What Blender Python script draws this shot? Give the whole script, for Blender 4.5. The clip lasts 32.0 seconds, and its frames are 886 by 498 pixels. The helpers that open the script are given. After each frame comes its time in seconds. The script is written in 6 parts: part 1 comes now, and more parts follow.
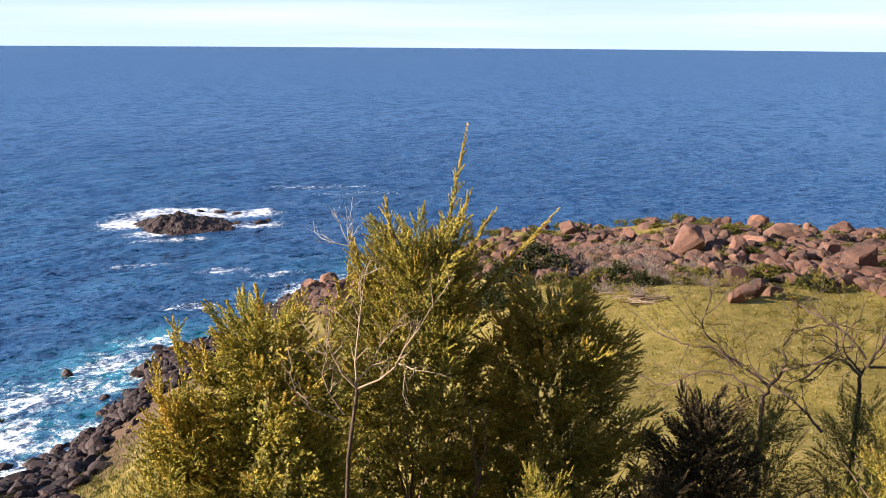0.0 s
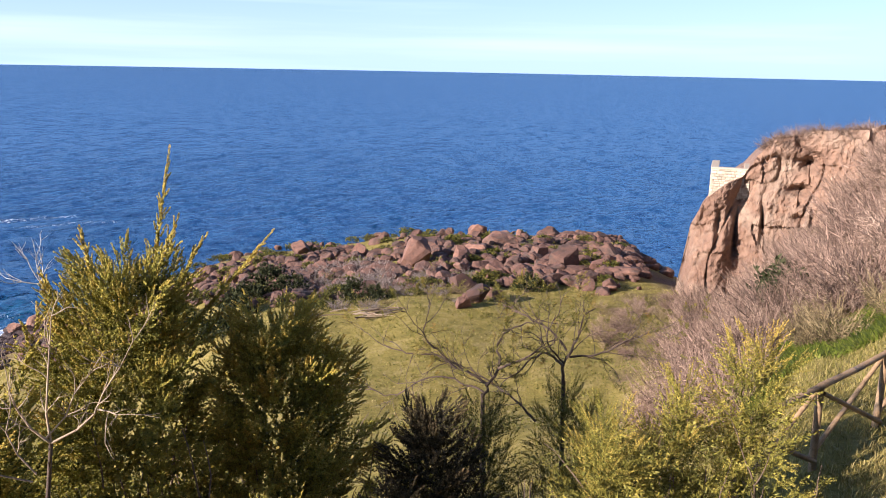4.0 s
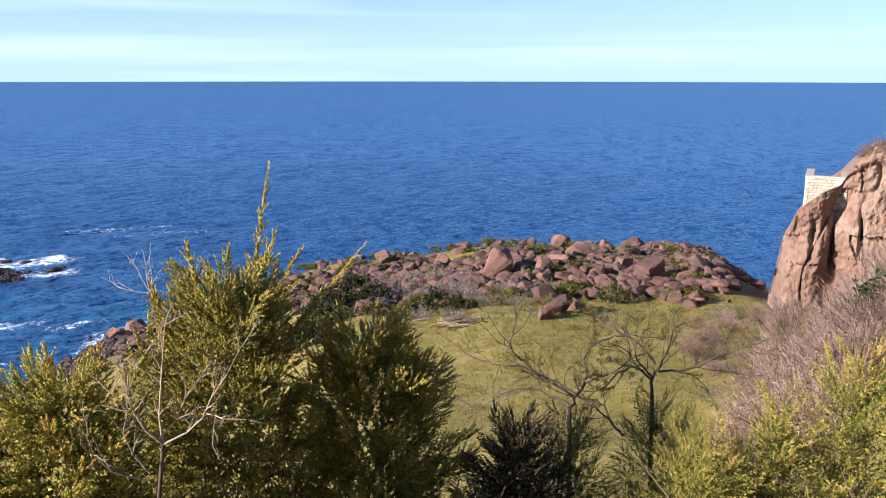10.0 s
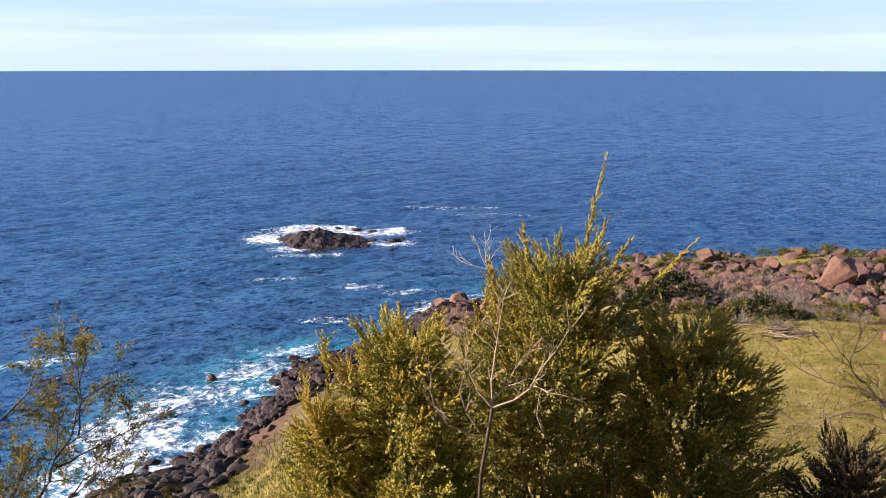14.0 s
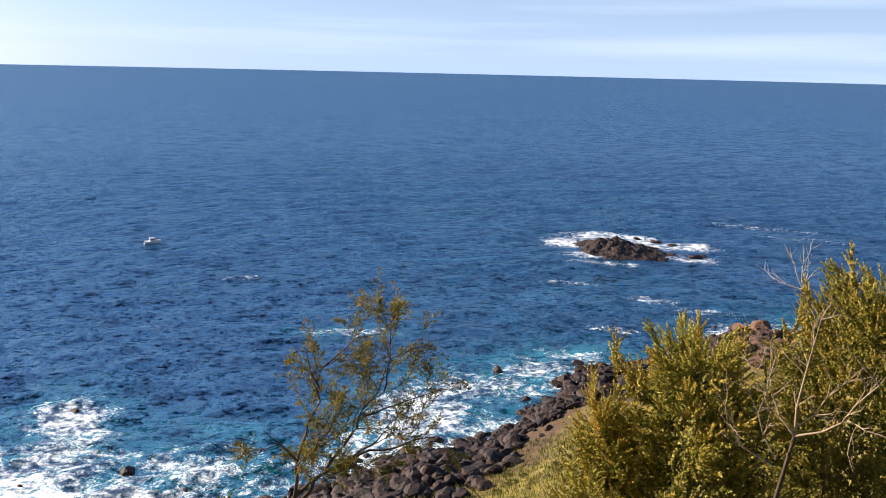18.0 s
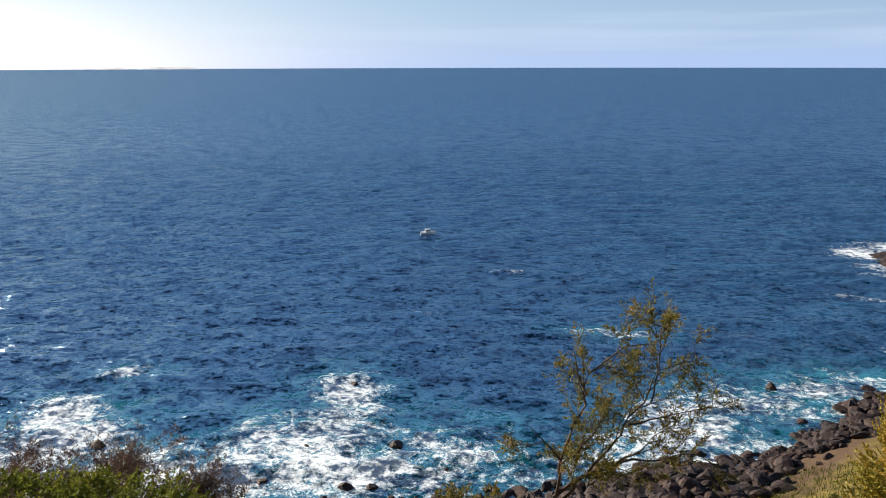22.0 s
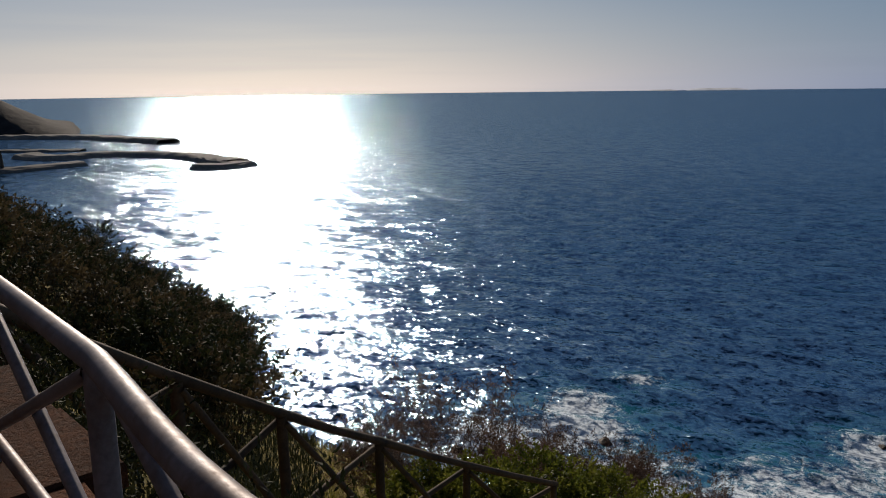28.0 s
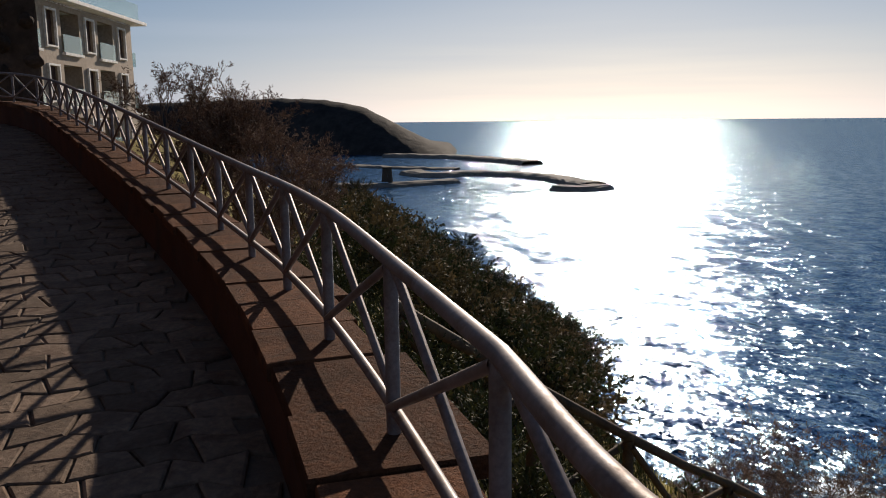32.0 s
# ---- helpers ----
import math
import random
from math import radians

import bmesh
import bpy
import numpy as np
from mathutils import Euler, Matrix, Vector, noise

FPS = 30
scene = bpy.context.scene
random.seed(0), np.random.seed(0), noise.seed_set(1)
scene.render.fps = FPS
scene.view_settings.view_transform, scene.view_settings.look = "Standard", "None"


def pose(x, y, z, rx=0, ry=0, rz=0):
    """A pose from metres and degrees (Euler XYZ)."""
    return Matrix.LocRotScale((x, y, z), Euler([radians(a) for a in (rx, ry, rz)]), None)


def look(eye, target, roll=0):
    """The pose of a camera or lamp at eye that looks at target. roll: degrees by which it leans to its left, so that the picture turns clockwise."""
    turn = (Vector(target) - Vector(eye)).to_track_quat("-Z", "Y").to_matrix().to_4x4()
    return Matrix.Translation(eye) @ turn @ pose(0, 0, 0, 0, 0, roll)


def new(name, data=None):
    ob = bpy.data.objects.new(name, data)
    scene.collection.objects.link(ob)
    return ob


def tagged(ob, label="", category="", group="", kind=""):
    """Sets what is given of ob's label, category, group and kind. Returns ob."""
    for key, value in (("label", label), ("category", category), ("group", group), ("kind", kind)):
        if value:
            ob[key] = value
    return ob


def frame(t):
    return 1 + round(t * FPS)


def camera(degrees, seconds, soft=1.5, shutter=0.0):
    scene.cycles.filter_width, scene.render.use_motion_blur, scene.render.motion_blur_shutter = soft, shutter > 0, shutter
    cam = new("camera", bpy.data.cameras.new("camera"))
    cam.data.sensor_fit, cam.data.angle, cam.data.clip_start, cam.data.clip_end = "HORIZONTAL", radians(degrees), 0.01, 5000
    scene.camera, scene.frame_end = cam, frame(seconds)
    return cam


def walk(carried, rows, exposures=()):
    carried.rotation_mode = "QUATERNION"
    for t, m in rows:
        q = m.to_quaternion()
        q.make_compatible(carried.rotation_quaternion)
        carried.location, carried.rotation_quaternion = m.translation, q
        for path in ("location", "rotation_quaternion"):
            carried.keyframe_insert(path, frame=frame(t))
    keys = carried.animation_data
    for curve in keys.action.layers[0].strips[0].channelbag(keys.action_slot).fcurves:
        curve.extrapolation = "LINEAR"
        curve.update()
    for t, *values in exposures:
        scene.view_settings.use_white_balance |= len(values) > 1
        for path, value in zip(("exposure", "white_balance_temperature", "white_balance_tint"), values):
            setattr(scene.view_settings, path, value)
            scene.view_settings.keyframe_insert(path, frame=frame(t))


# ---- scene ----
# ---- camera ----
cam = camera(57.72, 32.0, soft=1.0)
PATH = [
    (0.0, pose(-0.519, 0.172, 39.979, 75.49, -0.41, 0.10)),
    (0.5, pose(-0.504, 0.167, 39.972, 75.54, -0.33, -1.94)),
    (1.0, pose(-0.498, 0.190, 39.972, 75.59, -0.58, -4.03)),
    (1.5, pose(-0.470, 0.214, 39.959, 75.77, -0.89, -6.87)),
    (2.0, pose(-0.453, 0.235, 39.961, 76.02, -1.20, -9.55)),
    (2.5, pose(-0.442, 0.242, 39.960, 76.44, -1.47, -11.99)),
    (3.0, pose(-0.416, 0.236, 39.958, 76.83, -1.41, -14.23)),
    (3.5, pose(-0.402, 0.209, 39.969, 76.97, -1.36, -16.83)),
    (4.0, pose(-0.379, 0.196, 39.975, 77.11, -1.07, -19.08)),
    (4.5, pose(-0.366, 0.181, 39.983, 77.17, -0.76, -19.95)),
    (6.5, pose(-0.360, 0.149, 39.994, 77.77, -0.76, -21.50)),
    (7.0, pose(-0.363, 0.147, 39.995, 77.88, -0.77, -21.67)),
    (7.5, pose(-0.362, 0.159, 39.990, 77.97, -0.78, -21.59)),
    (8.0, pose(-0.373, 0.163, 39.990, 77.98, -0.78, -21.32)),
    (8.5, pose(-0.390, 0.177, 39.986, 77.88, -0.78, -20.78)),
    (9.0, pose(-0.397, 0.180, 39.989, 77.86, -0.64, -19.30)),
    (9.5, pose(-0.426, 0.177, 39.994, 77.86, -0.20, -16.18)),
    (10.0, pose(-0.458, 0.137, 40.016, 77.76, -0.05, -13.34)),
    (10.5, pose(-0.482, 0.105, 40.026, 77.74, 0.01, -10.36)),
    (11.0, pose(-0.499, 0.101, 40.029, 77.63, -0.29, -7.65)),
    (11.5, pose(-0.495, 0.050, 40.042, 77.52, -0.45, -5.18)),
    (12.0, pose(-0.515, 0.035, 40.040, 77.48, -0.16, -2.36)),
    (12.5, pose(-0.530, 0.029, 40.041, 77.39, -0.04, 0.32)),
    (13.0, pose(-0.529, 0.006, 40.049, 77.24, 0.13, 2.67)),
    (13.5, pose(-0.563, 0.011, 40.041, 77.21, 0.04, 6.24)),
    (14.0, pose(-0.555, -0.013, 40.045, 77.00, -0.01, 9.56)),
    (14.5, pose(-0.583, -0.000, 40.038, 76.98, -0.26, 12.75)),
    (16.5, pose(-0.582, -0.039, 39.953, 77.39, -0.90, 20.74)),
    (17.0, pose(-0.585, -0.036, 39.960, 77.31, -1.12, 23.74)),
    (17.5, pose(-0.591, -0.051, 39.964, 77.26, -1.11, 27.99)),
    (18.0, pose(-0.581, -0.061, 39.974, 77.21, -1.29, 31.22)),
    (18.5, pose(-0.577, -0.064, 39.976, 77.18, -1.15, 33.76)),
    (19.0, pose(-0.570, -0.070, 39.992, 77.07, -0.97, 36.50)),
    (19.5, pose(-0.575, -0.076, 39.996, 77.02, -0.87, 38.49)),
    (20.0, pose(-0.581, -0.074, 39.997, 76.97, -0.53, 40.85)),
    (20.5, pose(-0.589, -0.076, 39.996, 76.99, -0.12, 43.42)),
    (21.0, pose(-0.583, -0.096, 40.009, 76.98, 0.12, 45.47)),
    (21.5, pose(-0.555, -0.133, 40.036, 76.88, 0.22, 47.99)),
    (22.0, pose(-0.551, -0.177, 40.055, 76.84, 0.14, 50.11)),
    (22.5, pose(-0.537, -0.198, 40.075, 76.91, 0.18, 52.59)),
    (23.0, pose(-0.519, -0.214, 40.090, 76.93, 0.23, 56.59)),
    (23.5, pose(-0.503, -0.234, 40.103, 77.01, 0.09, 59.43)),
    (24.0, pose(-0.479, -0.261, 40.129, 77.02, 0.03, 62.65)),
    (24.5, pose(-0.464, -0.283, 40.151, 77.24, -0.09, 65.92)),
    (25.0, pose(-0.445, -0.318, 40.179, 77.34, -0.26, 69.04)),
    (25.5, pose(-0.432, -0.338, 40.191, 77.58, -0.40, 72.32)),
    (26.0, pose(-0.436, -0.354, 40.173, 77.86, -0.27, 75.58)),
    (26.5, pose(-0.444, -0.361, 40.173, 78.03, -0.21, 79.09)),
    (28.5, pose(-0.453, -0.426, 40.151, 78.81, 1.04, 89.67)),
    (29.0, pose(-0.441, -0.428, 40.152, 79.09, 1.26, 92.73)),
    (29.5, pose(-0.419, -0.433, 40.161, 79.25, 1.26, 95.60)),
    (30.0, pose(-0.404, -0.445, 40.161, 79.43, 0.74, 98.46)),
    (30.5, pose(-0.363, -0.445, 40.178, 79.56, 0.88, 102.44)),
    (31.0, pose(-0.350, -0.451, 40.181, 79.83, 0.63, 105.87)),
    (31.5, pose(-0.342, -0.464, 40.179, 80.23, 0.53, 109.26)),
    (32.0, pose(-0.363, -0.490, 40.157, 80.54, 0.64, 112.05)),
]
walk(cam, PATH, exposures=((0.0, 1.5, 6600, 20), (4.0, 1.45, 5900, 22), (7.0, 1.4, 5400, 20), (9.0, 1.4, 5450, 20), (13.0, 1.4, 6350, 23), (19.0, 1.03, 6550, 13), (23.0, 0.6, 6600, 11), (25.0, 0.0, 6450, 11), (26.5, -0.5, 6350, 12), (29.0, -0.55, 6600, 14), (32.0, -0.05, 6700, 14)))

# ---- world and sun ----
SUN_AZ, SUN_EL = 100.0, 20.0          # degrees left of +y, degrees up
EYE = 40.0                            # height of the lookout over the sea

HAZE_BLUE, HAZE_SUN, CLOUD = (4.6, 6.5, 10.4), (38.0, 31.5, 24.0), (8.8, 10.2, 12.0)

world = bpy.data.worlds.new("sky")
scene.world = world
world.use_nodes = True
wn, wl = world.node_tree.nodes, world.node_tree.links
wn.clear()
w_out = wn.new("ShaderNodeOutputWorld")
w_bg = wn.new("ShaderNodeBackground")
w_sky = wn.new("ShaderNodeTexSky")
w_sky.sky_type = "NISHITA"
w_sky.sun_disc = False
w_sky.sun_elevation = radians(SUN_EL)
w_sky.sun_rotation = radians(-SUN_AZ)
w_sky.altitude = 40
w_sky.air_density, w_sky.dust_density, w_sky.ozone_density = 1.0, 0.1, 3.5
w_geo = wn.new("ShaderNodeTexCoord")
w_lift = wn.new("ShaderNodeVectorMath")
w_lift.operation = "ADD"
w_lift.inputs[1].default_value = (0, 0, 0.012)
wl.new(w_geo.outputs["Generated"], w_lift.inputs[0])
wl.new(w_lift.outputs[0], w_sky.inputs["Vector"])


def w_math(kind, a, b_=None, clamp=False):
    q = wn.new("ShaderNodeMath")
    q.operation, q.use_clamp = kind, clamp
    for socket, v in zip(q.inputs, (a, b_)):
        if v is None:
            continue
        if isinstance(v, (int, float)):
            socket.default_value = v
        else:
            wl.new(v, socket)
    return q.outputs[0]


def w_blend(fac, a, b_):
    q = wn.new("ShaderNodeMix")
    q.data_type = "RGBA"
    for socket, v in ((q.inputs[0], fac), (q.inputs[6], a), (q.inputs[7], b_)):
        if isinstance(v, tuple):
            socket.default_value = (*v, 1)
        else:
            wl.new(v, socket)
    return q.outputs[2]


sun_way = Vector((-math.sin(radians(SUN_AZ)) * math.cos(radians(SUN_EL)), math.cos(radians(SUN_AZ)) * math.cos(radians(SUN_EL)), math.sin(radians(SUN_EL))))
w_split = wn.new("ShaderNodeSeparateXYZ")
wl.new(w_geo.outputs["Generated"], w_split.inputs[0])
w_up = w_math("MAXIMUM", w_split.outputs["Z"], 0.0)
# sea haze: pale blue low over the water, cream towards the sun
w_low = w_math("POWER", 2.718, w_math("MULTIPLY", w_up, -9.0))
w_dot = wn.new("ShaderNodeVectorMath")
w_dot.operation = "DOT_PRODUCT"
wl.new(w_geo.outputs["Generated"], w_dot.inputs[0])
w_dot.inputs[1].default_value = sun_way
w_near = w_math("MULTIPLY", w_math("POWER", w_math("MAXIMUM", w_dot.outputs["Value"], 0.0), 8.0), w_math("POWER", 2.718, w_math("MULTIPLY", w_up, -6.0)))
w_haze = w_blend(w_near, HAZE_BLUE, HAZE_SUN)
w_color = w_blend(w_math("MULTIPLY", w_low, 0.88), w_sky.outputs[0], w_haze)
# thin high cloud: faint level streaks
w_map = wn.new("ShaderNodeMapping")
w_map.inputs["Scale"].default_value = (1.0, 1.0, 22.0)
wl.new(w_geo.outputs["Generated"], w_map.inputs["Vector"])
w_noise = wn.new("ShaderNodeTexNoise")
w_noise.inputs["Scale"].default_value = 1.7
w_noise.inputs["Detail"].default_value = 5
w_noise.inputs["Roughness"].default_value = 0.45
wl.new(w_map.outputs[0], w_noise.inputs["Vector"])
w_ramp = wn.new("ShaderNodeMapRange")
w_ramp.inputs["From Min"].default_value, w_ramp.inputs["From Max"].default_value = 0.5, 0.75
w_ramp.inputs["To Max"].default_value = 0.3
wl.new(w_noise.outputs["Fac"], w_ramp.inputs["Value"])
w_color = w_blend(w_ramp.outputs[0], w_color, CLOUD)
wl.new(w_color, w_bg.inputs["Color"])
w_bg.inputs["Strength"].default_value = 0.056
wl.new(w_bg.outputs[0], w_out.inputs["Surface"])

sun_data = bpy.data.lights.new("sun", "SUN")
sun_data.energy, sun_data.angle, sun_data.color = 5.0, radians(0.55), (1.0, 0.88, 0.72)
sun = new("sun", sun_data)
sun.matrix_world = look(sun_way * 500, (0, 0, 0))


# ---- materials ----
def material(name, rough=0.8, metal=0.0, spec=0.5):
    m = bpy.data.materials.new(name)
    m.use_nodes = True
    b = m.node_tree.nodes["Principled BSDF"]
    b.inputs["Roughness"].default_value = rough
    b.inputs["Metallic"].default_value = metal
    b.inputs["Specular IOR Level"].default_value = spec
    return m, m.node_tree.nodes, m.node_tree.links, b


def noise_node(n, l, scale, detail=6, rough=0.6, vector=None, distort=0.0):
    t = n.new("ShaderNodeTexNoise")
    t.inputs["Scale"].default_value = scale
    t.inputs["Detail"].default_value = detail
    t.inputs["Roughness"].default_value = rough
    t.inputs["Distortion"].default_value = distort
    if vector is not None:
        l.new(vector, t.inputs["Vector"])
    return t


def ramp_node(n, l, value, stops):
    r = n.new("ShaderNodeValToRGB")
    e = r.color_ramp.elements
    while len(e) < len(stops):
        e.new(0.5)
    for k, (p, c) in enumerate(stops):
        e[k].position, e[k].color = p, (*c, 1)
    l.new(value, r.inputs["Fac"])
    return r


def mix_node(n, l, fac, a, b, blend="MIX"):
    m = n.new("ShaderNodeMix")
    m.data_type, m.blend_type = "RGBA", blend
    for socket, v in ((m.inputs[0], fac), (m.inputs[6], a), (m.inputs[7], b)):
        if isinstance(v, (int, float)):
            socket.default_value = v
        elif isinstance(v, tuple):
            socket.default_value = (*v, 1)
        else:
            l.new(v, socket)
    return m.outputs[2]


def range_node(n, l, value, a, b, c=0.0, d=1.0):
    r = n.new("ShaderNodeMapRange")
    for k, v in (("From Min", a), ("From Max", b), ("To Min", c), ("To Max", d)):
        r.inputs[k].default_value = v
    l.new(value, r.inputs["Value"])
    return r.outputs[0]


def bump_node(n, l, b, height, strength, distance, normal=None):
    u = n.new("ShaderNodeBump")
    u.inputs["Strength"].default_value, u.inputs["Distance"].default_value = strength, distance
    l.new(height, u.inputs["Height"])
    if normal is not None:
        l.new(normal, u.inputs["Normal"])
    l.new(u.outputs[0], b.inputs["Normal"])
    return u.outputs[0]


def surface(name, low, high, scale, rough=0.85, bump=0.4, depth=0.02, stain=None, stain_scale=None, metal=0.0, spread=0.25, fine=None, spec=0.5):
    """Two-scale stained and grained surface, in metres; each object is a little different."""
    m, n, l, b = material(name, rough, metal, spec)
    where = n.new("ShaderNodeTexCoord").outputs["Object"]
    info = n.new("ShaderNodeObjectInfo")
    shift = n.new("ShaderNodeVectorMath")
    shift.operation = "MULTIPLY_ADD"
    l.new(info.outputs["Random"], shift.inputs[0])
    shift.inputs[1].default_value = (37, 53, 29)
    l.new(where, shift.inputs[2])
    big = noise_node(n, l, scale, 5, 0.6, shift.outputs[0])
    small = noise_node(n, l, fine or scale * 9, 8, 0.65, shift.outputs[0])
    c = ramp_node(n, l, big.outputs["Fac"], ((0.3, low), (0.7, high))).outputs[0]
    if stain:
        s = noise_node(n, l, stain_scale or scale * 0.4, 6, 0.7, shift.outputs[0], 0.6)
        c = mix_node(n, l, range_node(n, l, s.outputs["Fac"], 0.5, 0.68), c, stain)
    grain = range_node(n, l, small.outputs["Fac"], 0.25, 0.75, 0.62, 1.3)
    c = mix_node(n, l, 1.0, c, grain, "MULTIPLY")
    tint = range_node(n, l, info.outputs["Random"], 0, 1, 1 - spread, 1 + spread)
    c = mix_node(n, l, 1.0, c, tint, "MULTIPLY")
    l.new(c, b.inputs["Base Color"])
    l.new(range_node(n, l, small.outputs["Fac"], 0.3, 0.7, max(rough - 0.15, 0.05), min(rough + 0.1, 1)), b.inputs["Roughness"])
    if bump:
        bump_node(n, l, b, small.outputs["Fac"], bump, depth)
    return m


def foliage(name, dark, mid, tip, rough=0.5, translucent=0.38, spread=0.12):
    """Leaves: every leaf a little different; tips, dying sprays and painted shade inside crowns by the 'tone' of their
    spray.
    """
    m, n, l, b = material(name, rough, 0, 0.18)
    rnd = n.new("ShaderNodeNewGeometry").outputs["Random Per Island"]
    tone = n.new("ShaderNodeAttribute")
    tone.attribute_name = "tone"
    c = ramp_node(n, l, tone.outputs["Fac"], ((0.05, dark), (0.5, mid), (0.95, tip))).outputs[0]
    c = mix_node(n, l, 1.0, c, range_node(n, l, rnd, 0, 1, 0.6, 1.35), "MULTIPLY")
    each = n.new("ShaderNodeObjectInfo").outputs["Random"]
    c = mix_node(n, l, 1.0, c, range_node(n, l, each, 0, 1, 1 - spread, 1 + spread), "MULTIPLY")
    l.new(c, b.inputs["Base Color"])
    out = n["Material Output"]
    t = n.new("ShaderNodeBsdfTranslucent")
    l.new(c, t.inputs["Color"])
    x = n.new("ShaderNodeMixShader")
    x.inputs[0].default_value = translucent
    l.new(b.outputs[0], x.inputs[1])
    l.new(t.outputs[0], x.inputs[2])
    l.new(x.outputs[0], out.inputs["Surface"])
    return m


M_BOULDER_RED = surface("red_volcanic_rock", (0.070, 0.034, 0.024), (0.225, 0.116, 0.076), 0.5, 0.9, 0.9, 0.2, (0.05, 0.040, 0.032), 0.45, fine=4, spread=0.4)
M_BOULDER_DARK = surface("wet_dark_rock", (0.013, 0.009, 0.009), (0.046, 0.027, 0.023), 0.6, 0.7, 0.7, 0.10, (0.075, 0.037, 0.027), 0.5, fine=5, spec=0.3)
M_ISLET = surface("islet_rock", (0.022, 0.013, 0.011), (0.085, 0.046, 0.035), 0.25, 0.75, 0.8, 0.2, (0.015, 0.011, 0.010), 0.5, fine=3)
M_CLIFF = surface("ochre_cliff_rock", (0.19, 0.108, 0.068), (0.325, 0.20, 0.126), 0.10, 0.92, 0.9, 0.3, (0.35, 0.26, 0.18), 0.16, fine=1.6)
M_FORT = surface("pale_limestone_block", (0.38, 0.315, 0.225), (0.54, 0.46, 0.335), 2.5, 0.9, 0.7, 0.04, (0.36, 0.27, 0.18), 1.2, spread=0.22)
M_MORTAR = surface("lime_mortar", (0.40, 0.33, 0.235), (0.49, 0.42, 0.31), 2.0, 0.95, 0.5, 0.02)
M_WOOD = surface("weathered_fence_timber", (0.20, 0.125, 0.06), (0.38, 0.25, 0.13), 3.0, 0.8, 0.5, 0.006, (0.12, 0.10, 0.075), 2.0, fine=40)
# fence timber again, with the downhill fence's backlit shade put into its colour
M_BACKLITTIMBER = surface("backlit_dark_timber", (0.06, 0.04, 0.026), (0.13, 0.088, 0.055), 3.0, 0.85, 0.5, 0.006, (0.05, 0.042, 0.035), 2.0, fine=40, spec=0.2)
M_BARK = surface("grey_brown_bark", (0.10, 0.065, 0.042), (0.22, 0.15, 0.10), 9, 0.9, 0.6, 0.01, fine=60)
M_DARKBARK = surface("dark_tamarisk_bark", (0.055, 0.036, 0.026), (0.14, 0.095, 0.066), 9, 0.9, 0.6, 0.01, fine=60)
M_DEADWOOD = surface("bleached_dead_wood", (0.26, 0.19, 0.12), (0.44, 0.34, 0.22), 9, 0.85, 0.4, 0.006, fine=70)
M_GREYSTICK = surface("grey_dead_twig", (0.30, 0.28, 0.26), (0.48, 0.46, 0.43), 9, 0.85, 0.4, 0.006, fine=70)
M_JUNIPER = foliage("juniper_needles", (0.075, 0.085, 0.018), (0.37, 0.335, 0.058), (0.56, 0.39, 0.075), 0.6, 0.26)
M_BROOM = foliage("yellow_green_broom", (0.05, 0.058, 0.013), (0.235, 0.21, 0.036), (0.42, 0.30, 0.06), 0.6, 0.22)
M_TAMARISK = foliage("tamarisk_sprays", (0.09, 0.085, 0.018), (0.20, 0.175, 0.036), (0.33, 0.20, 0.05))
M_DRY = foliage("dry_pinkish_twigs", (0.12, 0.076, 0.056), (0.22, 0.148, 0.108), (0.36, 0.26, 0.185), 0.85, 0.1, 0.3)
M_TAN = foliage("tan_dry_stems", (0.12, 0.09, 0.045), (0.225, 0.17, 0.085), (0.34, 0.265, 0.14), 0.85, 0.15, 0.25)
M_GREYSHRUB = foliage("bare_grey_shrub_twigs", (0.13, 0.10, 0.085), (0.24, 0.195, 0.17), (0.36, 0.31, 0.27), 0.85, 0.1)
M_GREEN = foliage("lush_green_leaves", (0.05, 0.075, 0.010), (0.135, 0.165, 0.020), (0.24, 0.24, 0.04))
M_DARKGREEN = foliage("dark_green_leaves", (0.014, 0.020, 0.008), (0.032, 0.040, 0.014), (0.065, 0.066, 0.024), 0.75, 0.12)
M_EVERGREEN = foliage("brownish_evergreen_leaves", (0.030, 0.028, 0.018), (0.095, 0.075, 0.036), (0.20, 0.14, 0.065), 0.7, 0.14)
M_GRASS = foliage("grass_blades", (0.09, 0.10, 0.018), (0.20, 0.185, 0.040), (0.38, 0.30, 0.11))
M_STEEL = surface("painted_rail_steel", (0.16, 0.132, 0.132), (0.25, 0.215, 0.22), 6, 0.58, 0.25, 0.002, (0.15, 0.095, 0.07), 5, metal=0.25, fine=60, spread=0.05)
M_COPING = surface("brown_stone_coping", (0.085, 0.035, 0.018), (0.165, 0.072, 0.038), 4, 0.97, 1.0, 0.02, (0.08, 0.042, 0.028), 3, fine=38, spread=0.3, spec=0.08)
M_PARAPET = surface("reddish_parapet_render", (0.085, 0.030, 0.017), (0.14, 0.056, 0.034), 2, 0.95, 0.5, 0.012, (0.07, 0.04, 0.03), 1, fine=25, spec=0.2)
M_PAVING = surface("grey_brown_paving_stone", (0.13, 0.09, 0.065), (0.22, 0.16, 0.12), 3, 0.92, 0.9, 0.012, (0.11, 0.07, 0.05), 2.5, fine=24, spread=0.28, spec=0.2)
M_JOINT = surface("paving_joint_sand", (0.11, 0.08, 0.058), (0.165, 0.12, 0.09), 4, 0.95, 0.4, 0.01)
M_RENDER = surface("beige_building_render", (0.33, 0.26, 0.20), (0.40, 0.32, 0.25), 0.3, 0.9, 0.2, 0.01, spread=0.03, fine=6)
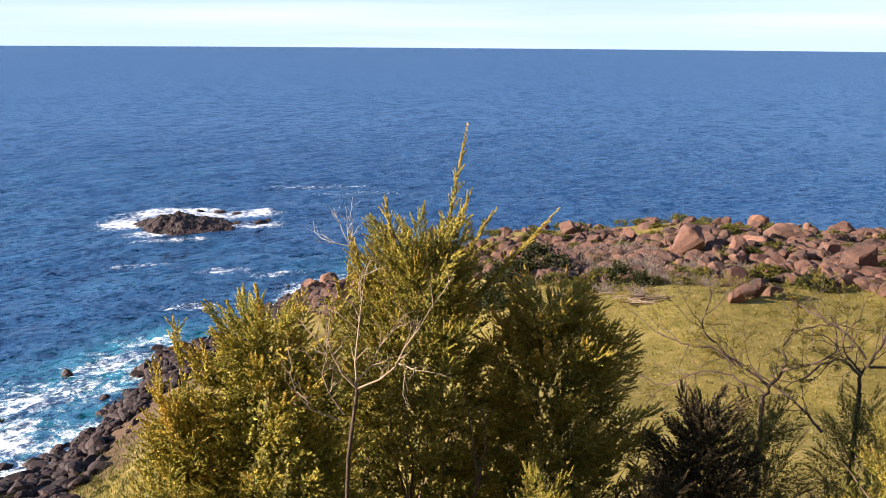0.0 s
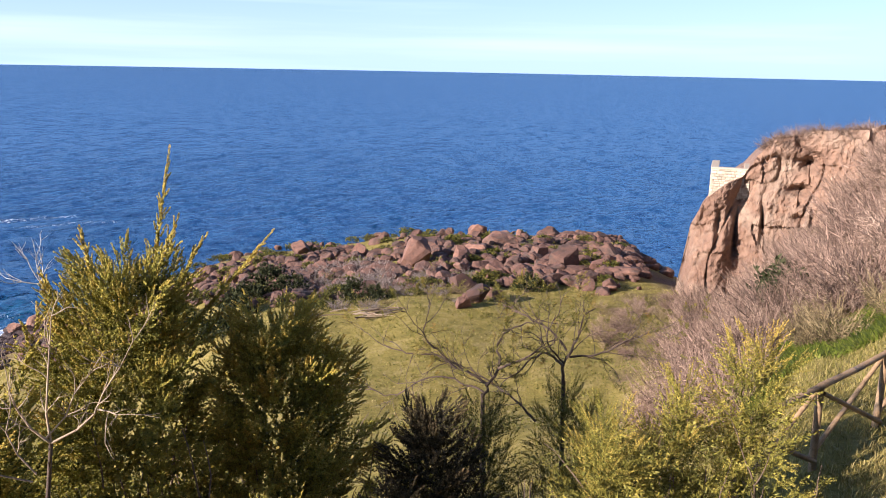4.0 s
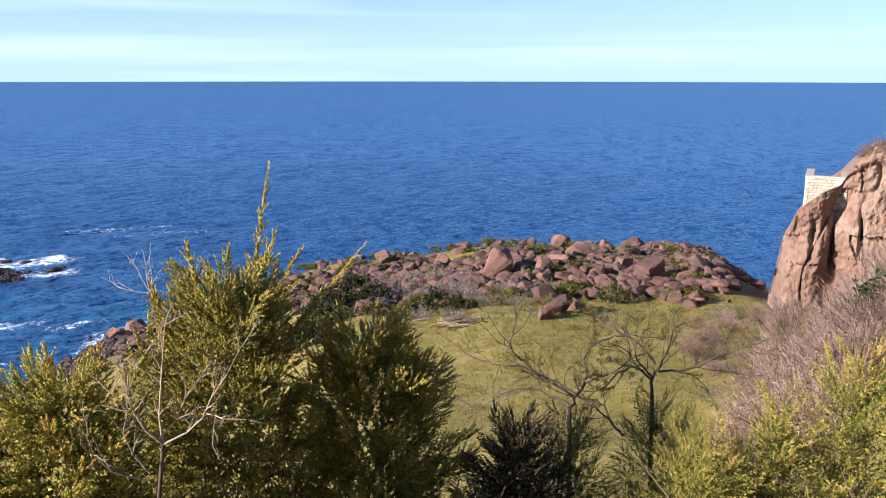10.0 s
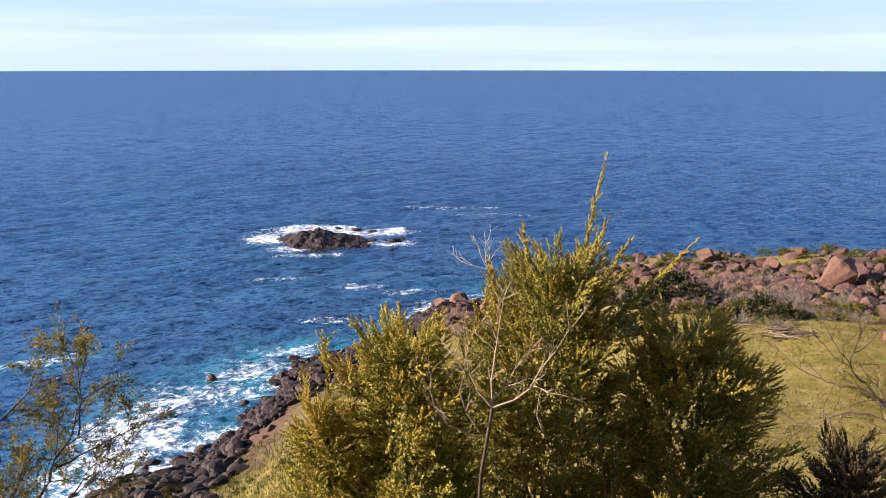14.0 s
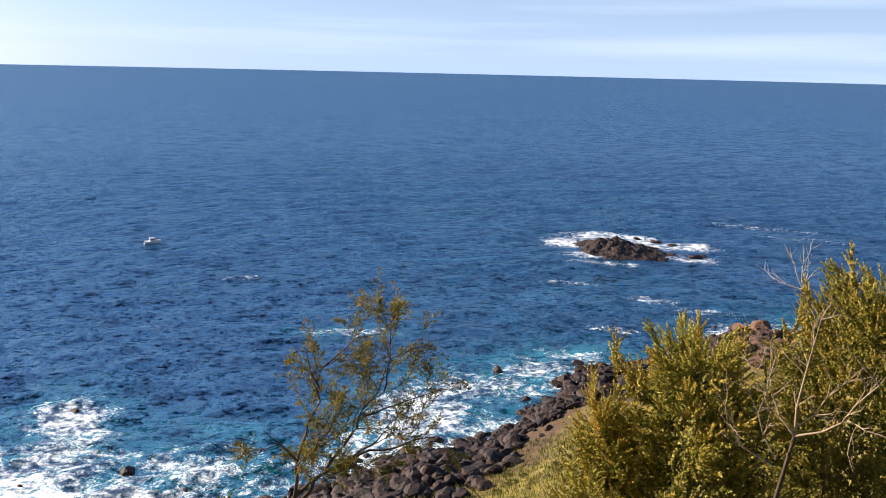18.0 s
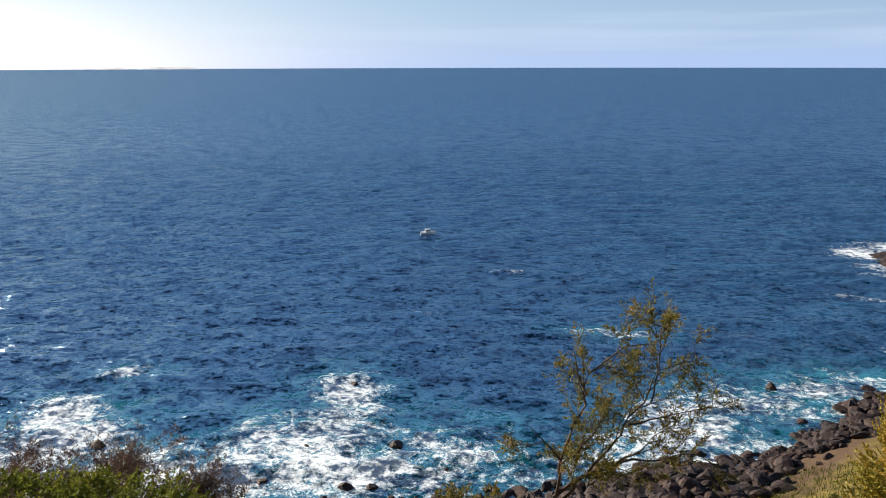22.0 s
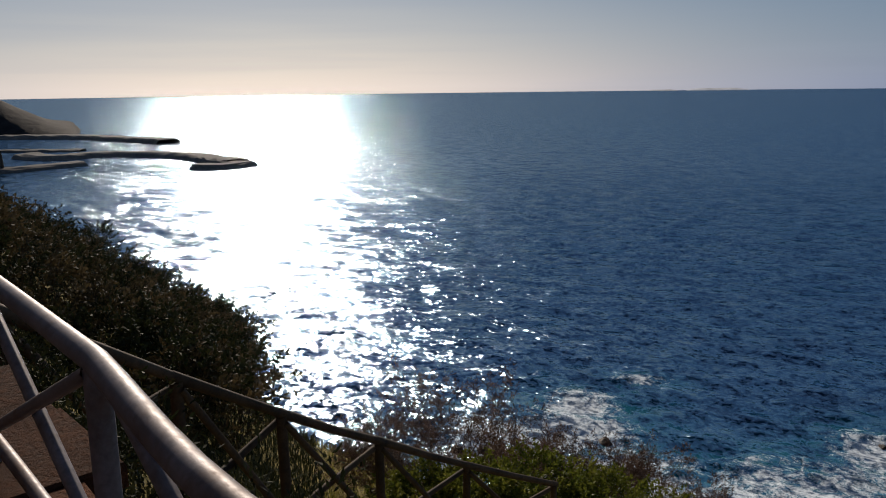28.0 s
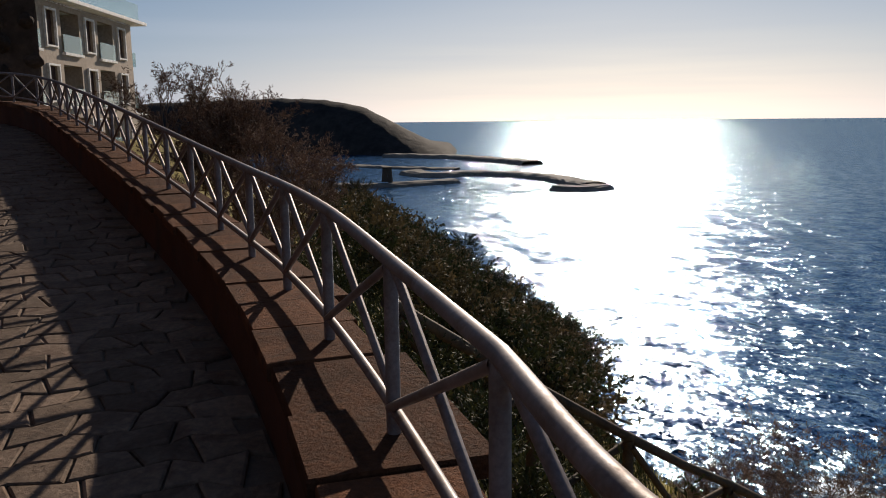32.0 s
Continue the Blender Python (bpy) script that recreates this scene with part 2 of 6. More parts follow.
M_SLAB = surface("white_painted_slab", (0.70, 0.68, 0.65), (0.78, 0.76, 0.73), 0.5, 0.8, 0.1, 0.005, spread=0.03)
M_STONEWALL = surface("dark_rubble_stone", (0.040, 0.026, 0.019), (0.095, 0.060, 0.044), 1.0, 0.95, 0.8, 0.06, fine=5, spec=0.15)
M_TEAL = surface("pale_teal_paint", (0.24, 0.32, 0.31), (0.30, 0.38, 0.37), 0.6, 0.85, 0.1, 0.005, spread=0.04)
M_SHUTTER = surface("red_brown_shutter", (0.07, 0.035, 0.028), (0.11, 0.06, 0.05), 3, 0.6, 0.2, 0.004, spread=0.15)
M_CONCRETE = surface("harbour_concrete", (0.10, 0.095, 0.09), (0.17, 0.16, 0.15), 0.05, 0.95, 0.4, 0.3, fine=0.5, spec=0.1)
M_TOWER = surface("dark_tower_stone", (0.045, 0.037, 0.03), (0.075, 0.062, 0.05), 0.4, 0.95, 0.6, 0.1, fine=2, spec=0.1)
M_HULL = surface("white_boat_hull", (0.68, 0.70, 0.72), (0.78, 0.79, 0.80), 1, 0.35, 0.0, spread=0.02)
M_DARKTRIM = surface("dark_trim", (0.02, 0.022, 0.025), (0.04, 0.042, 0.045), 2, 0.4, 0.0)
M_FARHILL = surface("distant_headland_scrub", (0.026, 0.026, 0.029), (0.050, 0.047, 0.047), 0.03, 0.95, 0.5, 3.0, (0.060, 0.054, 0.050), 0.012, fine=0.12, spec=0.05)
# haze of distance painted into the island as a pale colour
M_HAZEISLE = surface("hazy_far_island", (0.66, 0.70, 0.74), (0.70, 0.74, 0.78), 0.002, 1.0, 0.0)

m, n, l, b = material("window_glass", 0.06, 0, 0.8)
b.inputs["Base Color"].default_value = (0.03, 0.045, 0.05, 1)
M_GLASS = m
m, n, l, b = material("balcony_glass", 0.08, 0, 0.6)
b.inputs["Base Color"].default_value = (0.62, 0.80, 0.80, 1)
b.inputs["Transmission Weight"].default_value = 0.75
M_BALCONY = m


def ground_material():
    m, n, l, b = material("coastal_ground", 0.95, 0, 0.2)
    where = n.new("ShaderNodeTexCoord").outputs["Object"]
    big = noise_node(n, l, 0.09, 5, 0.6, where)
    mid = noise_node(n, l, 0.7, 6, 0.65, where, 0.4)
    fine = noise_node(n, l, 7, 8, 0.7, where)
    grass = ramp_node(n, l, mid.outputs["Fac"], ((0.3, (0.14, 0.118, 0.024)), (0.5, (0.245, 0.195, 0.045)), (0.72, (0.34, 0.265, 0.10)))).outputs[0]
    soil = ramp_node(n, l, fine.outputs["Fac"], ((0.3, (0.075, 0.046, 0.030)), (0.7, (0.17, 0.115, 0.072)))).outputs[0]
    kind = n.new("ShaderNodeAttribute")
    kind.attribute_name = "soil"
    edge = n.new("ShaderNodeMath")
    edge.operation = "ADD"
    l.new(kind.outputs["Fac"], edge.inputs[0])
    l.new(range_node(n, l, big.outputs["Fac"], 0.3, 0.7, -0.3, 0.3), edge.inputs[1])
    c = mix_node(n, l, range_node(n, l, edge.outputs[0], 0.35, 0.65), grass, soil)
    c = mix_node(n, l, 1.0, c, range_node(n, l, fine.outputs["Fac"], 0.25, 0.75, 0.6, 1.35), "MULTIPLY")
    l.new(c, b.inputs["Base Color"])
    bump_node(n, l, b, fine.outputs["Fac"], 0.8, 0.15)
    return m


CHOP_LONG, CHOP_SHORT, CHOP_SWELL, CHOP_FAR, SEA_GLOSS = 0.72, 0.55, 1.05, 1.1, 0.40


def sea_material():
    m, n, l, b = material("sea_water", 0.12, 0, 0.5)
    where = n.new("ShaderNodeTexCoord").outputs["Object"]
    turn = n.new("ShaderNodeMapping")
    turn.vector_type = "TEXTURE"
    turn.inputs["Rotation"].default_value = (0, 0, radians(38))
    turn.inputs["Scale"].default_value = (1.2, 1.0, 1.0)
    l.new(where, turn.inputs["Vector"])
    w1 = noise_node(n, l, 2.6, 1, 0.5, turn.outputs[0], 0.3)
    w2 = noise_node(n, l, 7.0, 1, 0.5, turn.outputs[0], 0.3)
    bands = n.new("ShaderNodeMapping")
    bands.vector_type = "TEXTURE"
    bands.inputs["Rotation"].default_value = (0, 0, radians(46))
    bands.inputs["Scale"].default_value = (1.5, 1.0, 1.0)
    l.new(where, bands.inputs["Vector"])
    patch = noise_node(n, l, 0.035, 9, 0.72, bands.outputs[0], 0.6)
    foam = n.new("ShaderNodeAttribute")
    foam.attribute_name = "foam"
    shoal = n.new("ShaderNodeAttribute")
    shoal.attribute_name = "shoal"
    # light and dark of wave faces painted into the water colour as noise patches
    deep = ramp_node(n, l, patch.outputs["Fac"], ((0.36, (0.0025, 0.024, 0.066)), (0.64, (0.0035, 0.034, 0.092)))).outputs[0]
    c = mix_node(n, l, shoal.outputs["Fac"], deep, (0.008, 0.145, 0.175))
    # foam: torn lace where the water has broken
    lace = noise_node(n, l, 0.5, 10, 0.74, where, 1.2)
    fine = noise_node(n, l, 2.0, 8, 0.75, where, 1.8)
    total = n.new("ShaderNodeMath")
    total.operation = "MULTIPLY_ADD"
    l.new(fine.outputs["Fac"], total.inputs[0])
    total.inputs[1].default_value = 0.75
    l.new(lace.outputs["Fac"], total.inputs[2])
    limit = range_node(n, l, foam.outputs["Fac"], 0, 1, 1.18, 0.66)
    gap = n.new("ShaderNodeMath")
    gap.operation = "SUBTRACT"
    l.new(total.outputs[0], gap.inputs[0])
    l.new(limit, gap.inputs[1])
    white = range_node(n, l, gap.outputs[0], -0.03, 0.12)
    c = mix_node(n, l, white, c, (0.72, 0.80, 0.86))
    # wave slopes too fine for the mesh: the normal leans by two fields of chop
    lean = n.new("ShaderNodeVectorMath")
    lean.operation = "MULTIPLY_ADD"
    l.new(w1.outputs["Color"], lean.inputs[0])
    lean.inputs[1].default_value = (CHOP_LONG, CHOP_LONG, 0)
    lean.inputs[2].default_value = (*[-0.5 * (CHOP_LONG + CHOP_SHORT + CHOP_SWELL + CHOP_FAR)] * 2, 0)
    lean2 = n.new("ShaderNodeVectorMath")
    lean2.operation = "MULTIPLY_ADD"
    l.new(w2.outputs["Color"], lean2.inputs[0])
    lean2.inputs[1].default_value = (CHOP_SHORT, CHOP_SHORT, 0)
    l.new(lean.outputs[0], lean2.inputs[2])
    w3 = noise_node(n, l, 0.9, 1, 0.5, turn.outputs[0], 0.3)
    w4 = noise_node(n, l, 0.19, 3, 0.6, bands.outputs[0], 0.3)
    lean3 = n.new("ShaderNodeVectorMath")
    lean3.operation = "MULTIPLY_ADD"
    l.new(w3.outputs["Color"], lean3.inputs[0])
    lean3.inputs[1].default_value = (CHOP_SWELL, CHOP_SWELL, 0)
    l.new(lean2.outputs[0], lean3.inputs[2])
    lean4 = n.new("ShaderNodeVectorMath")
    lean4.operation = "MULTIPLY_ADD"
    l.new(w4.outputs["Color"], lean4.inputs[0])
    lean4.inputs[1].default_value = (CHOP_FAR, CHOP_FAR, 0)
    l.new(lean3.outputs[0], lean4.inputs[2])
    plus = n.new("ShaderNodeVectorMath")
    plus.operation = "ADD"
    l.new(lean4.outputs[0], plus.inputs[0])
    l.new(n.new("ShaderNodeNewGeometry").outputs["Normal"], plus.inputs[1])
    norm = n.new("ShaderNodeVectorMath")
    norm.operation = "NORMALIZE"
    l.new(plus.outputs[0], norm.inputs[0])
    # rough water: body colour below, mirror above, which wave faces hide from each other at low angles
    n.remove(b)
    body = n.new("ShaderNodeBsdfDiffuse")
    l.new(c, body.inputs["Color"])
    steep = n.new("ShaderNodeVectorMath")
    steep.operation = "MULTIPLY_ADD"
    l.new(lean4.outputs[0], steep.inputs[0])
    steep.inputs[1].default_value = (1.55, 1.55, 1)
    l.new(n.new("ShaderNodeNewGeometry").outputs["Normal"], steep.inputs[2])
    steep_n = n.new("ShaderNodeVectorMath")
    steep_n.operation = "NORMALIZE"
    l.new(steep.outputs[0], steep_n.inputs[0])
    l.new(steep_n.outputs[0], body.inputs["Normal"])
    mirror = n.new("ShaderNodeBsdfGlossy")
    mirror.inputs["Roughness"].default_value = 0.13
    mirror.inputs["Color"].default_value = (0.58, 0.80, 1.0, 1)
    l.new(norm.outputs[0], mirror.inputs["Normal"])
    fresnel = n.new("ShaderNodeFresnel")
    fresnel.inputs["IOR"].default_value = 1.333
    l.new(steep_n.outputs[0], fresnel.inputs["Normal"])
    gloss = range_node(n, l, fresnel.outputs[0], 0.02, 0.70, 0.0, SEA_GLOSS)
    dull = n.new("ShaderNodeMath")
    dull.operation = "MULTIPLY"
    l.new(gloss, dull.inputs[0])
    l.new(range_node(n, l, white, 0, 1, 1.0, 0.08), dull.inputs[1])
    both = n.new("ShaderNodeMixShader")
    l.new(dull.outputs[0], both.inputs[0])
    l.new(body.outputs[0], both.inputs[1])
    l.new(mirror.outputs[0], both.inputs[2])
    l.new(both.outputs[0], n["Material Output"].inputs["Surface"])
    return m


M_GROUND, M_SEA = ground_material(), sea_material()


# ---- mesh tools ----
def mesh_object(name, verts, faces, mat, parent=None, label="", smooth=False, attrs=None):
    """One mesh object from numpy arrays; faces: (n, 3) or (n, 4)."""
    verts, faces = np.asarray(verts, float), np.asarray(faces, int)
    me = bpy.data.meshes.new(name)
    me.vertices.add(len(verts))
    me.vertices.foreach_set("co", verts.ravel())
    k = faces.shape[1]
    me.loops.add(faces.size)
    me.loops.foreach_set("vertex_index", faces.ravel())
    me.polygons.add(len(faces))
    me.polygons.foreach_set("loop_start", np.arange(0, faces.size, k))
    me.update(calc_edges=True)
    me.polygons.foreach_set("use_smooth", np.full(len(faces), smooth))
    for key, values in (attrs or {}).items():
        me.attributes.new(key, "FLOAT", "POINT").data.foreach_set("value", np.asarray(values, float))
    me.validate()
    me.materials.append(mat)
    ob = new(name, me)
    if parent:
        ob.parent = parent
    if label:
        ob["label"] = label
    return ob


def shared(name, me, parent=None, m=None):
    ob = new(name, me)
    if parent:
        ob.parent = parent
    if m is not None:
        ob.matrix_basis = m
    return ob


def part(name, bm, mat, parent=None, label="", smooth=False):
    """Links a bmesh as one mesh object."""
    me = bpy.data.meshes.new(name)
    for f in bm.faces:
        f.smooth = smooth
    bm.to_mesh(me)
    bm.free()
    me.materials.append(mat)
    ob = new(name, me)
    if parent:
        ob.parent = parent
    if label:
        ob["label"] = label
    return ob


def empty(name, m, label, category, group="", kind=""):
    e = new(name)
    e.empty_display_size = 0.3
    e.matrix_basis = m
    return tagged(e, label, category, group, kind)


def box_bm(size, at=(0, 0, 0), bevel=0.0, bm=None, turn=None):
    bm = bm or bmesh.new()
    m = Matrix.Translation(at) @ (turn or Matrix()) @ Matrix.Diagonal((*size, 1))
    made = bmesh.ops.create_cube(bm, size=1.0, matrix=m)
    if bevel:
        edges = list({e for v in made["verts"] for e in v.link_edges})
        bmesh.ops.bevel(bm, geom=edges, offset=bevel, segments=1, affect="EDGES")
    return bm


def tubes(paths, radii, sides=6):
    """Vertices and quads of round tubes along polylines with a radius at every point."""
    vs, fs, base = [], [], 0
    turn = np.arange(sides) * 2 * np.pi / sides
    for path, rad in zip(paths, radii):
        p = np.asarray(path, float)
        rad = np.broadcast_to(np.asarray(rad, float), (len(p),))
        d = np.gradient(p, axis=0)
        d /= np.linalg.norm(d, axis=1)[:, None] + 1e-9
        ref = np.where(np.abs(d[:, 2:3]) > 0.9, np.array([[1.0, 0, 0]]), np.array([[0, 0, 1.0]]))
        u = np.cross(d, ref)
        u /= np.linalg.norm(u, axis=1)[:, None] + 1e-9
        w = np.cross(d, u)
        ring = p[:, None] + rad[:, None, None] * (np.cos(turn)[None, :, None] * u[:, None] + np.sin(turn)[None, :, None] * w[:, None])
        vs.append(ring.reshape(-1, 3))
        a = base + np.arange(len(p) - 1)[:, None] * sides + np.arange(sides)[None]
        b = base + np.arange(len(p) - 1)[:, None] * sides + (np.arange(sides)[None] + 1) % sides
        fs.append(np.stack([a, b, b + sides, a + sides], -1).reshape(-1, 4))
        if sides == 4:
            fs.append(np.array([[base, base + 3, base + 2, base + 1]]))
            e = base + (len(p) - 1) * sides
            fs.append(np.array([[e, e + 1, e + 2, e + 3]]))
        base += len(p) * sides
    return np.concatenate(vs), np.concatenate(fs)


def polar(az, r, z=0.0):
    return Vector((-math.sin(radians(az)) * r, math.cos(radians(az)) * r, z))


def wobble(x, y, scale, seed=0):
    """Smooth value noise by a few turned sines, for arrays."""
    rng = np.random.RandomState(seed)
    out = 0.0
    for k in range(6):
        a, ph, f = rng.uniform(0, 2 * np.pi), rng.uniform(0, 6.3), scale * (0.6 + 0.5 * k) * rng.uniform(0.8, 1.2)
        out = out + np.sin((x * math.cos(a) + y * math.sin(a)) * f + ph + 1.3 * np.sin((x * math.sin(a) - y * math.cos(a)) * f * 0.7 + ph * 2)) / (1 + 0.5 * k)
    return out / 3.0


# ---- ground: sections of the slope below the lookout, by direction (distance, height over the sea) ----
EAST = (
    (-75, ((2.2, 37.2), (10, 35.6), (20, 35.0), (60, 35), (110, 30), (150, 10), (185, -6))),
    (-56, ((2.2, 36.6), (10, 35.3), (16, 35.5), (30, 33.0), (60, 33), (100, 30), (130, 10), (160, -6))),
    (-50, ((2.2, 36.4), (10, 35.2), (16, 35.25), (30, 32.2), (50, 31), (70, 33.5), (100, 30), (130, 10), (160, -6))),
    (-45, ((2.2, 36.2), (10, 35.1), (13, 35.1), (16, 34.5), (30, 30.5), (60, 26.5), (88, 26), (105, 8), (125, -6))),
    (-38, ((2.2, 36.0), (8, 34.7), (15, 33.0), (30, 26.5), (55, 20.5), (85, 17), (120, 9), (150, -6))),
    (-31, ((2.2, 36.0), (8, 33.6), (15, 30.5), (30, 23.5), (50, 18.8), (72, 18.0), (110, 15), (150, 9), (172, -6))),
    (-20, ((2.2, 36.0), (8, 33.2), (15, 29.5), (30, 22.5), (48, 18.4), (70, 17.6), (105, 15), (145, 10), (175, -6))),
    (-8, ((2.2, 36.0), (8, 33.0), (15, 28.7), (30, 21.5), (46, 17.8), (64, 17.0), (95, 13), (140, 8.5), (165, -6))),
)
SHORE = (
    (8, ((2.2, 36.0), (8, 32.8), (15, 28.2), (30, 20), (50, 13), (80, 8), (120, 3), (138, -1), (170, -8))),
    (18, ((2.2, 36.0), (8, 32.8), (15, 28.0), (30, 18), (50, 10.5), (75, 5), (105, 0.8), (125, -5))),
    (30, ((2.2, 36.0), (8, 33.0), (15, 28.2), (30, 17.5), (50, 8.5), (66, 3), (77, 0.2), (95, -5))),
    (45, ((2.2, 36.0), (8, 33.6), (15, 29.0), (30, 18), (50, 7), (62, 0.6), (72, -1.5), (100, -6))),
    (62, ((2.2, 36.0), (8, 34.2), (13, 31.2), (30, 18), (48, 6), (60, -0.2), (85, -1.6), (110, -6))),
    (80, ((2.2, 36.2), (8, 34.6), (14, 31.9), (30, 19), (48, 6), (62, -0.2), (90, -1.6), (120, -6))),
)
BAY = (
    (95, ((2.2, 36.6), (8, 35.3), (14, 32.5), (21, 30.4), (30, 24), (50, 8), (65, -2), (90, -6))),
    (105, ((2.2, 37.2), (8, 36.1), (15, 33.2), (30, 30.2), (42, 27.5), (60, 13), (78, -2), (100, -6))),
    (112, ((2.2, 37.6), (8, 36.6), (15, 34.8), (30, 32.5), (55, 29.6), (75, 14), (95, -2), (120, -6))),
    (119, ((2.2, 37.2), (8, 36.8), (15, 36.2), (30, 35), (70, 32), (90, 20), (120, 0), (150, -6))),
    (132, ((2.2, 37.9), (8, 37.6), (15, 37.9), (30, 38.2), (80, 39), (150, 34), (240, 0), (300, -6))),
    (160, ((2.2, 38.2), (10, 38.2), (30, 38.6), (100, 39), (400, 38), (1000, 36), (4900, 30))),
    (270, ((2.2, 38.2), (10, 38.2), (30, 37.6), (100, 38), (400, 38), (1000, 36), (4900, 30))),
)
SECTIONS = EAST + SHORE + BAY
SECTION_AZ = np.array([s[0] for s in SECTIONS] + [285.0])
SECTION_RZ = [np.array(s[1], float) for s in SECTIONS] + [np.array(SECTIONS[0][1], float)]


def ground_height(x, y, rough=True):
    x, y = np.asarray(x, float), np.asarray(y, float)
    r = np.hypot(x, y)
    az = (np.degrees(np.arctan2(-x, y)) + 75) % 360 - 75
    levels = np.array([np.interp(r.ravel(), s[:, 0], s[:, 1]) for s in SECTION_RZ])
    k = np.clip(np.searchsorted(SECTION_AZ, az.ravel(), side="right") - 1, 0, len(SECTION_AZ) - 2)
    f = (az.ravel() - SECTION_AZ[k]) / (SECTION_AZ[k + 1] - SECTION_AZ[k])
    f = f * f * (3 - 2 * f)
    j = np.arange(len(k))
    z = (levels[k, j] * (1 - f) + levels[k + 1, j] * f).reshape(r.shape)
    if rough:
        amount = np.clip((r - 4) / 30, 0, 1) * np.where((az > 145) | (az < -74), 0.15, 1.0)
        z = z + amount * (0.55 * wobble(x, y, 0.16, 3) + 0.22 * wobble(x, y, 0.55, 4))
    return z


AZ_STEPS = np.concatenate([np.arange(-75, 145, 0.5), np.arange(145, 285, 3.0)])
R_STEPS = np.concatenate([[0.3, 1.2], np.geomspace(2.0, 310, 150), [420, 700, 1200, 2500, 4900]])
ga, gr = np.meshgrid(np.radians(AZ_STEPS), R_STEPS, indexing="ij")
gx, gy = -np.sin(ga) * gr, np.cos(ga) * gr
gz = ground_height(gx, gy)
na, nr = gx.shape
ia, ir = np.meshgrid(np.arange(na), np.arange(nr - 1), indexing="ij")
ib = (ia + 1) % na
faces = np.stack([ia * nr + ir, ia * nr + ir + 1, ib * nr + ir + 1, ib * nr + ir], -1).reshape(-1, 4)[:, ::-1]
slope = np.hypot(np.gradient(gz, axis=1) / np.gradient(gr, axis=1), 0)
gaz = np.degrees(ga)
soil = np.clip((slope - 0.55) * 1.2, 0, 0.5) + np.where(gz < 2.6, 0.9, 0) + np.where((gaz < -30) & (gr > 45), 0.5, 0)
soil = soil + np.where((gaz > -30) & (gaz < 9) & (gr > 86), 0.28, 0) + np.where((gaz > 4) & (gaz < 64) & (gz > 2.6), 0.28, 0)
soil = np.where((gaz > -30) & (gaz < 2) & (gr > 44) & (gr < 74), -0.6, soil)
for _ in range(10):                       # soft borders between grass and bare soil
    soil = (np.roll(soil, 1, 0) + 2 * soil + np.roll(soil, -1, 0)) / 4
    soil[:, 1:-1] = (soil[:, :-2] + 2 * soil[:, 1:-1] + soil[:, 2:]) / 4
ground = mesh_object("ground", np.stack([gx, gy, gz], -1).reshape(-1, 3), faces, M_GROUND, smooth=True, attrs={"soil": soil.ravel()})
tagged(ground, "grassy coastal slope falling from the promenade to the sea", "ground", kind="structure")

# ---- sea ----
SURF = (  # centre azimuth, distance, half width across, half length out, strength
    (22.0, 188, 8, 8, 1.05), (18.5, 199, 13, 5, 1.0), (15.0, 192, 9, 5, 1.0), (13.6, 180, 6, 4, 1.0), (19.0, 170, 12, 2.0, 0.75), (20.5, 177, 8, 4, 0.9),
    (55, 73, 15, 5, 1.0), (68, 74, 13, 5, 0.95), (61, 82, 10, 7, 1.0), (75, 78, 9, 6, 1.0),
    (57.8, 95, 5.5, 8, 1.0), (59.0, 84, 8, 9, 1.05), (61.5, 76, 12, 8, 0.95), (50, 77, 12, 8, 0.85), (43, 73, 12, 6, 0.85),
    (77.5, 98, 7, 7, 1.0), (78, 90, 8, 7, 1.05), (84, 84, 10, 9, 0.95), (72, 82, 8, 5, 0.7), (27, 84, 8, 7, 0.95), (33, 77, 9, 6, 1.0), (21, 100, 9, 6, 0.8),
    (37, 76, 8, 7, 0.9), (73, 109, 4.5, 2.2, 0.8), (52, 125, 4, 1.8, 0.6), (28, 97, 10, 9, 1.0), (24.5, 104, 8, 6, 1.0), (31.5, 88, 8, 8, 1.05), (21, 111, 6, 4, 0.9), (35, 81, 8, 7, 0.95), (38, 118, 7, 2.5, 0.75), (16, 143, 6, 2.5, 0.75), (21, 152, 7, 2.0, 0.65),
    (19, 125, 5, 2.5, 0.7), (10, 226, 20, 4, 0.62), (6, 215, 14, 3, 0.62), (92, 78, 9, 8, 0.8), (45.5, 152, 6, 2, 0.6), (12, 140, 6, 3, 0.75),
)
S_AZ = np.concatenate([np.arange(-70, 135, 0.36), np.arange(135, 290, 4.0)])
S_R = np.concatenate([np.geomspace(45, 420, 340), np.geomspace(424, 4900, 90)])
sa, sr = np.meshgrid(np.radians(S_AZ), S_R, indexing="ij")
sx, sy = -np.sin(sa) * sr, np.cos(sa) * sr
fade = np.clip((900 - sr) / 700, 0, 1)
swell_dir = radians(52)
along = -np.sin(swell_dir) * sx + np.cos(swell_dir) * sy
across = np.cos(swell_dir) * sx + np.sin(swell_dir) * sy
phase = along * 2 * np.pi / 34 + 3.0 * wobble(sx, sy, 0.012, 8)
sz = 0.20 * np.sin(phase) * np.clip(0.3 + 0.8 * wobble(sx, sy, 0.02, 9), 0, 1)
wrng = np.random.RandomState(40)
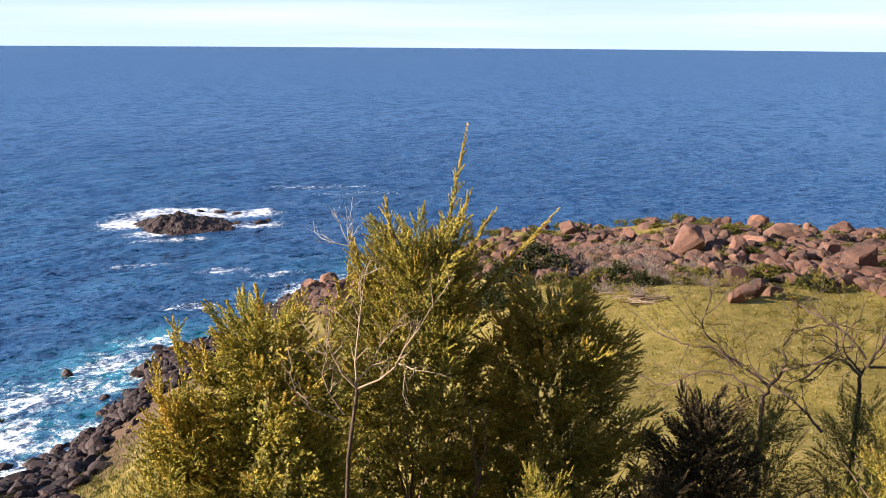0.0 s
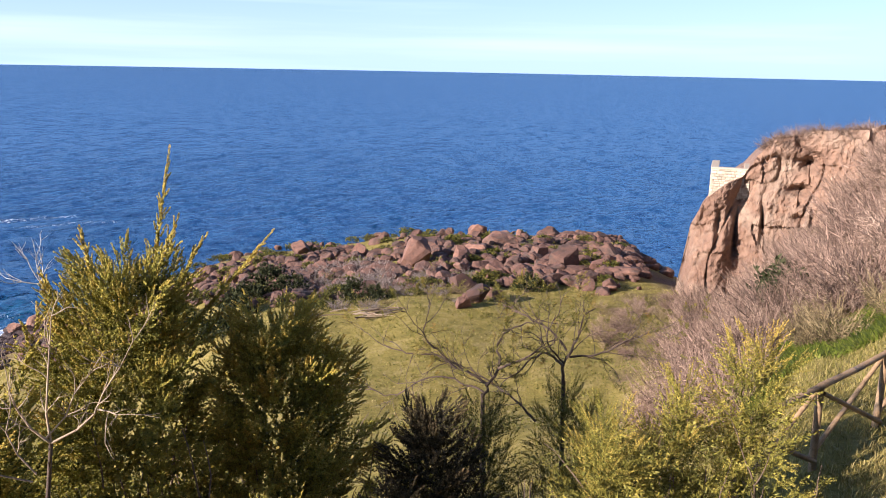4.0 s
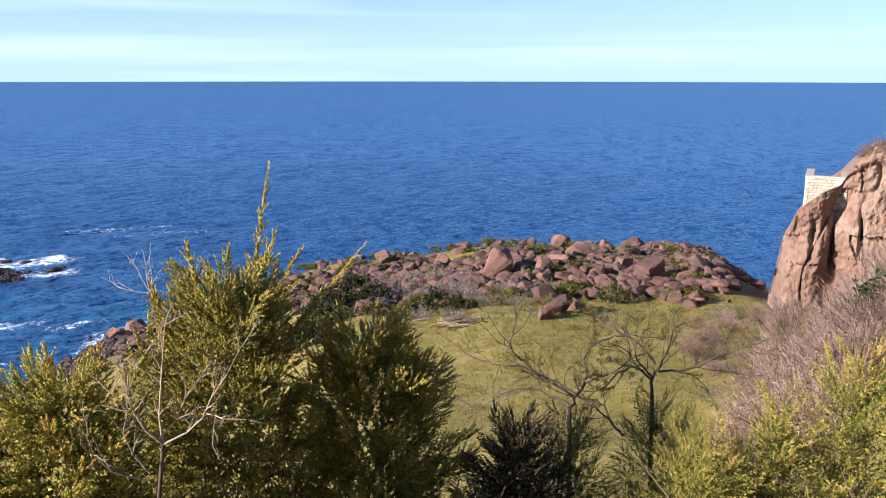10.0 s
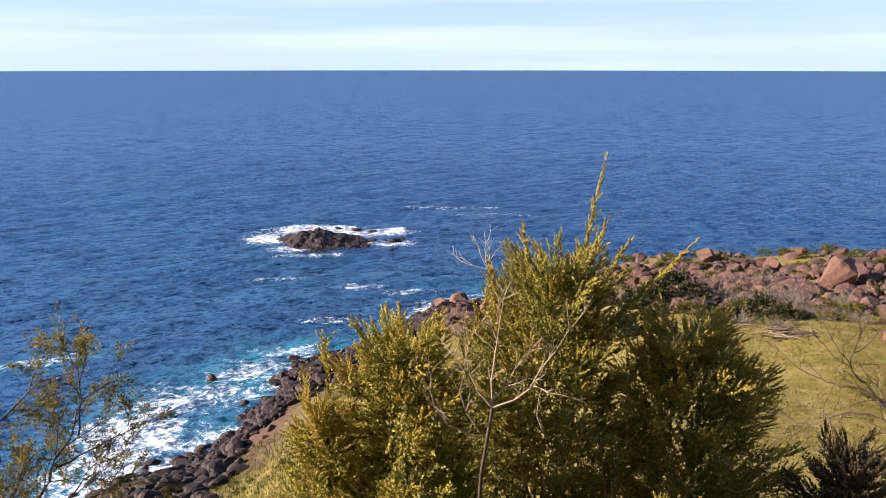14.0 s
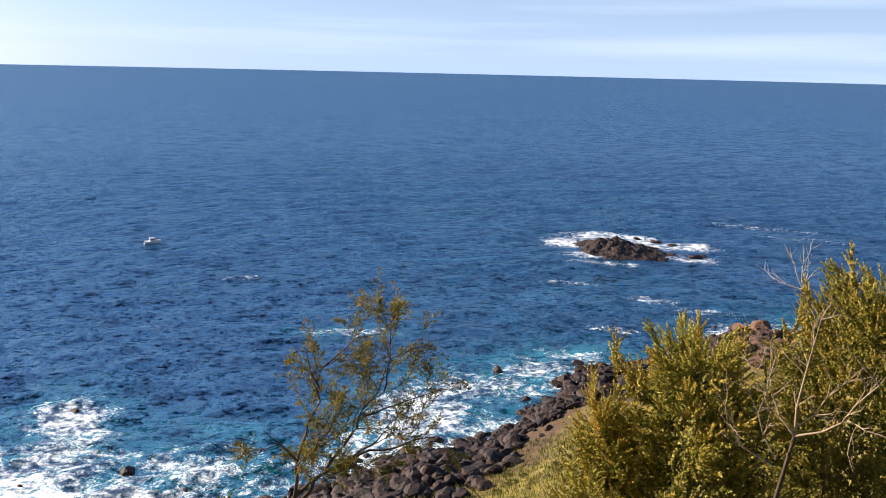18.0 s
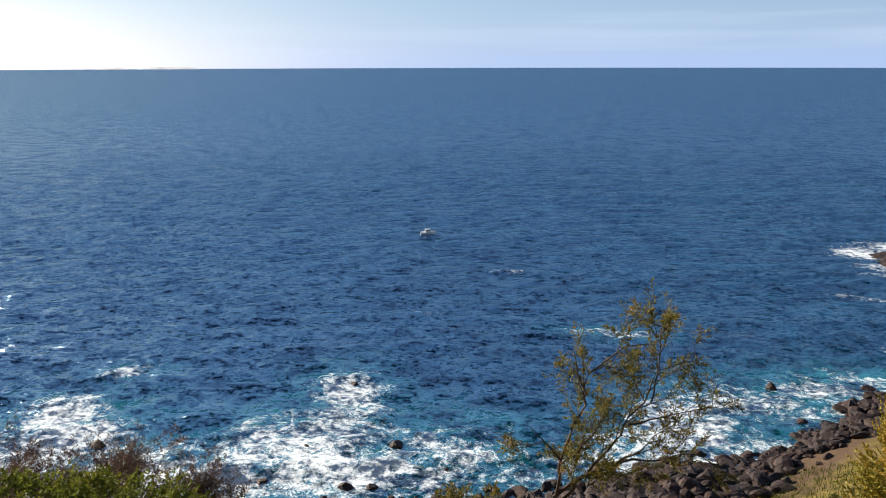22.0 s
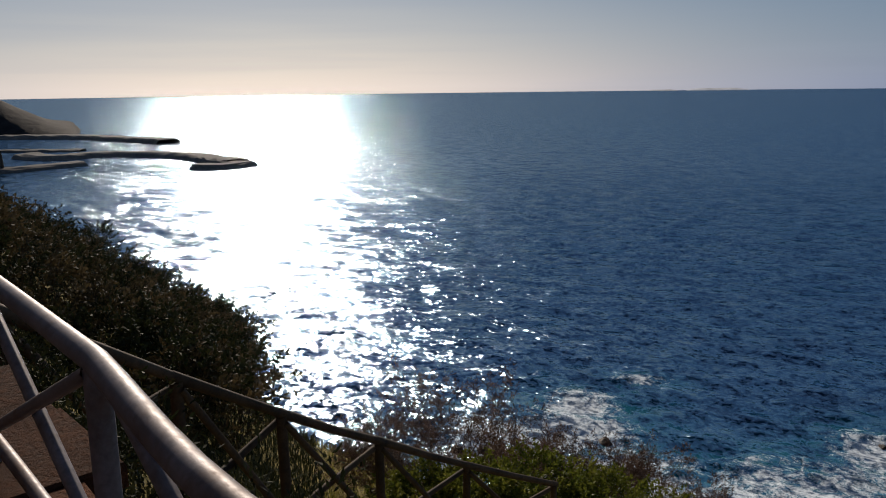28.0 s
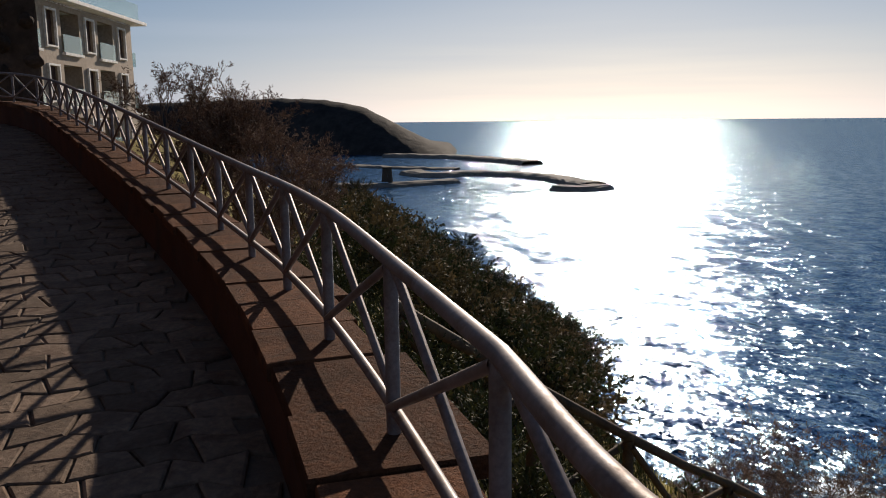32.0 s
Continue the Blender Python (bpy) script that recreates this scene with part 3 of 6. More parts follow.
for k in range(22):
    lam = 1.9 * (4.2 ** wrng.rand())
    way_ = swell_dir + wrng.normal(0, 0.5)
    u = -np.sin(way_) * sx + np.cos(way_) * sy
    c_ = np.cos(way_) * sx + np.sin(way_) * sy
    gust = 0.6 + 0.6 * np.sin(c_ * 2 * np.pi / (lam * wrng.uniform(3, 7)) + wrng.uniform(0, 6.3))
    sz = sz + lam * 0.0068 * gust * np.sin(u * 2 * np.pi / lam + wrng.uniform(0, 6.3) + 0.8 * np.sin(c_ * 2 * np.pi / (lam * 5.3)))
sz = sz * np.clip((420 - sr) / 180, 0, 1)
bed = ground_height(sx, sy)
foam = 0.9 * np.clip(1.0 - (-bed - 0.1) / 2.0, 0, 1) * 1.0 * (sr < 260)
teal = np.zeros_like(sx)
for az0, r0, wide, out, strong in SURF:
    c0, s0 = math.cos(radians(az0)), math.sin(radians(az0))
    u = (sx + s0 * r0) * c0 + (sy - c0 * r0) * s0
    v = -(sx + s0 * r0) * s0 + (sy - c0 * r0) * c0
    d = np.hypot(u / wide, v / out) + 0.35 * wobble(sx, sy, 0.16, 13) + 0.28 * wobble(sx, sy, 0.42, 11)
    spot = np.clip(1.3 - d, 0, 1) ** 0.55 * strong * (0.86 if 20 < az0 < 46 and r0 < 130 else 1.0)
    teal = np.maximum(teal, np.clip(1.5 - 0.75 * d, 0, 1) * (strong > 0.7) * (r0 < 130))
    foam = np.maximum(foam, np.clip(spot, 0, 1))
    if 40 < az0 < 100:
        sz = sz + 0.4 * np.exp(-((v - out * 0.55) / 1.6) ** 2 - (u / (wide * 0.8)) ** 2) * strong
foam = foam * (0.85 + 0.2 * wobble(sx, sy, 0.22, 12))
shoal = np.clip(np.clip(1.0 - (-bed - 1.0) / 5.0, 0, 1) * (sr < 300) * 0.55 * (0.7 + 0.6 * wobble(sx, sy, 0.12, 14)) + 0.45 * teal, 0, 1)
na, nr = sx.shape
ia, ir = np.meshgrid(np.arange(na), np.arange(nr - 1), indexing="ij")
ib = (ia + 1) % na
faces = np.stack([ia * nr + ir, ia * nr + ir + 1, ib * nr + ir + 1, ib * nr + ir], -1).reshape(-1, 4)[:, ::-1]
sea = mesh_object("water", np.stack([sx, sy, sz], -1).reshape(-1, 3), faces, M_SEA, smooth=True, attrs={"foam": np.clip(foam, 0, 1).ravel(), "shoal": shoal.ravel()})
tagged(sea, "deep blue sea with light swell and white surf by the rocks", "sea", kind="structure")


# ---- rocks ----
def ico(level):
    bm = bmesh.new()
    bmesh.ops.create_icosphere(bm, subdivisions=level, radius=1.0)
    v = np.array([x.co[:] for x in bm.verts])
    f = np.array([[x.index for x in q.verts] for q in bm.faces])
    bm.free()
    return v, f


ICO2, ICO3, ICO4, ICO5 = ico(2), ico(3), ico(4), ico(5)


def rock_shape(seed, level=ICO3, cuts=9, keep=0.62):
    """An angular boulder: a ball cut flat by random planes, with a rough skin."""
    rng = np.random.RandomState(seed)
    v, f = level[0].copy(), level[1]
    for _ in range(cuts):
        d = rng.normal(size=3)
        d /= np.linalg.norm(d)
        over = v @ d - rng.uniform(keep, 0.95)
        v = v - np.where(over > 0, over, 0)[:, None] * d * 0.97
    w = wobble(v[:, 0] + v[:, 2] * 0.7, v[:, 1] - v[:, 2] * 0.5, 3.0, seed) * 0.08 + wobble(v[:, 0] * 1.3 - v[:, 2], v[:, 1] + v[:, 2], 7.0, seed + 3) * 0.06
    return v * (1 + w[:, None]), f


def rock_mesh(seed, mat, level=ICO3, cuts=9, keep=0.62):
    v, f = rock_shape(seed, level, cuts, keep)
    ob = mesh_object("boulder", v, f, mat)
    me = ob.data
    bpy.data.objects.remove(ob)
    return me


RED_ROCKS = [rock_mesh(k, M_BOULDER_RED, ICO3, 20, 0.34) for k in range(10)]
DARK_ROCKS = [rock_mesh(20 + k, M_BOULDER_DARK, ICO2, 10, 0.45) for k in range(6)]
rng = np.random.RandomState(7)


def place_rock(meshes, x, y, size, sink=0.25, flat=0.75, label="", group="", z=None, name="boulder"):
    z = float(ground_height(x, y)) if z is None else z
    s = [size * rng.uniform(0.75, 1.2), size * rng.uniform(0.75, 1.2), size * flat * rng.uniform(0.8, 1.25)]
    m = Matrix.LocRotScale((x, y, z + s[2] * (1 - 2 * sink) * 0.8), Euler((rng.uniform(-0.3, 0.3), rng.uniform(-0.3, 0.3), rng.uniform(0, 6.3))), s)
    ob = shared(name, meshes[rng.randint(len(meshes))], None, m)
    return tagged(ob, label, "boulder", group)


RED_LABEL = "reddish-brown angular volcanic boulder on the headland"
# the named ones, then the field around them
for az, r, size in ((-9.0, 128, 4.2), (-11.6, 124, 2.3), (-13.2, 120, 3.0), (-18.2, 112, 3.6), (-21.5, 140, 4.0), (-27.0, 143, 4.2), (-21.6, 76, 2.3), (-20.6, 73, 1.8), (-22.6, 79, 2.4), (-6.3, 112, 2.4), (-26.0, 103, 3.0), (-30.5, 140, 3.2), (6.5, 118, 2.8), (8.5, 124, 3.0), (-29.5, 150, 2.6), (-31.5, 146, 2.4), (-32.6, 138, 2.2), (-30.4, 156, 2.2), (-33.4, 130, 2.0), (-28.2, 153, 2.4), (-32.0, 154, 1.8), (-33.0, 122, 2.0)):
    p = polar(az, r)
    place_rock(RED_ROCKS, p.x, p.y, size * (0.66 if r > 100 else 0.8), 0.3, 0.75, RED_LABEL, "headland boulders")
count = 0
while count < 120:
    az, r = rng.uniform(-33.5, 10.5), rng.uniform(82, 150)
    if az > -5 and r < 98 or (az > -16 and az < -10 and 84 < r < 110 and rng.rand() < 0.6) or r > 152 - 0.02 * (az + 8) ** 2 - max(0, az + 3) * 1.6 - max(0, -27 - az) * 5:
        continue
    ridge = math.exp(-((r - 104) / 16) ** 2) + 0.8 * math.exp(-((r - 140) / 9) ** 2)
    if rng.rand() > ridge * 0.9 + 0.12:
        continue
    p = polar(az, r)
    place_rock(RED_ROCKS, p.x, p.y, (abs(rng.normal(0.2, 0.95)) + 0.65) * (0.85 if r > 122 else 1.0), 0.36 if r > 122 else 0.28, 0.72, RED_LABEL, "headland boulders")
    count += 1
count = 0
while count < 112:
    az = rng.uniform(10, 62)
    edge = float(np.interp(az, (10, 17, 30, 45, 62), (120, 110, 77, 65, 60)))
    r = edge + rng.normal(-1.0, 3.6)
    p = polar(az, r)
    z = float(ground_height(p.x, p.y))
    if z < -1.6 or z > 6:
        continue
    place_rock(DARK_ROCKS, p.x, p.y, abs(rng.normal(0, 0.42)) + 0.38, 0.2, 0.8, "dark wet basalt boulder at the waterline", "shore boulders", max(z, -0.7))
    count += 1
for az, r, size in ((29.4, 79, 2.7), (26.9, 103, 1.6), (24.8, 93, 2.0), (22.5, 99, 1.7), (54.0, 79, 1.9), (61.0, 80, 1.2), (64.5, 74, 1.3), (50.0, 74, 1.6), (84.0, 84, 2.6), (86.5, 84, 1.8), (57.2, 97, 1.1), (39.5, 118, 1.2), (16, 126, 1.0), (67, 85, 1.2), (75.5, 88, 1.7), (79, 82, 1.5), (47, 70, 1.3)):
    p = polar(az, r)
    place_rock(DARK_ROCKS, p.x, p.y, size * 0.6, 0.36, 0.7, "dark wet rock breaking the surf", "surf rocks", -0.25, "surf_rock")

# the islet: a long ragged reef, high at one end, with a low tail
iu, iw = np.meshgrid(np.linspace(-17, 17, 150), np.linspace(-15, 15, 130), indexing="ij")
reach_ = np.hypot(iu / (12.5 + 1.6 * wobble(iw, iu, 0.35, 21)), (iw + 0.1 * iu) / (11.0 - 0.22 * iu + 1.5 * wobble(iu, iw, 0.4, 22)))
crag = np.abs(wobble(iu, iw, 0.55, 23)) * 1.5 + np.abs(wobble(iu, iw, 1.3, 24)) * 0.9 + 0.4 * wobble(iu, iw, 3.1, 25)
crag = crag + 0.35 * np.round(2.2 * wobble(iu + iw, iw - iu, 0.8, 26))
iz = 1.5 * np.clip(1.0 - reach_ ** 2.2, -1.2, 1) * (1.0 - 0.030 * iu) + 0.6 * crag * np.clip(1.35 - reach_, 0.0, 0.9) - 0.3
iz = iz + 0.8 * np.exp(-((iu + 4.0) / 4.0) ** 2 - ((iw - 2.0) / 4.0) ** 2)
ki = iw.shape[1]
i, j = np.meshgrid(np.arange(iu.shape[0] - 1), np.arange(ki - 1), indexing="ij")
f = np.stack([i * ki + j, (i + 1) * ki + j, (i + 1) * ki + j + 1, i * ki + j + 1], -1).reshape(-1, 4)
islet = mesh_object("islet", np.stack([iu, iw, iz], -1).reshape(-1, 3), f, M_ISLET)
pc = polar(18.0, 183)
islet.matrix_basis = Matrix.Translation((pc.x, pc.y, -0.25)) @ Matrix.Rotation(radians(18 - 10), 4, "Z")
tagged(islet, "low dark brown rocky islet ringed with white surf", "islet")
for az, r, size in ((14.8, 193, 2.2), (16.0, 196, 2.6), (13.2, 182, 2.4), (12.7, 184, 1.5), (17.2, 198, 1.6)):
    p = polar(az, r)
    place_rock(DARK_ROCKS, p.x, p.y, size * 0.8, 0.45, 0.35, "dark wet rock breaking the surf", "surf rocks", -0.1, "surf_rock")


# small shore stones and rubble between the boulders, too many to count
def rubble(name, spots, low, high, mat, label, seed):
    qrng = np.random.RandomState(seed)
    vs, fs = [], []
    shapes = [rock_shape(300 + k, ICO2, 7, 0.5) for k in range(5)]
    for k, (x, y) in enumerate(spots):
        v, f = shapes[k % 5]
        s = qrng.uniform(low, high) * np.array([qrng.uniform(0.7, 1.3), qrng.uniform(0.7, 1.3), 0.75])
        a = qrng.uniform(0, 6.3)
        c, q = math.cos(a), math.sin(a)
        v = (v * s) @ np.array([[c, q, 0], [-q, c, 0], [0, 0, 1]])
        z = max(float(ground_height(x, y)), -0.35)
        vs.append(v + np.array([x, y, z + s[2] * 0.35]))
        fs.append(f + k * len(v))
    ob = mesh_object(name, np.vstack(vs), np.vstack(fs), mat)
    return tagged(ob, label, "stones", kind="stuff")


srng = np.random.RandomState(12)
spots = []
while len(spots) < 2900:
    az = srng.uniform(9, 64)
    edge = float(np.interp(az, (9, 17, 30, 45, 64), (124, 110, 77, 65, 60)))
    r = edge + srng.normal(-3.6, 4.8)
    p = polar(az, r)
    if -0.9 < float(ground_height(p.x, p.y)) < 5.0:
        spots.append((p.x, p.y))
rubble("shore_stones", spots, 0.28, 1.05, M_BOULDER_DARK, "dark wet shore stones between the boulders", 3)
spots = []
while len(spots) < 1150:
    az, r = srng.uniform(-33.5, 10), srng.normal(104, 18)
    if 84 < r < 150 - max(0, az + 3) * 2.4 - max(0, -28 - az) * 5 and not (az > -5 and r < 98):
        p = polar(az, r)
        spots.append((p.x, p.y))
while len(spots) < 1450:
    az, r = srng.uniform(-35.2, -26), srng.uniform(112, 160)
    p = polar(az, r)
    if float(ground_height(p.x, p.y)) > -1.0:
        spots.append((p.x, p.y))
rubble("headland_rubble", spots, 0.4, 1.3, M_BOULDER_RED, "reddish-brown broken rock between the boulders", 4)


# ---- promenade: paved walk, parapet with coping, steel railing ----
def smooth_path(points, step):
    """Evenly spaced points on a smooth curve through the given ones."""
    p = np.array(points, float)
    q = np.vstack([2 * p[0] - p[1], p, 2 * p[-1] - p[-2]])
    t = np.linspace(0, 1, 40, endpoint=False)[:, None]
    out = [0.5 * (2 * b + (c - a) * t + (2 * a - 5 * b + 4 * c - d) * t ** 2 + (3 * b - a - 3 * c + d) * t ** 3) for a, b, c, d in zip(q, q[1:], q[2:], q[3:])]
    fine = np.vstack(out + [p[-1:]])
    s = np.concatenate([[0], np.cumsum(np.linalg.norm(np.diff(fine, axis=0), axis=1))])
    u = np.arange(0, s[-1], step)
    return np.stack([np.interp(u, s, fine[:, k]) for k in range(3)], -1)


RAIL_LINE = ((-1.93, -1.0, 39.655), (-2.77, -1.66, 39.67), (-3.5, -2.31, 39.73), (-4.26, -3.02, 39.76), (-5.04, -3.82, 39.79), (-6.41, -5.42, 39.92), (-8.26, -7.85, 40.21), (-10.7, -11.2, 40.62), (-13.1, -14.6, 41.0), (-13.7, -16.6, 41.2), (-13.5, -19.6, 41.3))
RAIL_EAST = ((-1.93, -1.0, 39.655), (-1.37, -0.63, 39.65), (-0.93, -0.2, 39.64), (-0.42, 0.33, 39.63), (0.35, 0.43, 39.62), (1.6, 0.43, 39.6), (4.5, 0.40, 39.57), (9.0, 0.2, 39.5), (14.0, -1.0, 39.4))
PITCH = 1.08
west, east = smooth_path(RAIL_LINE, PITCH), smooth_path(RAIL_EAST, PITCH)
RAIL = np.vstack([east[:0:-1], west])
fine_w, fine_e = smooth_path(RAIL_LINE, 0.27), smooth_path(RAIL_EAST, 0.27)
EDGE = np.vstack([fine_e[:0:-1], fine_w])          # along the parapet, towards the town


def inward(path):
    d = np.gradient(path[:, :2], axis=0)
    d /= np.linalg.norm(d, axis=1)[:, None]
    return np.stack([-d[:, 1], d[:, 0], np.zeros(len(d))], -1)


EDGE_IN = inward(EDGE)
COPING_DROP, FLOOR_DROP = 0.62, 1.09


def strip(path, side, profile, name, mat, parent=None, smooth=False):
    """Sweeps a closed profile of (inward, up) pairs along a path."""
    k = len(profile)
    v = np.concatenate([(path + side * a + np.array([0, 0, b]))[:, None] for a, b in profile], axis=1).reshape(-1, 3)
    i, j = np.meshgrid(np.arange(len(path) - 1), np.arange(k), indexing="ij")
    f = np.stack([i * k + j, i * k + (j + 1) % k, (i + 1) * k + (j + 1) % k, (i + 1) * k + j], -1).reshape(-1, 4)
    return mesh_object(name, v, f, mat, parent, smooth=smooth)


wall = strip(EDGE, EDGE_IN, ((0.29, -COPING_DROP - 0.07), (0.29, -FLOOR_DROP - 0.4), (-0.17, -4.2), (-0.17, -COPING_DROP - 0.07)), "wall_parapet", M_PARAPET)
tagged(wall, "low reddish-brown rendered parapet wall along the promenade", "wall", kind="structure")
floor_ob = strip(EDGE, EDGE_IN, ((0.285, -FLOOR_DROP - 0.03), (5.2, -FLOOR_DROP + 0.02), (5.2, -FLOOR_DROP - 0.5), (0.285, -FLOOR_DROP - 0.5)), "floor_promenade", M_JOINT)
tagged(floor_ob, "stone-paved promenade with sandy joints, half in shade", "pavement", kind="structure")

# coping slabs, each its own piece
step = 2
for k in range(0, len(EDGE) - step, step):
    a, b, na_, nb_ = EDGE[k], EDGE[k + step], EDGE_IN[k], EDGE_IN[k + step]
    d = (b - a) / np.linalg.norm(b - a) * 0.006
    jog = 0.012 * math.sin(k * 1.7)
    out_ = 0.05 * math.sin(k * 2.3) + 0.03 * math.sin(k * 0.9)
    top, low = np.array([0, 0, -COPING_DROP + 0.006 * math.sin(k * 1.3)]), np.array([0, 0, -COPING_DROP - 0.075])
    ring = [a + d + na_ * (0.33 + jog), b - d + nb_ * (0.33 + jog), b - d - nb_ * (0.24 + out_), a + d - na_ * (0.24 + out_ + jog)]
    c0 = sum(ring) / 4
    v = [p + low for p in ring] + [p + top - np.array([0, 0, 0.012]) for p in ring] + [p + (c0 - p) * 0.02 + top for p in ring]
    f = [(3, 2, 1, 0), (8, 9, 10, 11)] + [(q + o, (q + 1) % 4 + o, (q + 1) % 4 + o + 4, q + o + 4) for o in (0, 4) for q in range(4)]
    slab = mesh_object("coping_slab", np.array(v), np.array(f), M_COPING, wall)

# railing
railing = empty("railing", Matrix(), "grey steel pipe railing with crossed braces on the parapet", "railing")
rail_top = np.vstack([smooth_path(RAIL_EAST, 0.135)[:0:-1], smooth_path(RAIL_LINE, 0.135)])
v, f = tubes([rail_top], [0.026], 12)
mesh_object("top_rail", v, f, M_STEEL, railing, "round grey steel handrail", True)
v, f = tubes([rail_top - np.array([0, 0, 0.52])], [0.021], 8)
mesh_object("bottom_rail", v, f, M_STEEL, railing, smooth=True)
for k, p in enumerate(RAIL):
    v, f = tubes([[p - [0, 0, 0.012], p - [0, 0, COPING_DROP + 0.02]]], [0.026], 10)
    mesh_object("post", v, f, M_STEEL, railing, smooth=True)
    v, f = tubes([[p - [0, 0, COPING_DROP - 0.012], p - [0, 0, COPING_DROP + 0.01]]], [0.05], 10)
    if k + 1 < len(RAIL):
        q = RAIL[k + 1]
        for a, b, off in ((p - [0, 0, 0.02], q - [0, 0, 0.52], 0.012), (q - [0, 0, 0.02], p - [0, 0, 0.52], -0.012)):
            w = np.array([-(q - p)[1], (q - p)[0], 0]) * off
            v, f = tubes([[a + w, b + w]], [0.0175], 8)
            mesh_object("brace", v, f, M_STEEL, railing, smooth=True)

# paving stones of the walk: rough courses across it
stone_rng = np.random.RandomState(31)
loose_v, loose_f = [], []


def walk_point(along_, in_):
    x = along_ / 0.27
    i = int(max(0, min(x, len(EDGE) - 2)))
    g = x - i
    q = EDGE[i] * (1 - g) + EDGE[i + 1] * g
    nn = EDGE_IN[i] * (1 - g) + EDGE_IN[i + 1] * g
    return q + nn * in_ - np.array([0, 0, FLOOR_DROP + 0.003])


def stone_corner(i, k):
    """Shared uneven corners of the irregular flagstones."""
    h1, h2 = math.sin(i * 12.9898 + k * 78.233) * 43758.5453, math.sin(i * 39.346 + k * 11.135) * 24634.6345
    return 0.05 + 0.25 * i + 0.12 * (h1 - math.floor(h1) - 0.5), 0.31 + 0.15 * k + 0.12 * (h2 - math.floor(h2) - 0.5)


for i in range(int(0.27 * (len(EDGE) - 2) / 0.25) - 1):
    for j in range(15):
        ks = [2 * j + i % 2 + q for q in range(3)]
        ring = [stone_corner(i, q) for q in ks] + [stone_corner(i + 1, q) for q in ks[::-1]]
        corners = np.array([walk_point(u_, max(w_, 0.30)) for u_, w_ in ring])
        mid = corners.mean(0)
        away = mid - corners
        corners = corners + away / (np.linalg.norm(away, axis=1)[:, None] + 1e-6) * 0.008
        lift = stone_rng.uniform(-0.004, 0.008)
        tilt = stone_rng.normal(0, 0.012, 2)
        slope_ = ((corners - mid)[:, :2] @ tilt)[:, None] * np.array([[0, 0, 1.0]])
        v = np.vstack([corners - [0, 0, 0.04], corners + slope_ + [0, 0, lift - 0.008], corners + (mid - corners) * 0.07 + slope_ + [0, 0, lift], [mid + [0, 0, lift + 0.002]]])
        f = np.array([(q + o, (q + 1) % 6 + o, (q + 1) % 6 + o + 6, q + o + 6) for o in (0, 6) for q in range(6)] + [(12, 13, 14, 18), (14, 15, 16, 18), (16, 17, 12, 18)])
        if -7.5 < mid[0] < -1.6 and len(floor_ob.children) < 290:
            mesh_object("paving_stone", v, f, M_PAVING, floor_ob)
        else:
            loose_f.append(f + 19 * len(loose_v))
            loose_v.append(v)
rest = mesh_object("paving_stones", np.vstack(loose_v), np.vstack(loose_f), M_PAVING, floor_ob)
rest["kind"] = "stuff"

# unseen wall on the landward side, added to keep skylight off the walk
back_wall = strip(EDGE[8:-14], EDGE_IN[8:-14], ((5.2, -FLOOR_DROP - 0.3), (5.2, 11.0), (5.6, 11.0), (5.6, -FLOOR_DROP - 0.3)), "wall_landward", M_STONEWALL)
tagged(back_wall, "unseen dark wall added along the landward side to block skylight", "wall", kind="structure")


# ---- timber fences on the slope ----
def timber_fence(points, height, label, wood):
    p = [Vector(q) for q in points]
    fence = empty("timber_fence", Matrix(), label, "fence")
    frng = np.random.RandomState(int(abs(p[0].x) * 100))
    line = []
    for k, q in enumerate(p):
        base = float(ground_height(q.x, q.y)) - 0.35
        lean = frng.uniform(-0.03, 0.03, 2)
        v, f = tubes([[(q.x + lean[0], q.y + lean[1], base), (q.x, q.y, q.z - 0.03)]], [[0.052, 0.047]], 9)
        mesh_object("post", v, f, wood, fence, smooth=True)
        line.append((q.x, q.y, q.z))
    for a, b in zip(p, p[1:]):
        d = (b - a).normalized()
        sag = Vector((0, 0, frng.uniform(-0.02, 0.0)))
        mid = (a + b) / 2 + sag
        v, f = tubes([[a - d * 0.06, mid, b + d * 0.06]], [[0.046, 0.042, 0.04]], 9)
        mesh_object("top_rail", v, f, wood, fence, smooth=True)
        side = Vector((-d.y, d.x, 0)) * 0.045
        for lo, hi, sg in ((a, b, 1), (b, a, -1)):
            v, f = tubes([[lo - Vector((0, 0, height * 1.02)) + side * sg, hi - Vector((0, 0, 0.08)) + side * sg]], [[0.034, 0.031]], 8)
            mesh_object("brace", v, f, wood, fence, smooth=True)
    return fence


timber_fence(((-4.75, -2.62, 39.0), (-5.95, -2.05, 38.15), (-7.0, -1.5, 37.42), (-8.3, -0.72, 36.54), (-9.6, 0.3, 35.58), (-10.7, 1.6, 34.7)), 1.0, "weathered timber fence with crossed braces, coloured dark as backlit, going downhill", M_BACKLITTIMBER)
timber_fence(((5.65, 7.06, 36.05), (7.31, 7.60, 36.11), (8.98, 8.15, 36.19), (10.64, 8.70, 36.37), (12.31, 9.25, 36.60), (13.97, 9.80, 36.90), (15.64, 10.34, 37.26)), 1.0, "weathered brown timber fence with crossed braces beside a grassy path", M_WOOD)

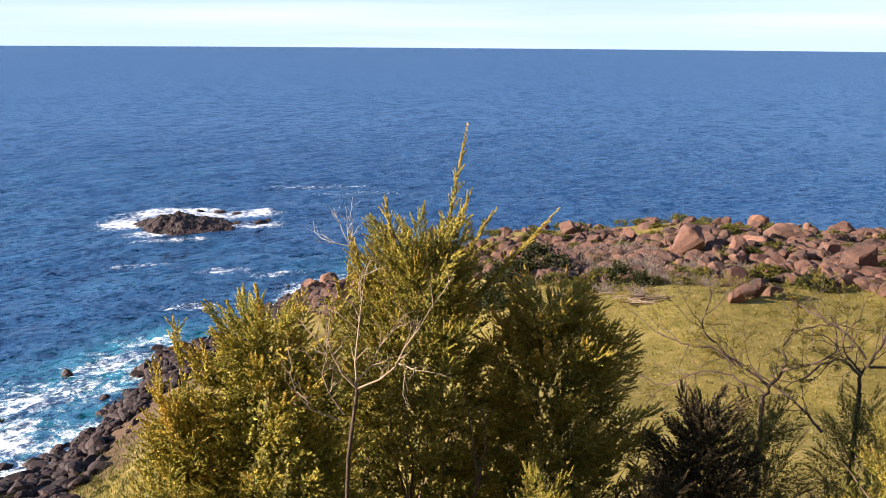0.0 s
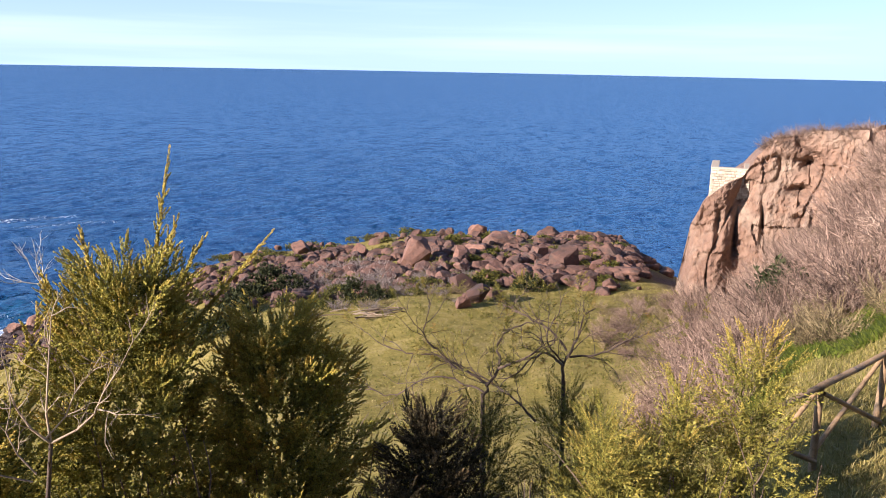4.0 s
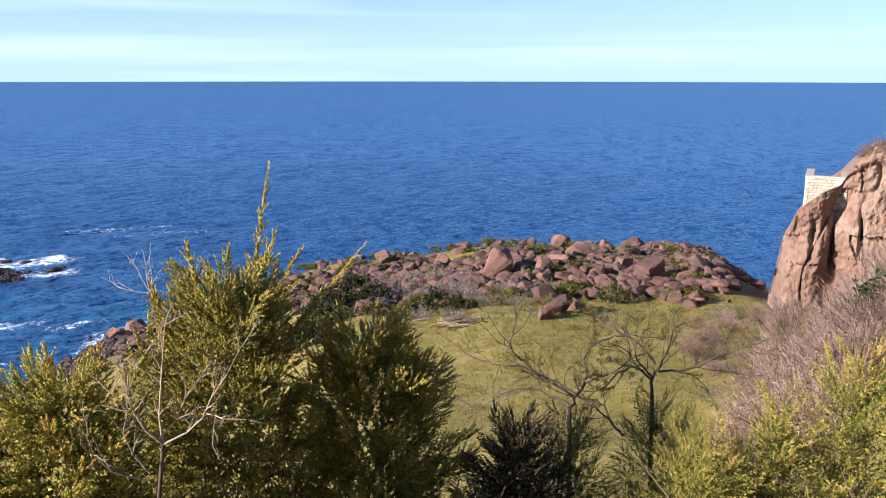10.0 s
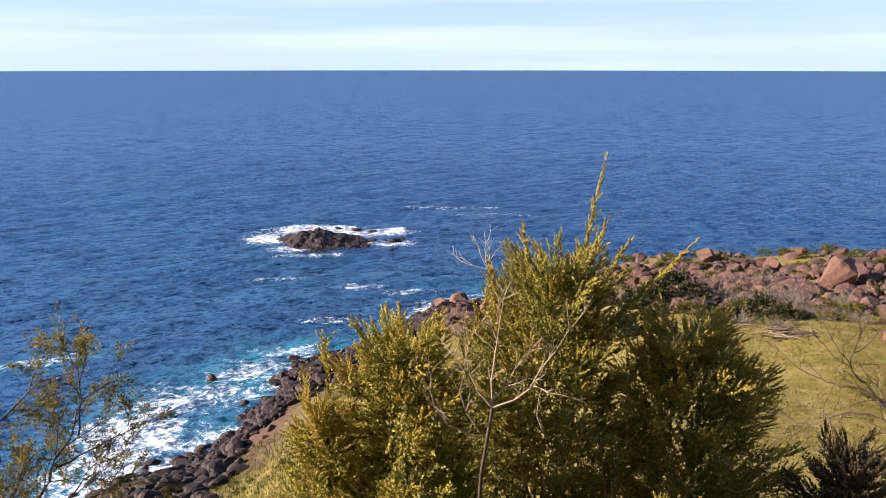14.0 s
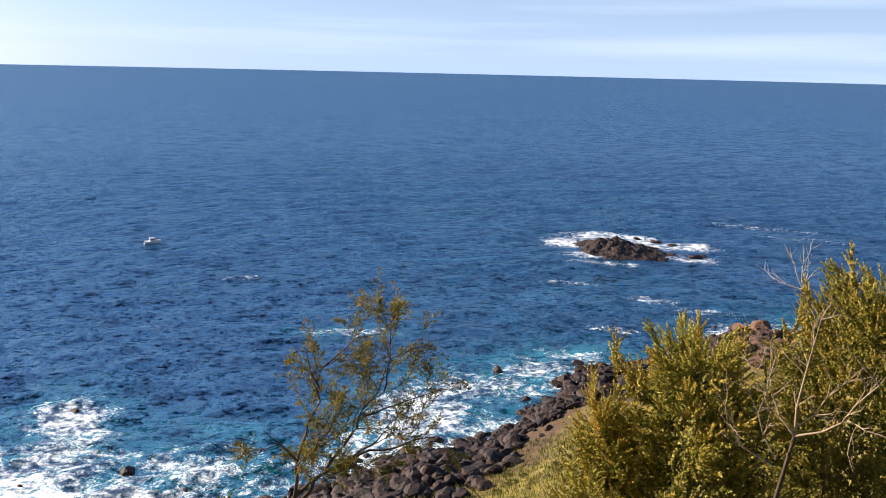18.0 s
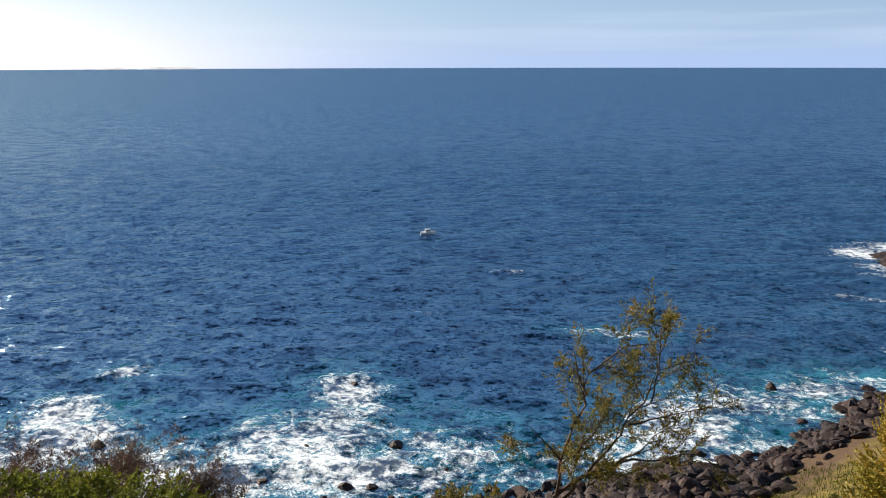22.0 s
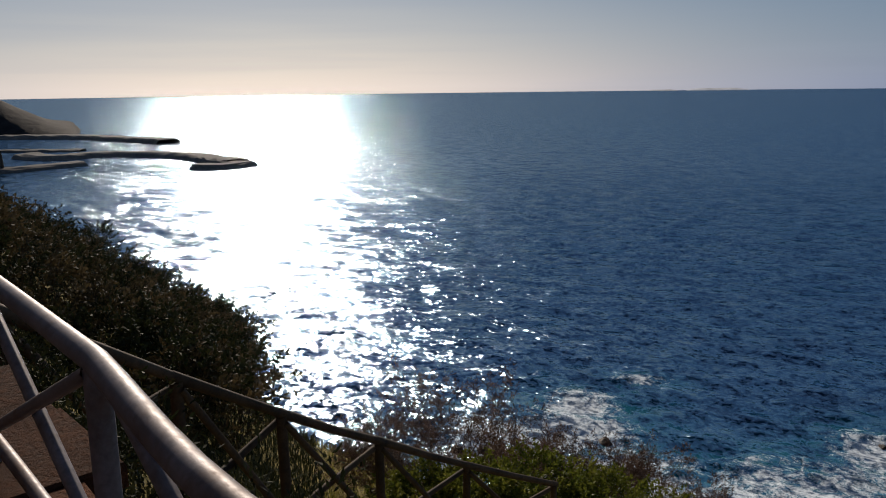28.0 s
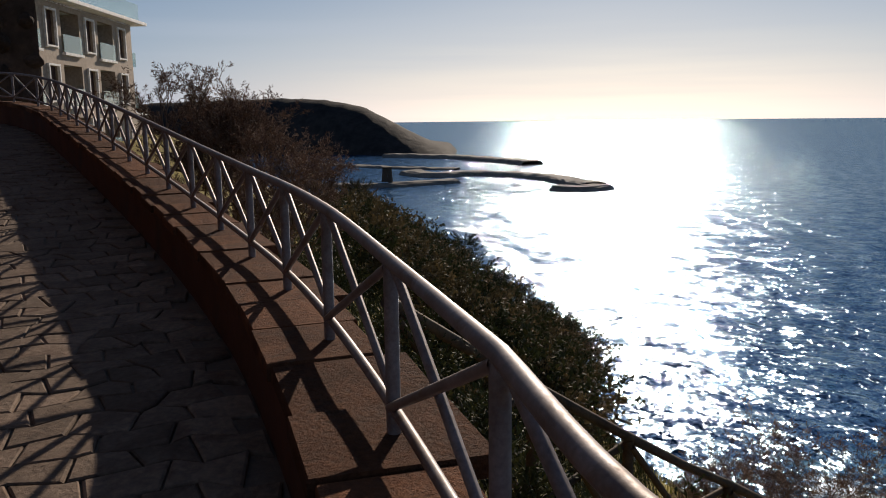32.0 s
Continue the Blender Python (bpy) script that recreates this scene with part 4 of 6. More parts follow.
# ---- the cliff under the old town ----
CLIFF_TOP = ((-35.4, 12.5), (-35.9, 19), (-36.4, 25.0), (-37.1, 27.5), (-37.6, 28.2), (-38.5, 29.3), (-39.5, 29.9), (-40.2, 31.8), (-41.2, 33.6), (-43.6, 34.6), (-46.6, 35.0), (-47.9, 35.8), (-48.02, 41.0), (-48.6, 41.5), (-48.75, 43.3), (-55, 44), (-66, 46))
ca = np.radians(np.arange(-35.4, -60, -0.07))
cv = np.concatenate([np.linspace(0, 1, 110), np.linspace(1.02, 2, 20)])
A, V = np.meshgrid(ca, cv, indexing="ij")
az_deg = np.degrees(A)
top = np.interp(-az_deg, [-a for a, _ in CLIFF_TOP], [z for _, z in CLIFF_TOP])
up = np.clip(V, 0, 1)
back = np.clip(V - 1, 0, 1)
foot = 79 - 0.25 * np.clip(-az_deg - 44, 0, 30) + 2.5 * wobble(az_deg, az_deg * 0, 0.8, 5)
zf = 12.0
lean = (top - zf) * 0.16 * up ** 1.3
ledge = 0.8 * np.clip(np.sin(up * 9 + 1.2 * wobble(az_deg, up * 6, 0.5, 15)), 0, 1) ** 3
r = foot + lean + ledge + back * 45 * np.clip((-az_deg - 35.4) / 4, 0.04, 1)
z = zf + (top - zf) * up - back * 3.0 - np.clip(back - 0.8, 0, 1) * 220
px_, pz_ = az_deg * 1.4, z
crack = np.abs(wobble(px_, pz_ * 0.45, 0.55, 16))
layer = np.floor(pz_ / 2.3 + 0.35 * wobble(px_, pz_, 0.35, 26))
slab = np.floor(px_ / 2.1 + 0.37 * (layer % 5) + 0.3 * wobble(px_, pz_, 0.6, 28))
h_block = np.sin(layer * 12.9898 + slab * 78.233) * 43758.5453
h_layer = np.sin(layer * 37.719 + 4.1) * 9631.27
blocky = 0.9 * (h_block - np.floor(h_block) - 0.5) + 0.9 * (h_layer - np.floor(h_layer) - 0.5)
r = r + 14 * np.clip(1 - (-az_deg - 35.4) / 1.6, 0, 1) ** 2
r = r + 0.6 * wobble(px_, pz_ * 0.5, 0.4, 17) + 0.8 * blocky + 0.12 * wobble(px_, pz_, 1.7, 18) + 0.6 * np.exp(-(crack / 0.025) ** 2) + 0.2 * wobble(px_, pz_, 4.5, 19) + 0.12 * wobble(px_ * 1.5, pz_, 9.0, 20)
for a0, z0, wa, wz, deep in ((-43.4, 31.5, 0.45, 0.55, 2.2), (-43.0, 28.9, 0.7, 0.45, 2.2), (-43.2, 26.4, 0.35, 0.3, 1.4), (-38.2, 25.0, 0.2, 1.6, 1.2), (-39.3, 24.5, 0.15, 2.0, 1.4), (-41.0, 25.5, 0.12, 2.0, 1.2)):
    r = r + deep * np.exp(-((az_deg - a0) / wa) ** 2 - ((z - z0) / wz) ** 2) * (V <= 1)
cliff_v = np.stack([-np.sin(A) * r, np.cos(A) * r, z], -1)
ni, nj = A.shape
i, j = np.meshgrid(np.arange(ni - 1), np.arange(nj - 1), indexing="ij")
f = np.stack([i * nj + j, (i + 1) * nj + j, (i + 1) * nj + j + 1, i * nj + j + 1], -1).reshape(-1, 4)
cliff = mesh_object("cliff", cliff_v.reshape(-1, 3), f, M_CLIFF)
tagged(cliff, "ochre-brown volcanic cliff with vertical cracks and hollows", "cliff", kind="structure")


# ---- old bastion wall on the cliff ----
def bastion():
    fort = empty("bastion", Matrix.Translation(polar(-38.7, 84.5, 24.2)) @ Matrix.Rotation(radians(-38.7), 4, "Z"), "pale stone bastion wall on the cliff edge", "fort wall")
    w, d, h = 3.6, 6.0, 6.25
    body = box_bm((w, 0.5, h), (0, -0.25, h / 2))
    for sx_ in (-1, 1):
        box_bm((0.5, d, h), (sx_ * (w / 2 - 0.25), d / 2, h / 2), bm=body)
    box_bm((w - 1.0, d, h - 0.9), (0, d / 2, (h - 0.9) / 2), bm=body)
    part("core", body, M_MORTAR, fort)
    brng = np.random.RandomState(5)
    for face in range(2):
        length = w if face == 0 else d
        z = 3.0
        row = 0
        while z < h - 0.15:
            hh = brng.uniform(0.2, 0.31)
            x = -length / 2 + (0.0 if row % 2 else -0.2)
            while x < length / 2:
                ll = brng.uniform(0.26, 0.58)
                a, b2 = max(x, -length / 2), min(x + ll, length / 2)
                if b2 - a > 0.12:
                    if face == 0:
                        bm = box_bm((b2 - a - 0.03, 0.14, hh - 0.03), ((a + b2) / 2, -0.52 - brng.uniform(0, 0.03), z + hh / 2), 0.02)
                    else:
                        bm = box_bm((0.14, b2 - a - 0.03, hh - 0.03), (-w / 2 - 0.02 - brng.uniform(0, 0.03), (a + b2) / 2 + d / 2, z + hh / 2), 0.02)
                    part("block", bm, M_FORT, fort)
                x += ll
            z += hh
            row += 1
    cap = box_bm((w + 0.25, 0.75, 0.16), (0, -0.25, h + 0.08), 0.03)
    box_bm((0.75, d, 0.16), (-w / 2 + 0.25, d / 2 + 0.13, h + 0.08), 0.03, cap)
    part("cap_stone", cap, M_MORTAR, fort)


bastion()


def ruined_wall():
    wall = empty("ruined_wall", Matrix.Translation(polar(-51.4, 88.0, 42.6)) @ Matrix.Rotation(radians(-51.4), 4, "Z"), "pale ruined stone wall on top of the cliff", "stone wall")
    part("core", box_bm((8.0, 0.7, 3.3), (0, 0, 1.5)), M_MORTAR, wall)
    brng = np.random.RandomState(15)
    z = 0.3
    while z < 3.0:
        hh = brng.uniform(0.28, 0.4)
        x = -4.0 - brng.uniform(0, 0.2)
        while x < 4.0:
            ll = brng.uniform(0.4, 0.85)
            part("block", box_bm((ll - 0.04, 0.14, hh - 0.03), (x + ll / 2, -0.38 - brng.uniform(0, 0.03), z + hh / 2), 0.02), M_FORT, wall)
            x += ll
        z += hh


ruined_wall()


# ---- hotel building above the promenade ----
def hotel():
    p0, p1 = Vector((-31.8, -36.6, 0)), Vector((-46.5, -43.0, 0))
    d = (p1 - p0).normalized()
    length = (p1 - p0).length
    house = empty("hotel", Matrix.Translation((p0.x, p0.y, 34.0)) @ Matrix.Rotation(math.atan2(d.y, d.x), 4, "Z"), "beige multi-storey hotel with recessed balconies and white slabs", "building")
    # local: x along the facade to the sea corner, y towards the viewer's side is negative... facade faces -(-y)
    floors = (34.0, 37.7, 40.72, 43.76, 46.8)
    bays = []                                  # x0, x1, kind
    x = length - 1.4
    for kind in ("w", "b", "w", "b", "w", "b"):
        wdt = 1.35 if kind == "w" else 2.5
        bays.append((x - wdt, x, kind))
        x -= wdt + 0.75
    face = 1.0                                 # facade normal is +y or -y, set by the side of the viewer
    to_eye = Vector((0, 0, 0)) - (p0 + p1) / 2
    if to_eye.dot(Vector((-d.y, d.x, 0))) < 0:
        face = -1.0
    thick, deep = 0.35, 12.0

    def wall_box(x0, x1, z0, z1, name="wall"):
        part(name, box_bm((x1 - x0, thick, z1 - z0), ((x0 + x1) / 2, -face * thick / 2, (z0 + z1) / 2 - 34.0)), M_RENDER, house)

    for z0, z1 in zip(floors, floors[1:]):
        edge = length
        for x0, x1, kind in bays:
            wall_box(x1, edge, z0, z1)
            sill = z0 + (0.40 if kind == "w" else 0.12)
            head = z0 + (2.45 if kind == "w" else 2.55)
            wall_box(x0, x1, head, z1)
            wall_box(x0, x1, z0, sill)
            xm, w = (x0 + x1) / 2, x1 - x0
            if kind == "w":
                win = part("window", box_bm((w, 0.04, head - sill), (xm, -face * 0.22, (sill + head) / 2 - 34)), M_SHUTTER, house)
                bm = bmesh.new()
                for sx_ in (-1, 1):
                    box_bm((0.14, 0.16, head - sill + 0.14), (xm + sx_ * (w / 2 - 0.02), face * 0.05, (sill + head) / 2 - 34), 0.01, bm)
                box_bm((w - 0.1, 0.16, 0.12), (xm, face * 0.052, head - 34), 0.01, bm)
                box_bm((w - 0.1, 0.16, 0.10), (xm, face * 0.052, sill + 0.03 - 34), 0.01, bm)
                part("window_frame", bm, M_SLAB, win)
                part("mullion", box_bm((0.06, 0.06, head - sill), (xm, -face * 0.17, (sill + head) / 2 - 34)), M_DARKTRIM, win)
            else:
                bal = part("balcony", box_bm((w, 0.1, head - sill), (xm, -face * 1.7, (sill + head) / 2 - 34)), M_TEAL, house, "recessed balcony with pale teal back wall")
                for sx_ in (-1, 1):
                    part("cheek", box_bm((0.1, 1.4, head - sill), (xm + sx_ * (w / 2 + 0.05), -face * 1.05, (sill + head) / 2 - 34)), M_RENDER, bal)
                part("balcony_slab", box_bm((w + 0.1, 1.9, 0.16), (xm, -face * 0.75, sill - 34), 0.01), M_SLAB, bal)
                part("balustrade", box_bm((w, 0.03, 1.0), (xm, face * 0.1, sill + 0.6 - 34)), M_BALCONY, bal)
                part("soffit", box_bm((w, 1.4, 0.06), (xm, -face * 1.05, head + 0.05 - 34)), M_SLAB, bal)
            edge = x0
        wall_box(0, edge, z0, z1)
    part("end_wall", box_bm((thick, deep, 12.8), (length - thick / 2, -face * (deep / 2 + thick), 6.4)), M_RENDER, house)
    part("back_wall", box_bm((length, thick, 12.8), (length / 2, -face * (deep + thick * 1.6), 6.4)), M_RENDER, house)
    for zf_ in floors[1:]:
        if zf_ > 46:
            part("floor_slab", box_bm((length + 1.0, 1.5, 0.22), (length / 2 + 0.5, face * 0.1, zf_ - 34.0), 0.02), M_SLAB, house)
        part("end_terrace", box_bm((1.3, deep, 0.2), (length + 0.6, -face * (deep / 2 + 0.4), zf_ - 34.02), 0.02), M_SLAB, house)
        if zf_ < 46:
            part("terrace_glass", box_bm((0.03, deep - 0.4, 1.0), (length + 1.2, -face * deep / 2, zf_ - 33.4)), M_BALCONY, house)
    part("roof", box_bm((length, deep, 0.3), (length / 2, -face * deep / 2, 12.75)), M_SLAB, house)
    part("roof_balustrade", box_bm((length, 0.03, 1.1), (length / 2, face * 0.6, 13.5)), M_BALCONY, house)
    pent = part("penthouse", box_bm((length - 5, deep - 4, 3.0), (length / 2 - 2.5, -face * (deep / 2 + 1), 14.4)), M_GLASS, house)
    part("penthouse_roof", box_bm((length - 4, deep - 3, 0.25), (length / 2 - 2.5, -face * (deep / 2 + 1), 16.05), 0.02), M_SLAB, pent)
    part("annex", box_bm((5, 6, 6.4), (length + 4.6, -face * 5, 3.2)), M_RENDER, house)
    part("annex_roof", box_bm((5.6, 6.6, 0.25), (length + 4.6, -face * 5, 6.5), 0.02), M_SLAB, house)


hotel()


def rubble_house():
    """Tall dark old building beside the walk, mostly in shade."""
    house = empty("old_stone_house", Matrix.Translation((-20.8, -22.5, 34)) @ Matrix.Rotation(radians(-41.9), 4, "Z"), "dark rubble-stone old house in shade beside the promenade", "building")
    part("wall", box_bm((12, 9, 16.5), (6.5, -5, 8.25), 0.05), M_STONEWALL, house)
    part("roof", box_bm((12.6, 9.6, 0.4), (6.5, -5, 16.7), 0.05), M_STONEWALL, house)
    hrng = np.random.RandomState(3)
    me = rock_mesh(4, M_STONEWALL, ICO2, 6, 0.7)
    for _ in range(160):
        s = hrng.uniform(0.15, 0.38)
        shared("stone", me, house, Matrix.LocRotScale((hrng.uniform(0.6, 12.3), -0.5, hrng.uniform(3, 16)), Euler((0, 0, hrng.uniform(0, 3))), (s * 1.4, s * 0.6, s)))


rubble_house()


# ---- harbour, far hill, island, boat ----
def mole(points, width, height, name, label):
    p = smooth_path([(*polar(a, r)[:2], 0) for a, r in points], 6)
    side = inward(p)
    prof = ((width / 2 + 3, -2), (width / 2, height * 0.75), (width / 2 - 2, height * 0.8), (width / 2 - 2.2, height), (-width / 2 + 2, height), (-width / 2, height * 0.7), (-width / 2 - 3, -2))
    ob = strip(p, side, prof, name, M_CONCRETE)
    me = ob.data
    co = np.empty(len(me.vertices) * 3)
    me.vertices.foreach_get("co", co)
    co = co.reshape(-1, 3)
    co += np.random.RandomState(len(p)).normal(0, 0.35, co.shape) * np.array([1, 1, 0.6])
    me.vertices.foreach_set("co", co.ravel())
    return tagged(ob, label, "breakwater")


mole(((114.5, 560), (112.8, 535), (110, 545), (107, 530), (104.6, 505), (102.6, 465), (101.2, 446)), 15, 2.8, "breakwater", "long grey harbour breakwater with a hooked end")
mole(((101.0, 444), (102.4, 432), (104.4, 436)), 16, 2.3, "breakwater", "hooked grey end of the harbour breakwater")
mole(((116.0, 800), (111.5, 760), (108.5, 705), (105.8, 650)), 18, 3.2, "breakwater", "outer grey breakwater below the far hill")
mole(((122, 470), (118, 462), (116, 462), (113.5, 474), (111.1, 488)), 10, 2.2, "breakwater", "low dark mole with the old tower on it")
mole(((121, 690), (117, 640), (113.5, 610), (111, 600)), 12, 1.4, "breakwater", "low grey stone quay of the inner harbour")

tw = polar(116.1, 466)
tower = empty("coastal_tower", Matrix.Translation((tw.x, tw.y, 2.6)), "old round dark stone watchtower on the mole", "tower")
bm = bmesh.new()
bmesh.ops.create_cone(bm, cap_ends=True, segments=20, radius1=3.3, radius2=2.7, depth=7.6, matrix=Matrix.Translation((0, 0, 3.8)))
part("tower_body", bm, M_TOWER, tower)
bm = bmesh.new()
bmesh.ops.create_cone(bm, cap_ends=True, segments=20, radius1=2.9, radius2=3.0, depth=0.9, matrix=Matrix.Translation((0, 0, 8.0)))
part("parapet", bm, M_TOWER, tower)
part("doorway", box_bm((0.9, 0.3, 1.8), (2.6, 1.6, 3.4)), M_DARKTRIM, tower)

HILL = ((110.3, 0.0), (111.4, 2), (113, 12), (115.4, 31), (117.5, 48), (120, 57), (123, 60), (127, 58), (131, 57), (138, 50), (150, 30))
ha = np.radians(np.arange(109.6, 150, 0.16))
hv = np.linspace(0, 1, 46)
A, V = np.meshgrid(ha, hv, indexing="ij")
peak = np.interp(np.degrees(A), [a for a, _ in HILL], [z for _, z in HILL])
r = 770 + 90 * (np.degrees(A) - 110) / 10 + V * 520
hump = np.sin(np.clip(V * 5.0, 0, 1) * np.pi * 0.5) ** 0.9 * np.where(V > 0.2, 1 - (np.maximum(V - 0.2, 0) / 0.8) ** 1.5, 1)
z = peak * hump * 1.06 * (1 + 0.015 * wobble(np.degrees(A) * 8, V * 30, 0.35, 4)) + 0.3 * wobble(np.degrees(A) * 10, V * 60, 0.8, 6) - 1.5
i, j = np.meshgrid(np.arange(A.shape[0] - 1), np.arange(A.shape[1] - 1), indexing="ij")
k = A.shape[1]
f = np.stack([i * k + j, i * k + j + 1, (i + 1) * k + j + 1, (i + 1) * k + j], -1).reshape(-1, 4)[:, ::-1]
hill = mesh_object("far_hill", np.stack([-np.sin(A) * r, np.cos(A) * r, z], -1).reshape(-1, 3), f, M_FARHILL, smooth=True)
tagged(hill, "long dark scrub-covered headland beyond the harbour", "hill", kind="structure")

for a0, a1, hgt in ((66.5, 70.5, 17), (71, 73, 9)):
    A = np.radians(np.linspace(a0, a1, 60))
    h = hgt * np.sin(np.linspace(0, np.pi, 60)) ** 0.8 * (0.8 + 0.2 * np.sin(np.linspace(0, 9, 60)))
    v = np.vstack([np.stack([-np.sin(A) * R_, np.cos(A) * R_, H_], -1) for R_, H_ in ((4680, h * 0 - 1), (4760, h), (4850, h * 0 - 1))])
    f = np.array([(q + o, q + 1 + o, q + 61 + o, q + 60 + o) for o in (0, 60) for q in range(59)])
    isle = mesh_object("far_island", v, f, M_HAZEISLE, smooth=True)
    tagged(isle, "pale hazy island low on the horizon", "island", kind="structure")


def motor_boat():
    p = polar(51.4, 187)
    boat = empty("motor_boat", Matrix.Translation((p.x, p.y, 0.1)) @ Matrix.Rotation(radians(51 + 8), 4, "Z") @ Matrix.Scale(0.64, 4), "small white cabin motor boat at sea", "boat")
    ts = np.linspace(0, 1, 12)
    rows = []
    for t in ts:
        half = 1.05 * (1 - t ** 3.2) ** 0.7 + 0.02
        sheer = 0.75 + 0.35 * t ** 2
        x = -2.7 + 5.6 * t
        rows.append([(x, -half, sheer), (x, -half * 0.8, 0.0), (x, 0, -0.35 + 0.25 * t ** 2), (x, half * 0.8, 0.0), (x, half, sheer), (x, half * 0.5, sheer + 0.02), (x, 0, sheer + 0.05), (x, -half * 0.5, sheer + 0.02)])
    v = np.array(rows).reshape(-1, 3)
    f = [(i * 8 + j, i * 8 + (j + 1) % 8, (i + 1) * 8 + (j + 1) % 8, (i + 1) * 8 + j) for i in range(11) for j in range(8)]
    f += [(0, 1, 2, 3), (0, 3, 4, 6), (88, 91, 90, 89), (88, 94, 92, 91)]
    mesh_object("hull", v, np.array(f), M_HULL, boat)
    bm = box_bm((2.1, 1.5, 1.0), (0.1, 0, 1.25), 0.12)
    for q in bm.verts:
        if q.co.z > 1.3:
            q.co.x = q.co.x * 0.82 - 0.1
    cabin = part("cabin", bm, M_HULL, boat)
    part("window", box_bm((1.4, 1.56, 0.34), (0.05, 0, 1.42), 0.03), M_DARKTRIM, cabin)
    part("windscreen", box_bm((0.3, 1.2, 0.34), (0.9, 0, 1.42), 0.03), M_DARKTRIM, cabin)
    part("roof", box_bm((1.9, 1.5, 0.08), (-0.1, 0, 1.8), 0.03), M_HULL, cabin)
    part("outboard_motor", box_bm((0.4, 0.4, 0.8), (-2.85, 0, 0.8), 0.08), M_DARKTRIM, boat)
    v, f = tubes([[(2.2, -0.5, 1.1), (2.2, -0.5, 1.6), (2.7, 0, 1.65), (2.2, 0.5, 1.6), (2.2, 0.5, 1.1)]], [0.03], 6)
    mesh_object("bow_rail", v, f, M_STEEL, boat)


motor_boat()


# ---- plants ----
def unit(a):
    return a / (np.linalg.norm(a, axis=-1, keepdims=True) + 1e-9)


def sprays(B, D, L, twigs, leaves, leaf, width, tone, rng, spread=0.75, droop=0.0, reach=0.42):
    """Leaf blades on side twigs along many sprays at once. B, D: (n, 3); L, tone: (n,). Verts, quads, tone of every vertex."""
    n = len(B)
    D = unit(D)
    ref = unit(rng.normal(size=(n, 3)))
    U = unit(np.cross(D, ref))
    W = np.cross(D, U)
    s = (np.arange(twigs) + rng.uniform(0, 1, (n, twigs))) / twigs
    phi = rng.uniform(0, 2 * np.pi, (n, twigs))
    side = np.cos(phi)[..., None] * U[:, None] + np.sin(phi)[..., None] * W[:, None]
    root = B[:, None] + D[:, None] * (L[:, None] * s)[..., None]
    root[..., 2] -= droop * (L[:, None] * s) ** 2
    td = unit(D[:, None] * rng.uniform(0.5, 1.1, (n, twigs, 1)) + side * spread)
    tl = (L[:, None] * reach * (1.08 - s * 0.85))
    m = (np.arange(leaves) + 0.6) / leaves
    pos = root[:, :, None] + td[:, :, None] * (tl[..., None] * m)[..., None]
    jit = rng.normal(size=(n, twigs, leaves, 3))
    ld = unit(td[:, :, None] * 1.0 + jit * 0.55)
    lw = unit(np.cross(ld, rng.normal(size=ld.shape)))
    ll = leaf * rng.uniform(0.6, 1.3, (n, twigs, leaves, 1))
    ww = width * rng.uniform(0.7, 1.3, (n, twigs, leaves, 1))
    v = np.stack([pos, pos + ld * ll * 0.45 + lw * ww, pos + ld * ll, pos + ld * ll * 0.45 - lw * ww], axis=-2).reshape(-1, 3)
    f = np.arange(len(v)).reshape(-1, 4)
    t = np.clip(tone[:, None] + 0.25 * (s - 0.5) + rng.normal(0, 0.06, (n, twigs)), 0, 1)
    t = np.repeat(t.reshape(-1), leaves * 4)
    return v, f, t


def spikes(B, D, L, twigs, reach, thick, tone, rng, spread=0.5):
    """Fine three-sided twigs set along many shoots at once: verts, triangles, tone of every vertex."""
    n = len(B)
    D = unit(D)
    U = unit(np.cross(D, unit(rng.normal(size=(n, 3)))))
    W = np.cross(D, U)
    s = (np.arange(twigs) + rng.uniform(0, 1, (n, twigs))) / twigs
    phi = rng.uniform(0, 2 * np.pi, (n, twigs))
    side = np.cos(phi)[..., None] * U[:, None] + np.sin(phi)[..., None] * W[:, None]
    root = (B[:, None] + D[:, None] * (L[:, None] * s)[..., None]).reshape(-1, 3)
    td = unit(D[:, None] * rng.uniform(0.6, 1.1, (n, twigs, 1)) + side * spread).reshape(-1, 3)
    tl = (L[:, None] * reach * (1.08 - s * 0.75) * rng.uniform(0.7, 1.2, s.shape)).reshape(-1, 1)
    u = unit(np.cross(td, rng.normal(size=td.shape)))
    w = np.cross(td, u)
    ring = [root + td * tl * 0.25 + (u * math.cos(a) + w * math.sin(a)) * thick for a in (0.0, 2.094, 4.189)]
    v = np.stack([*ring, root + td * tl], 1).reshape(-1, 3)
    k = np.arange(len(root))[:, None] * 4
    f = np.concatenate([k + np.array([[0, 1, 3]]), k + np.array([[1, 2, 3]]), k + np.array([[2, 0, 3]])])
    t = np.clip(tone[:, None] + 0.25 * (s - 0.5) + rng.normal(0, 0.07, s.shape), 0, 1)
    return v, f, np.repeat(t.reshape(-1), 4)


def merge(parts):
    vs, fs, ts, base = [], [], [], 0
    for v, f, t in parts:
        vs.append(v), fs.append(f + base), ts.append(t)
        base += len(v)
    return np.concatenate(vs), np.concatenate(fs), np.concatenate(ts)


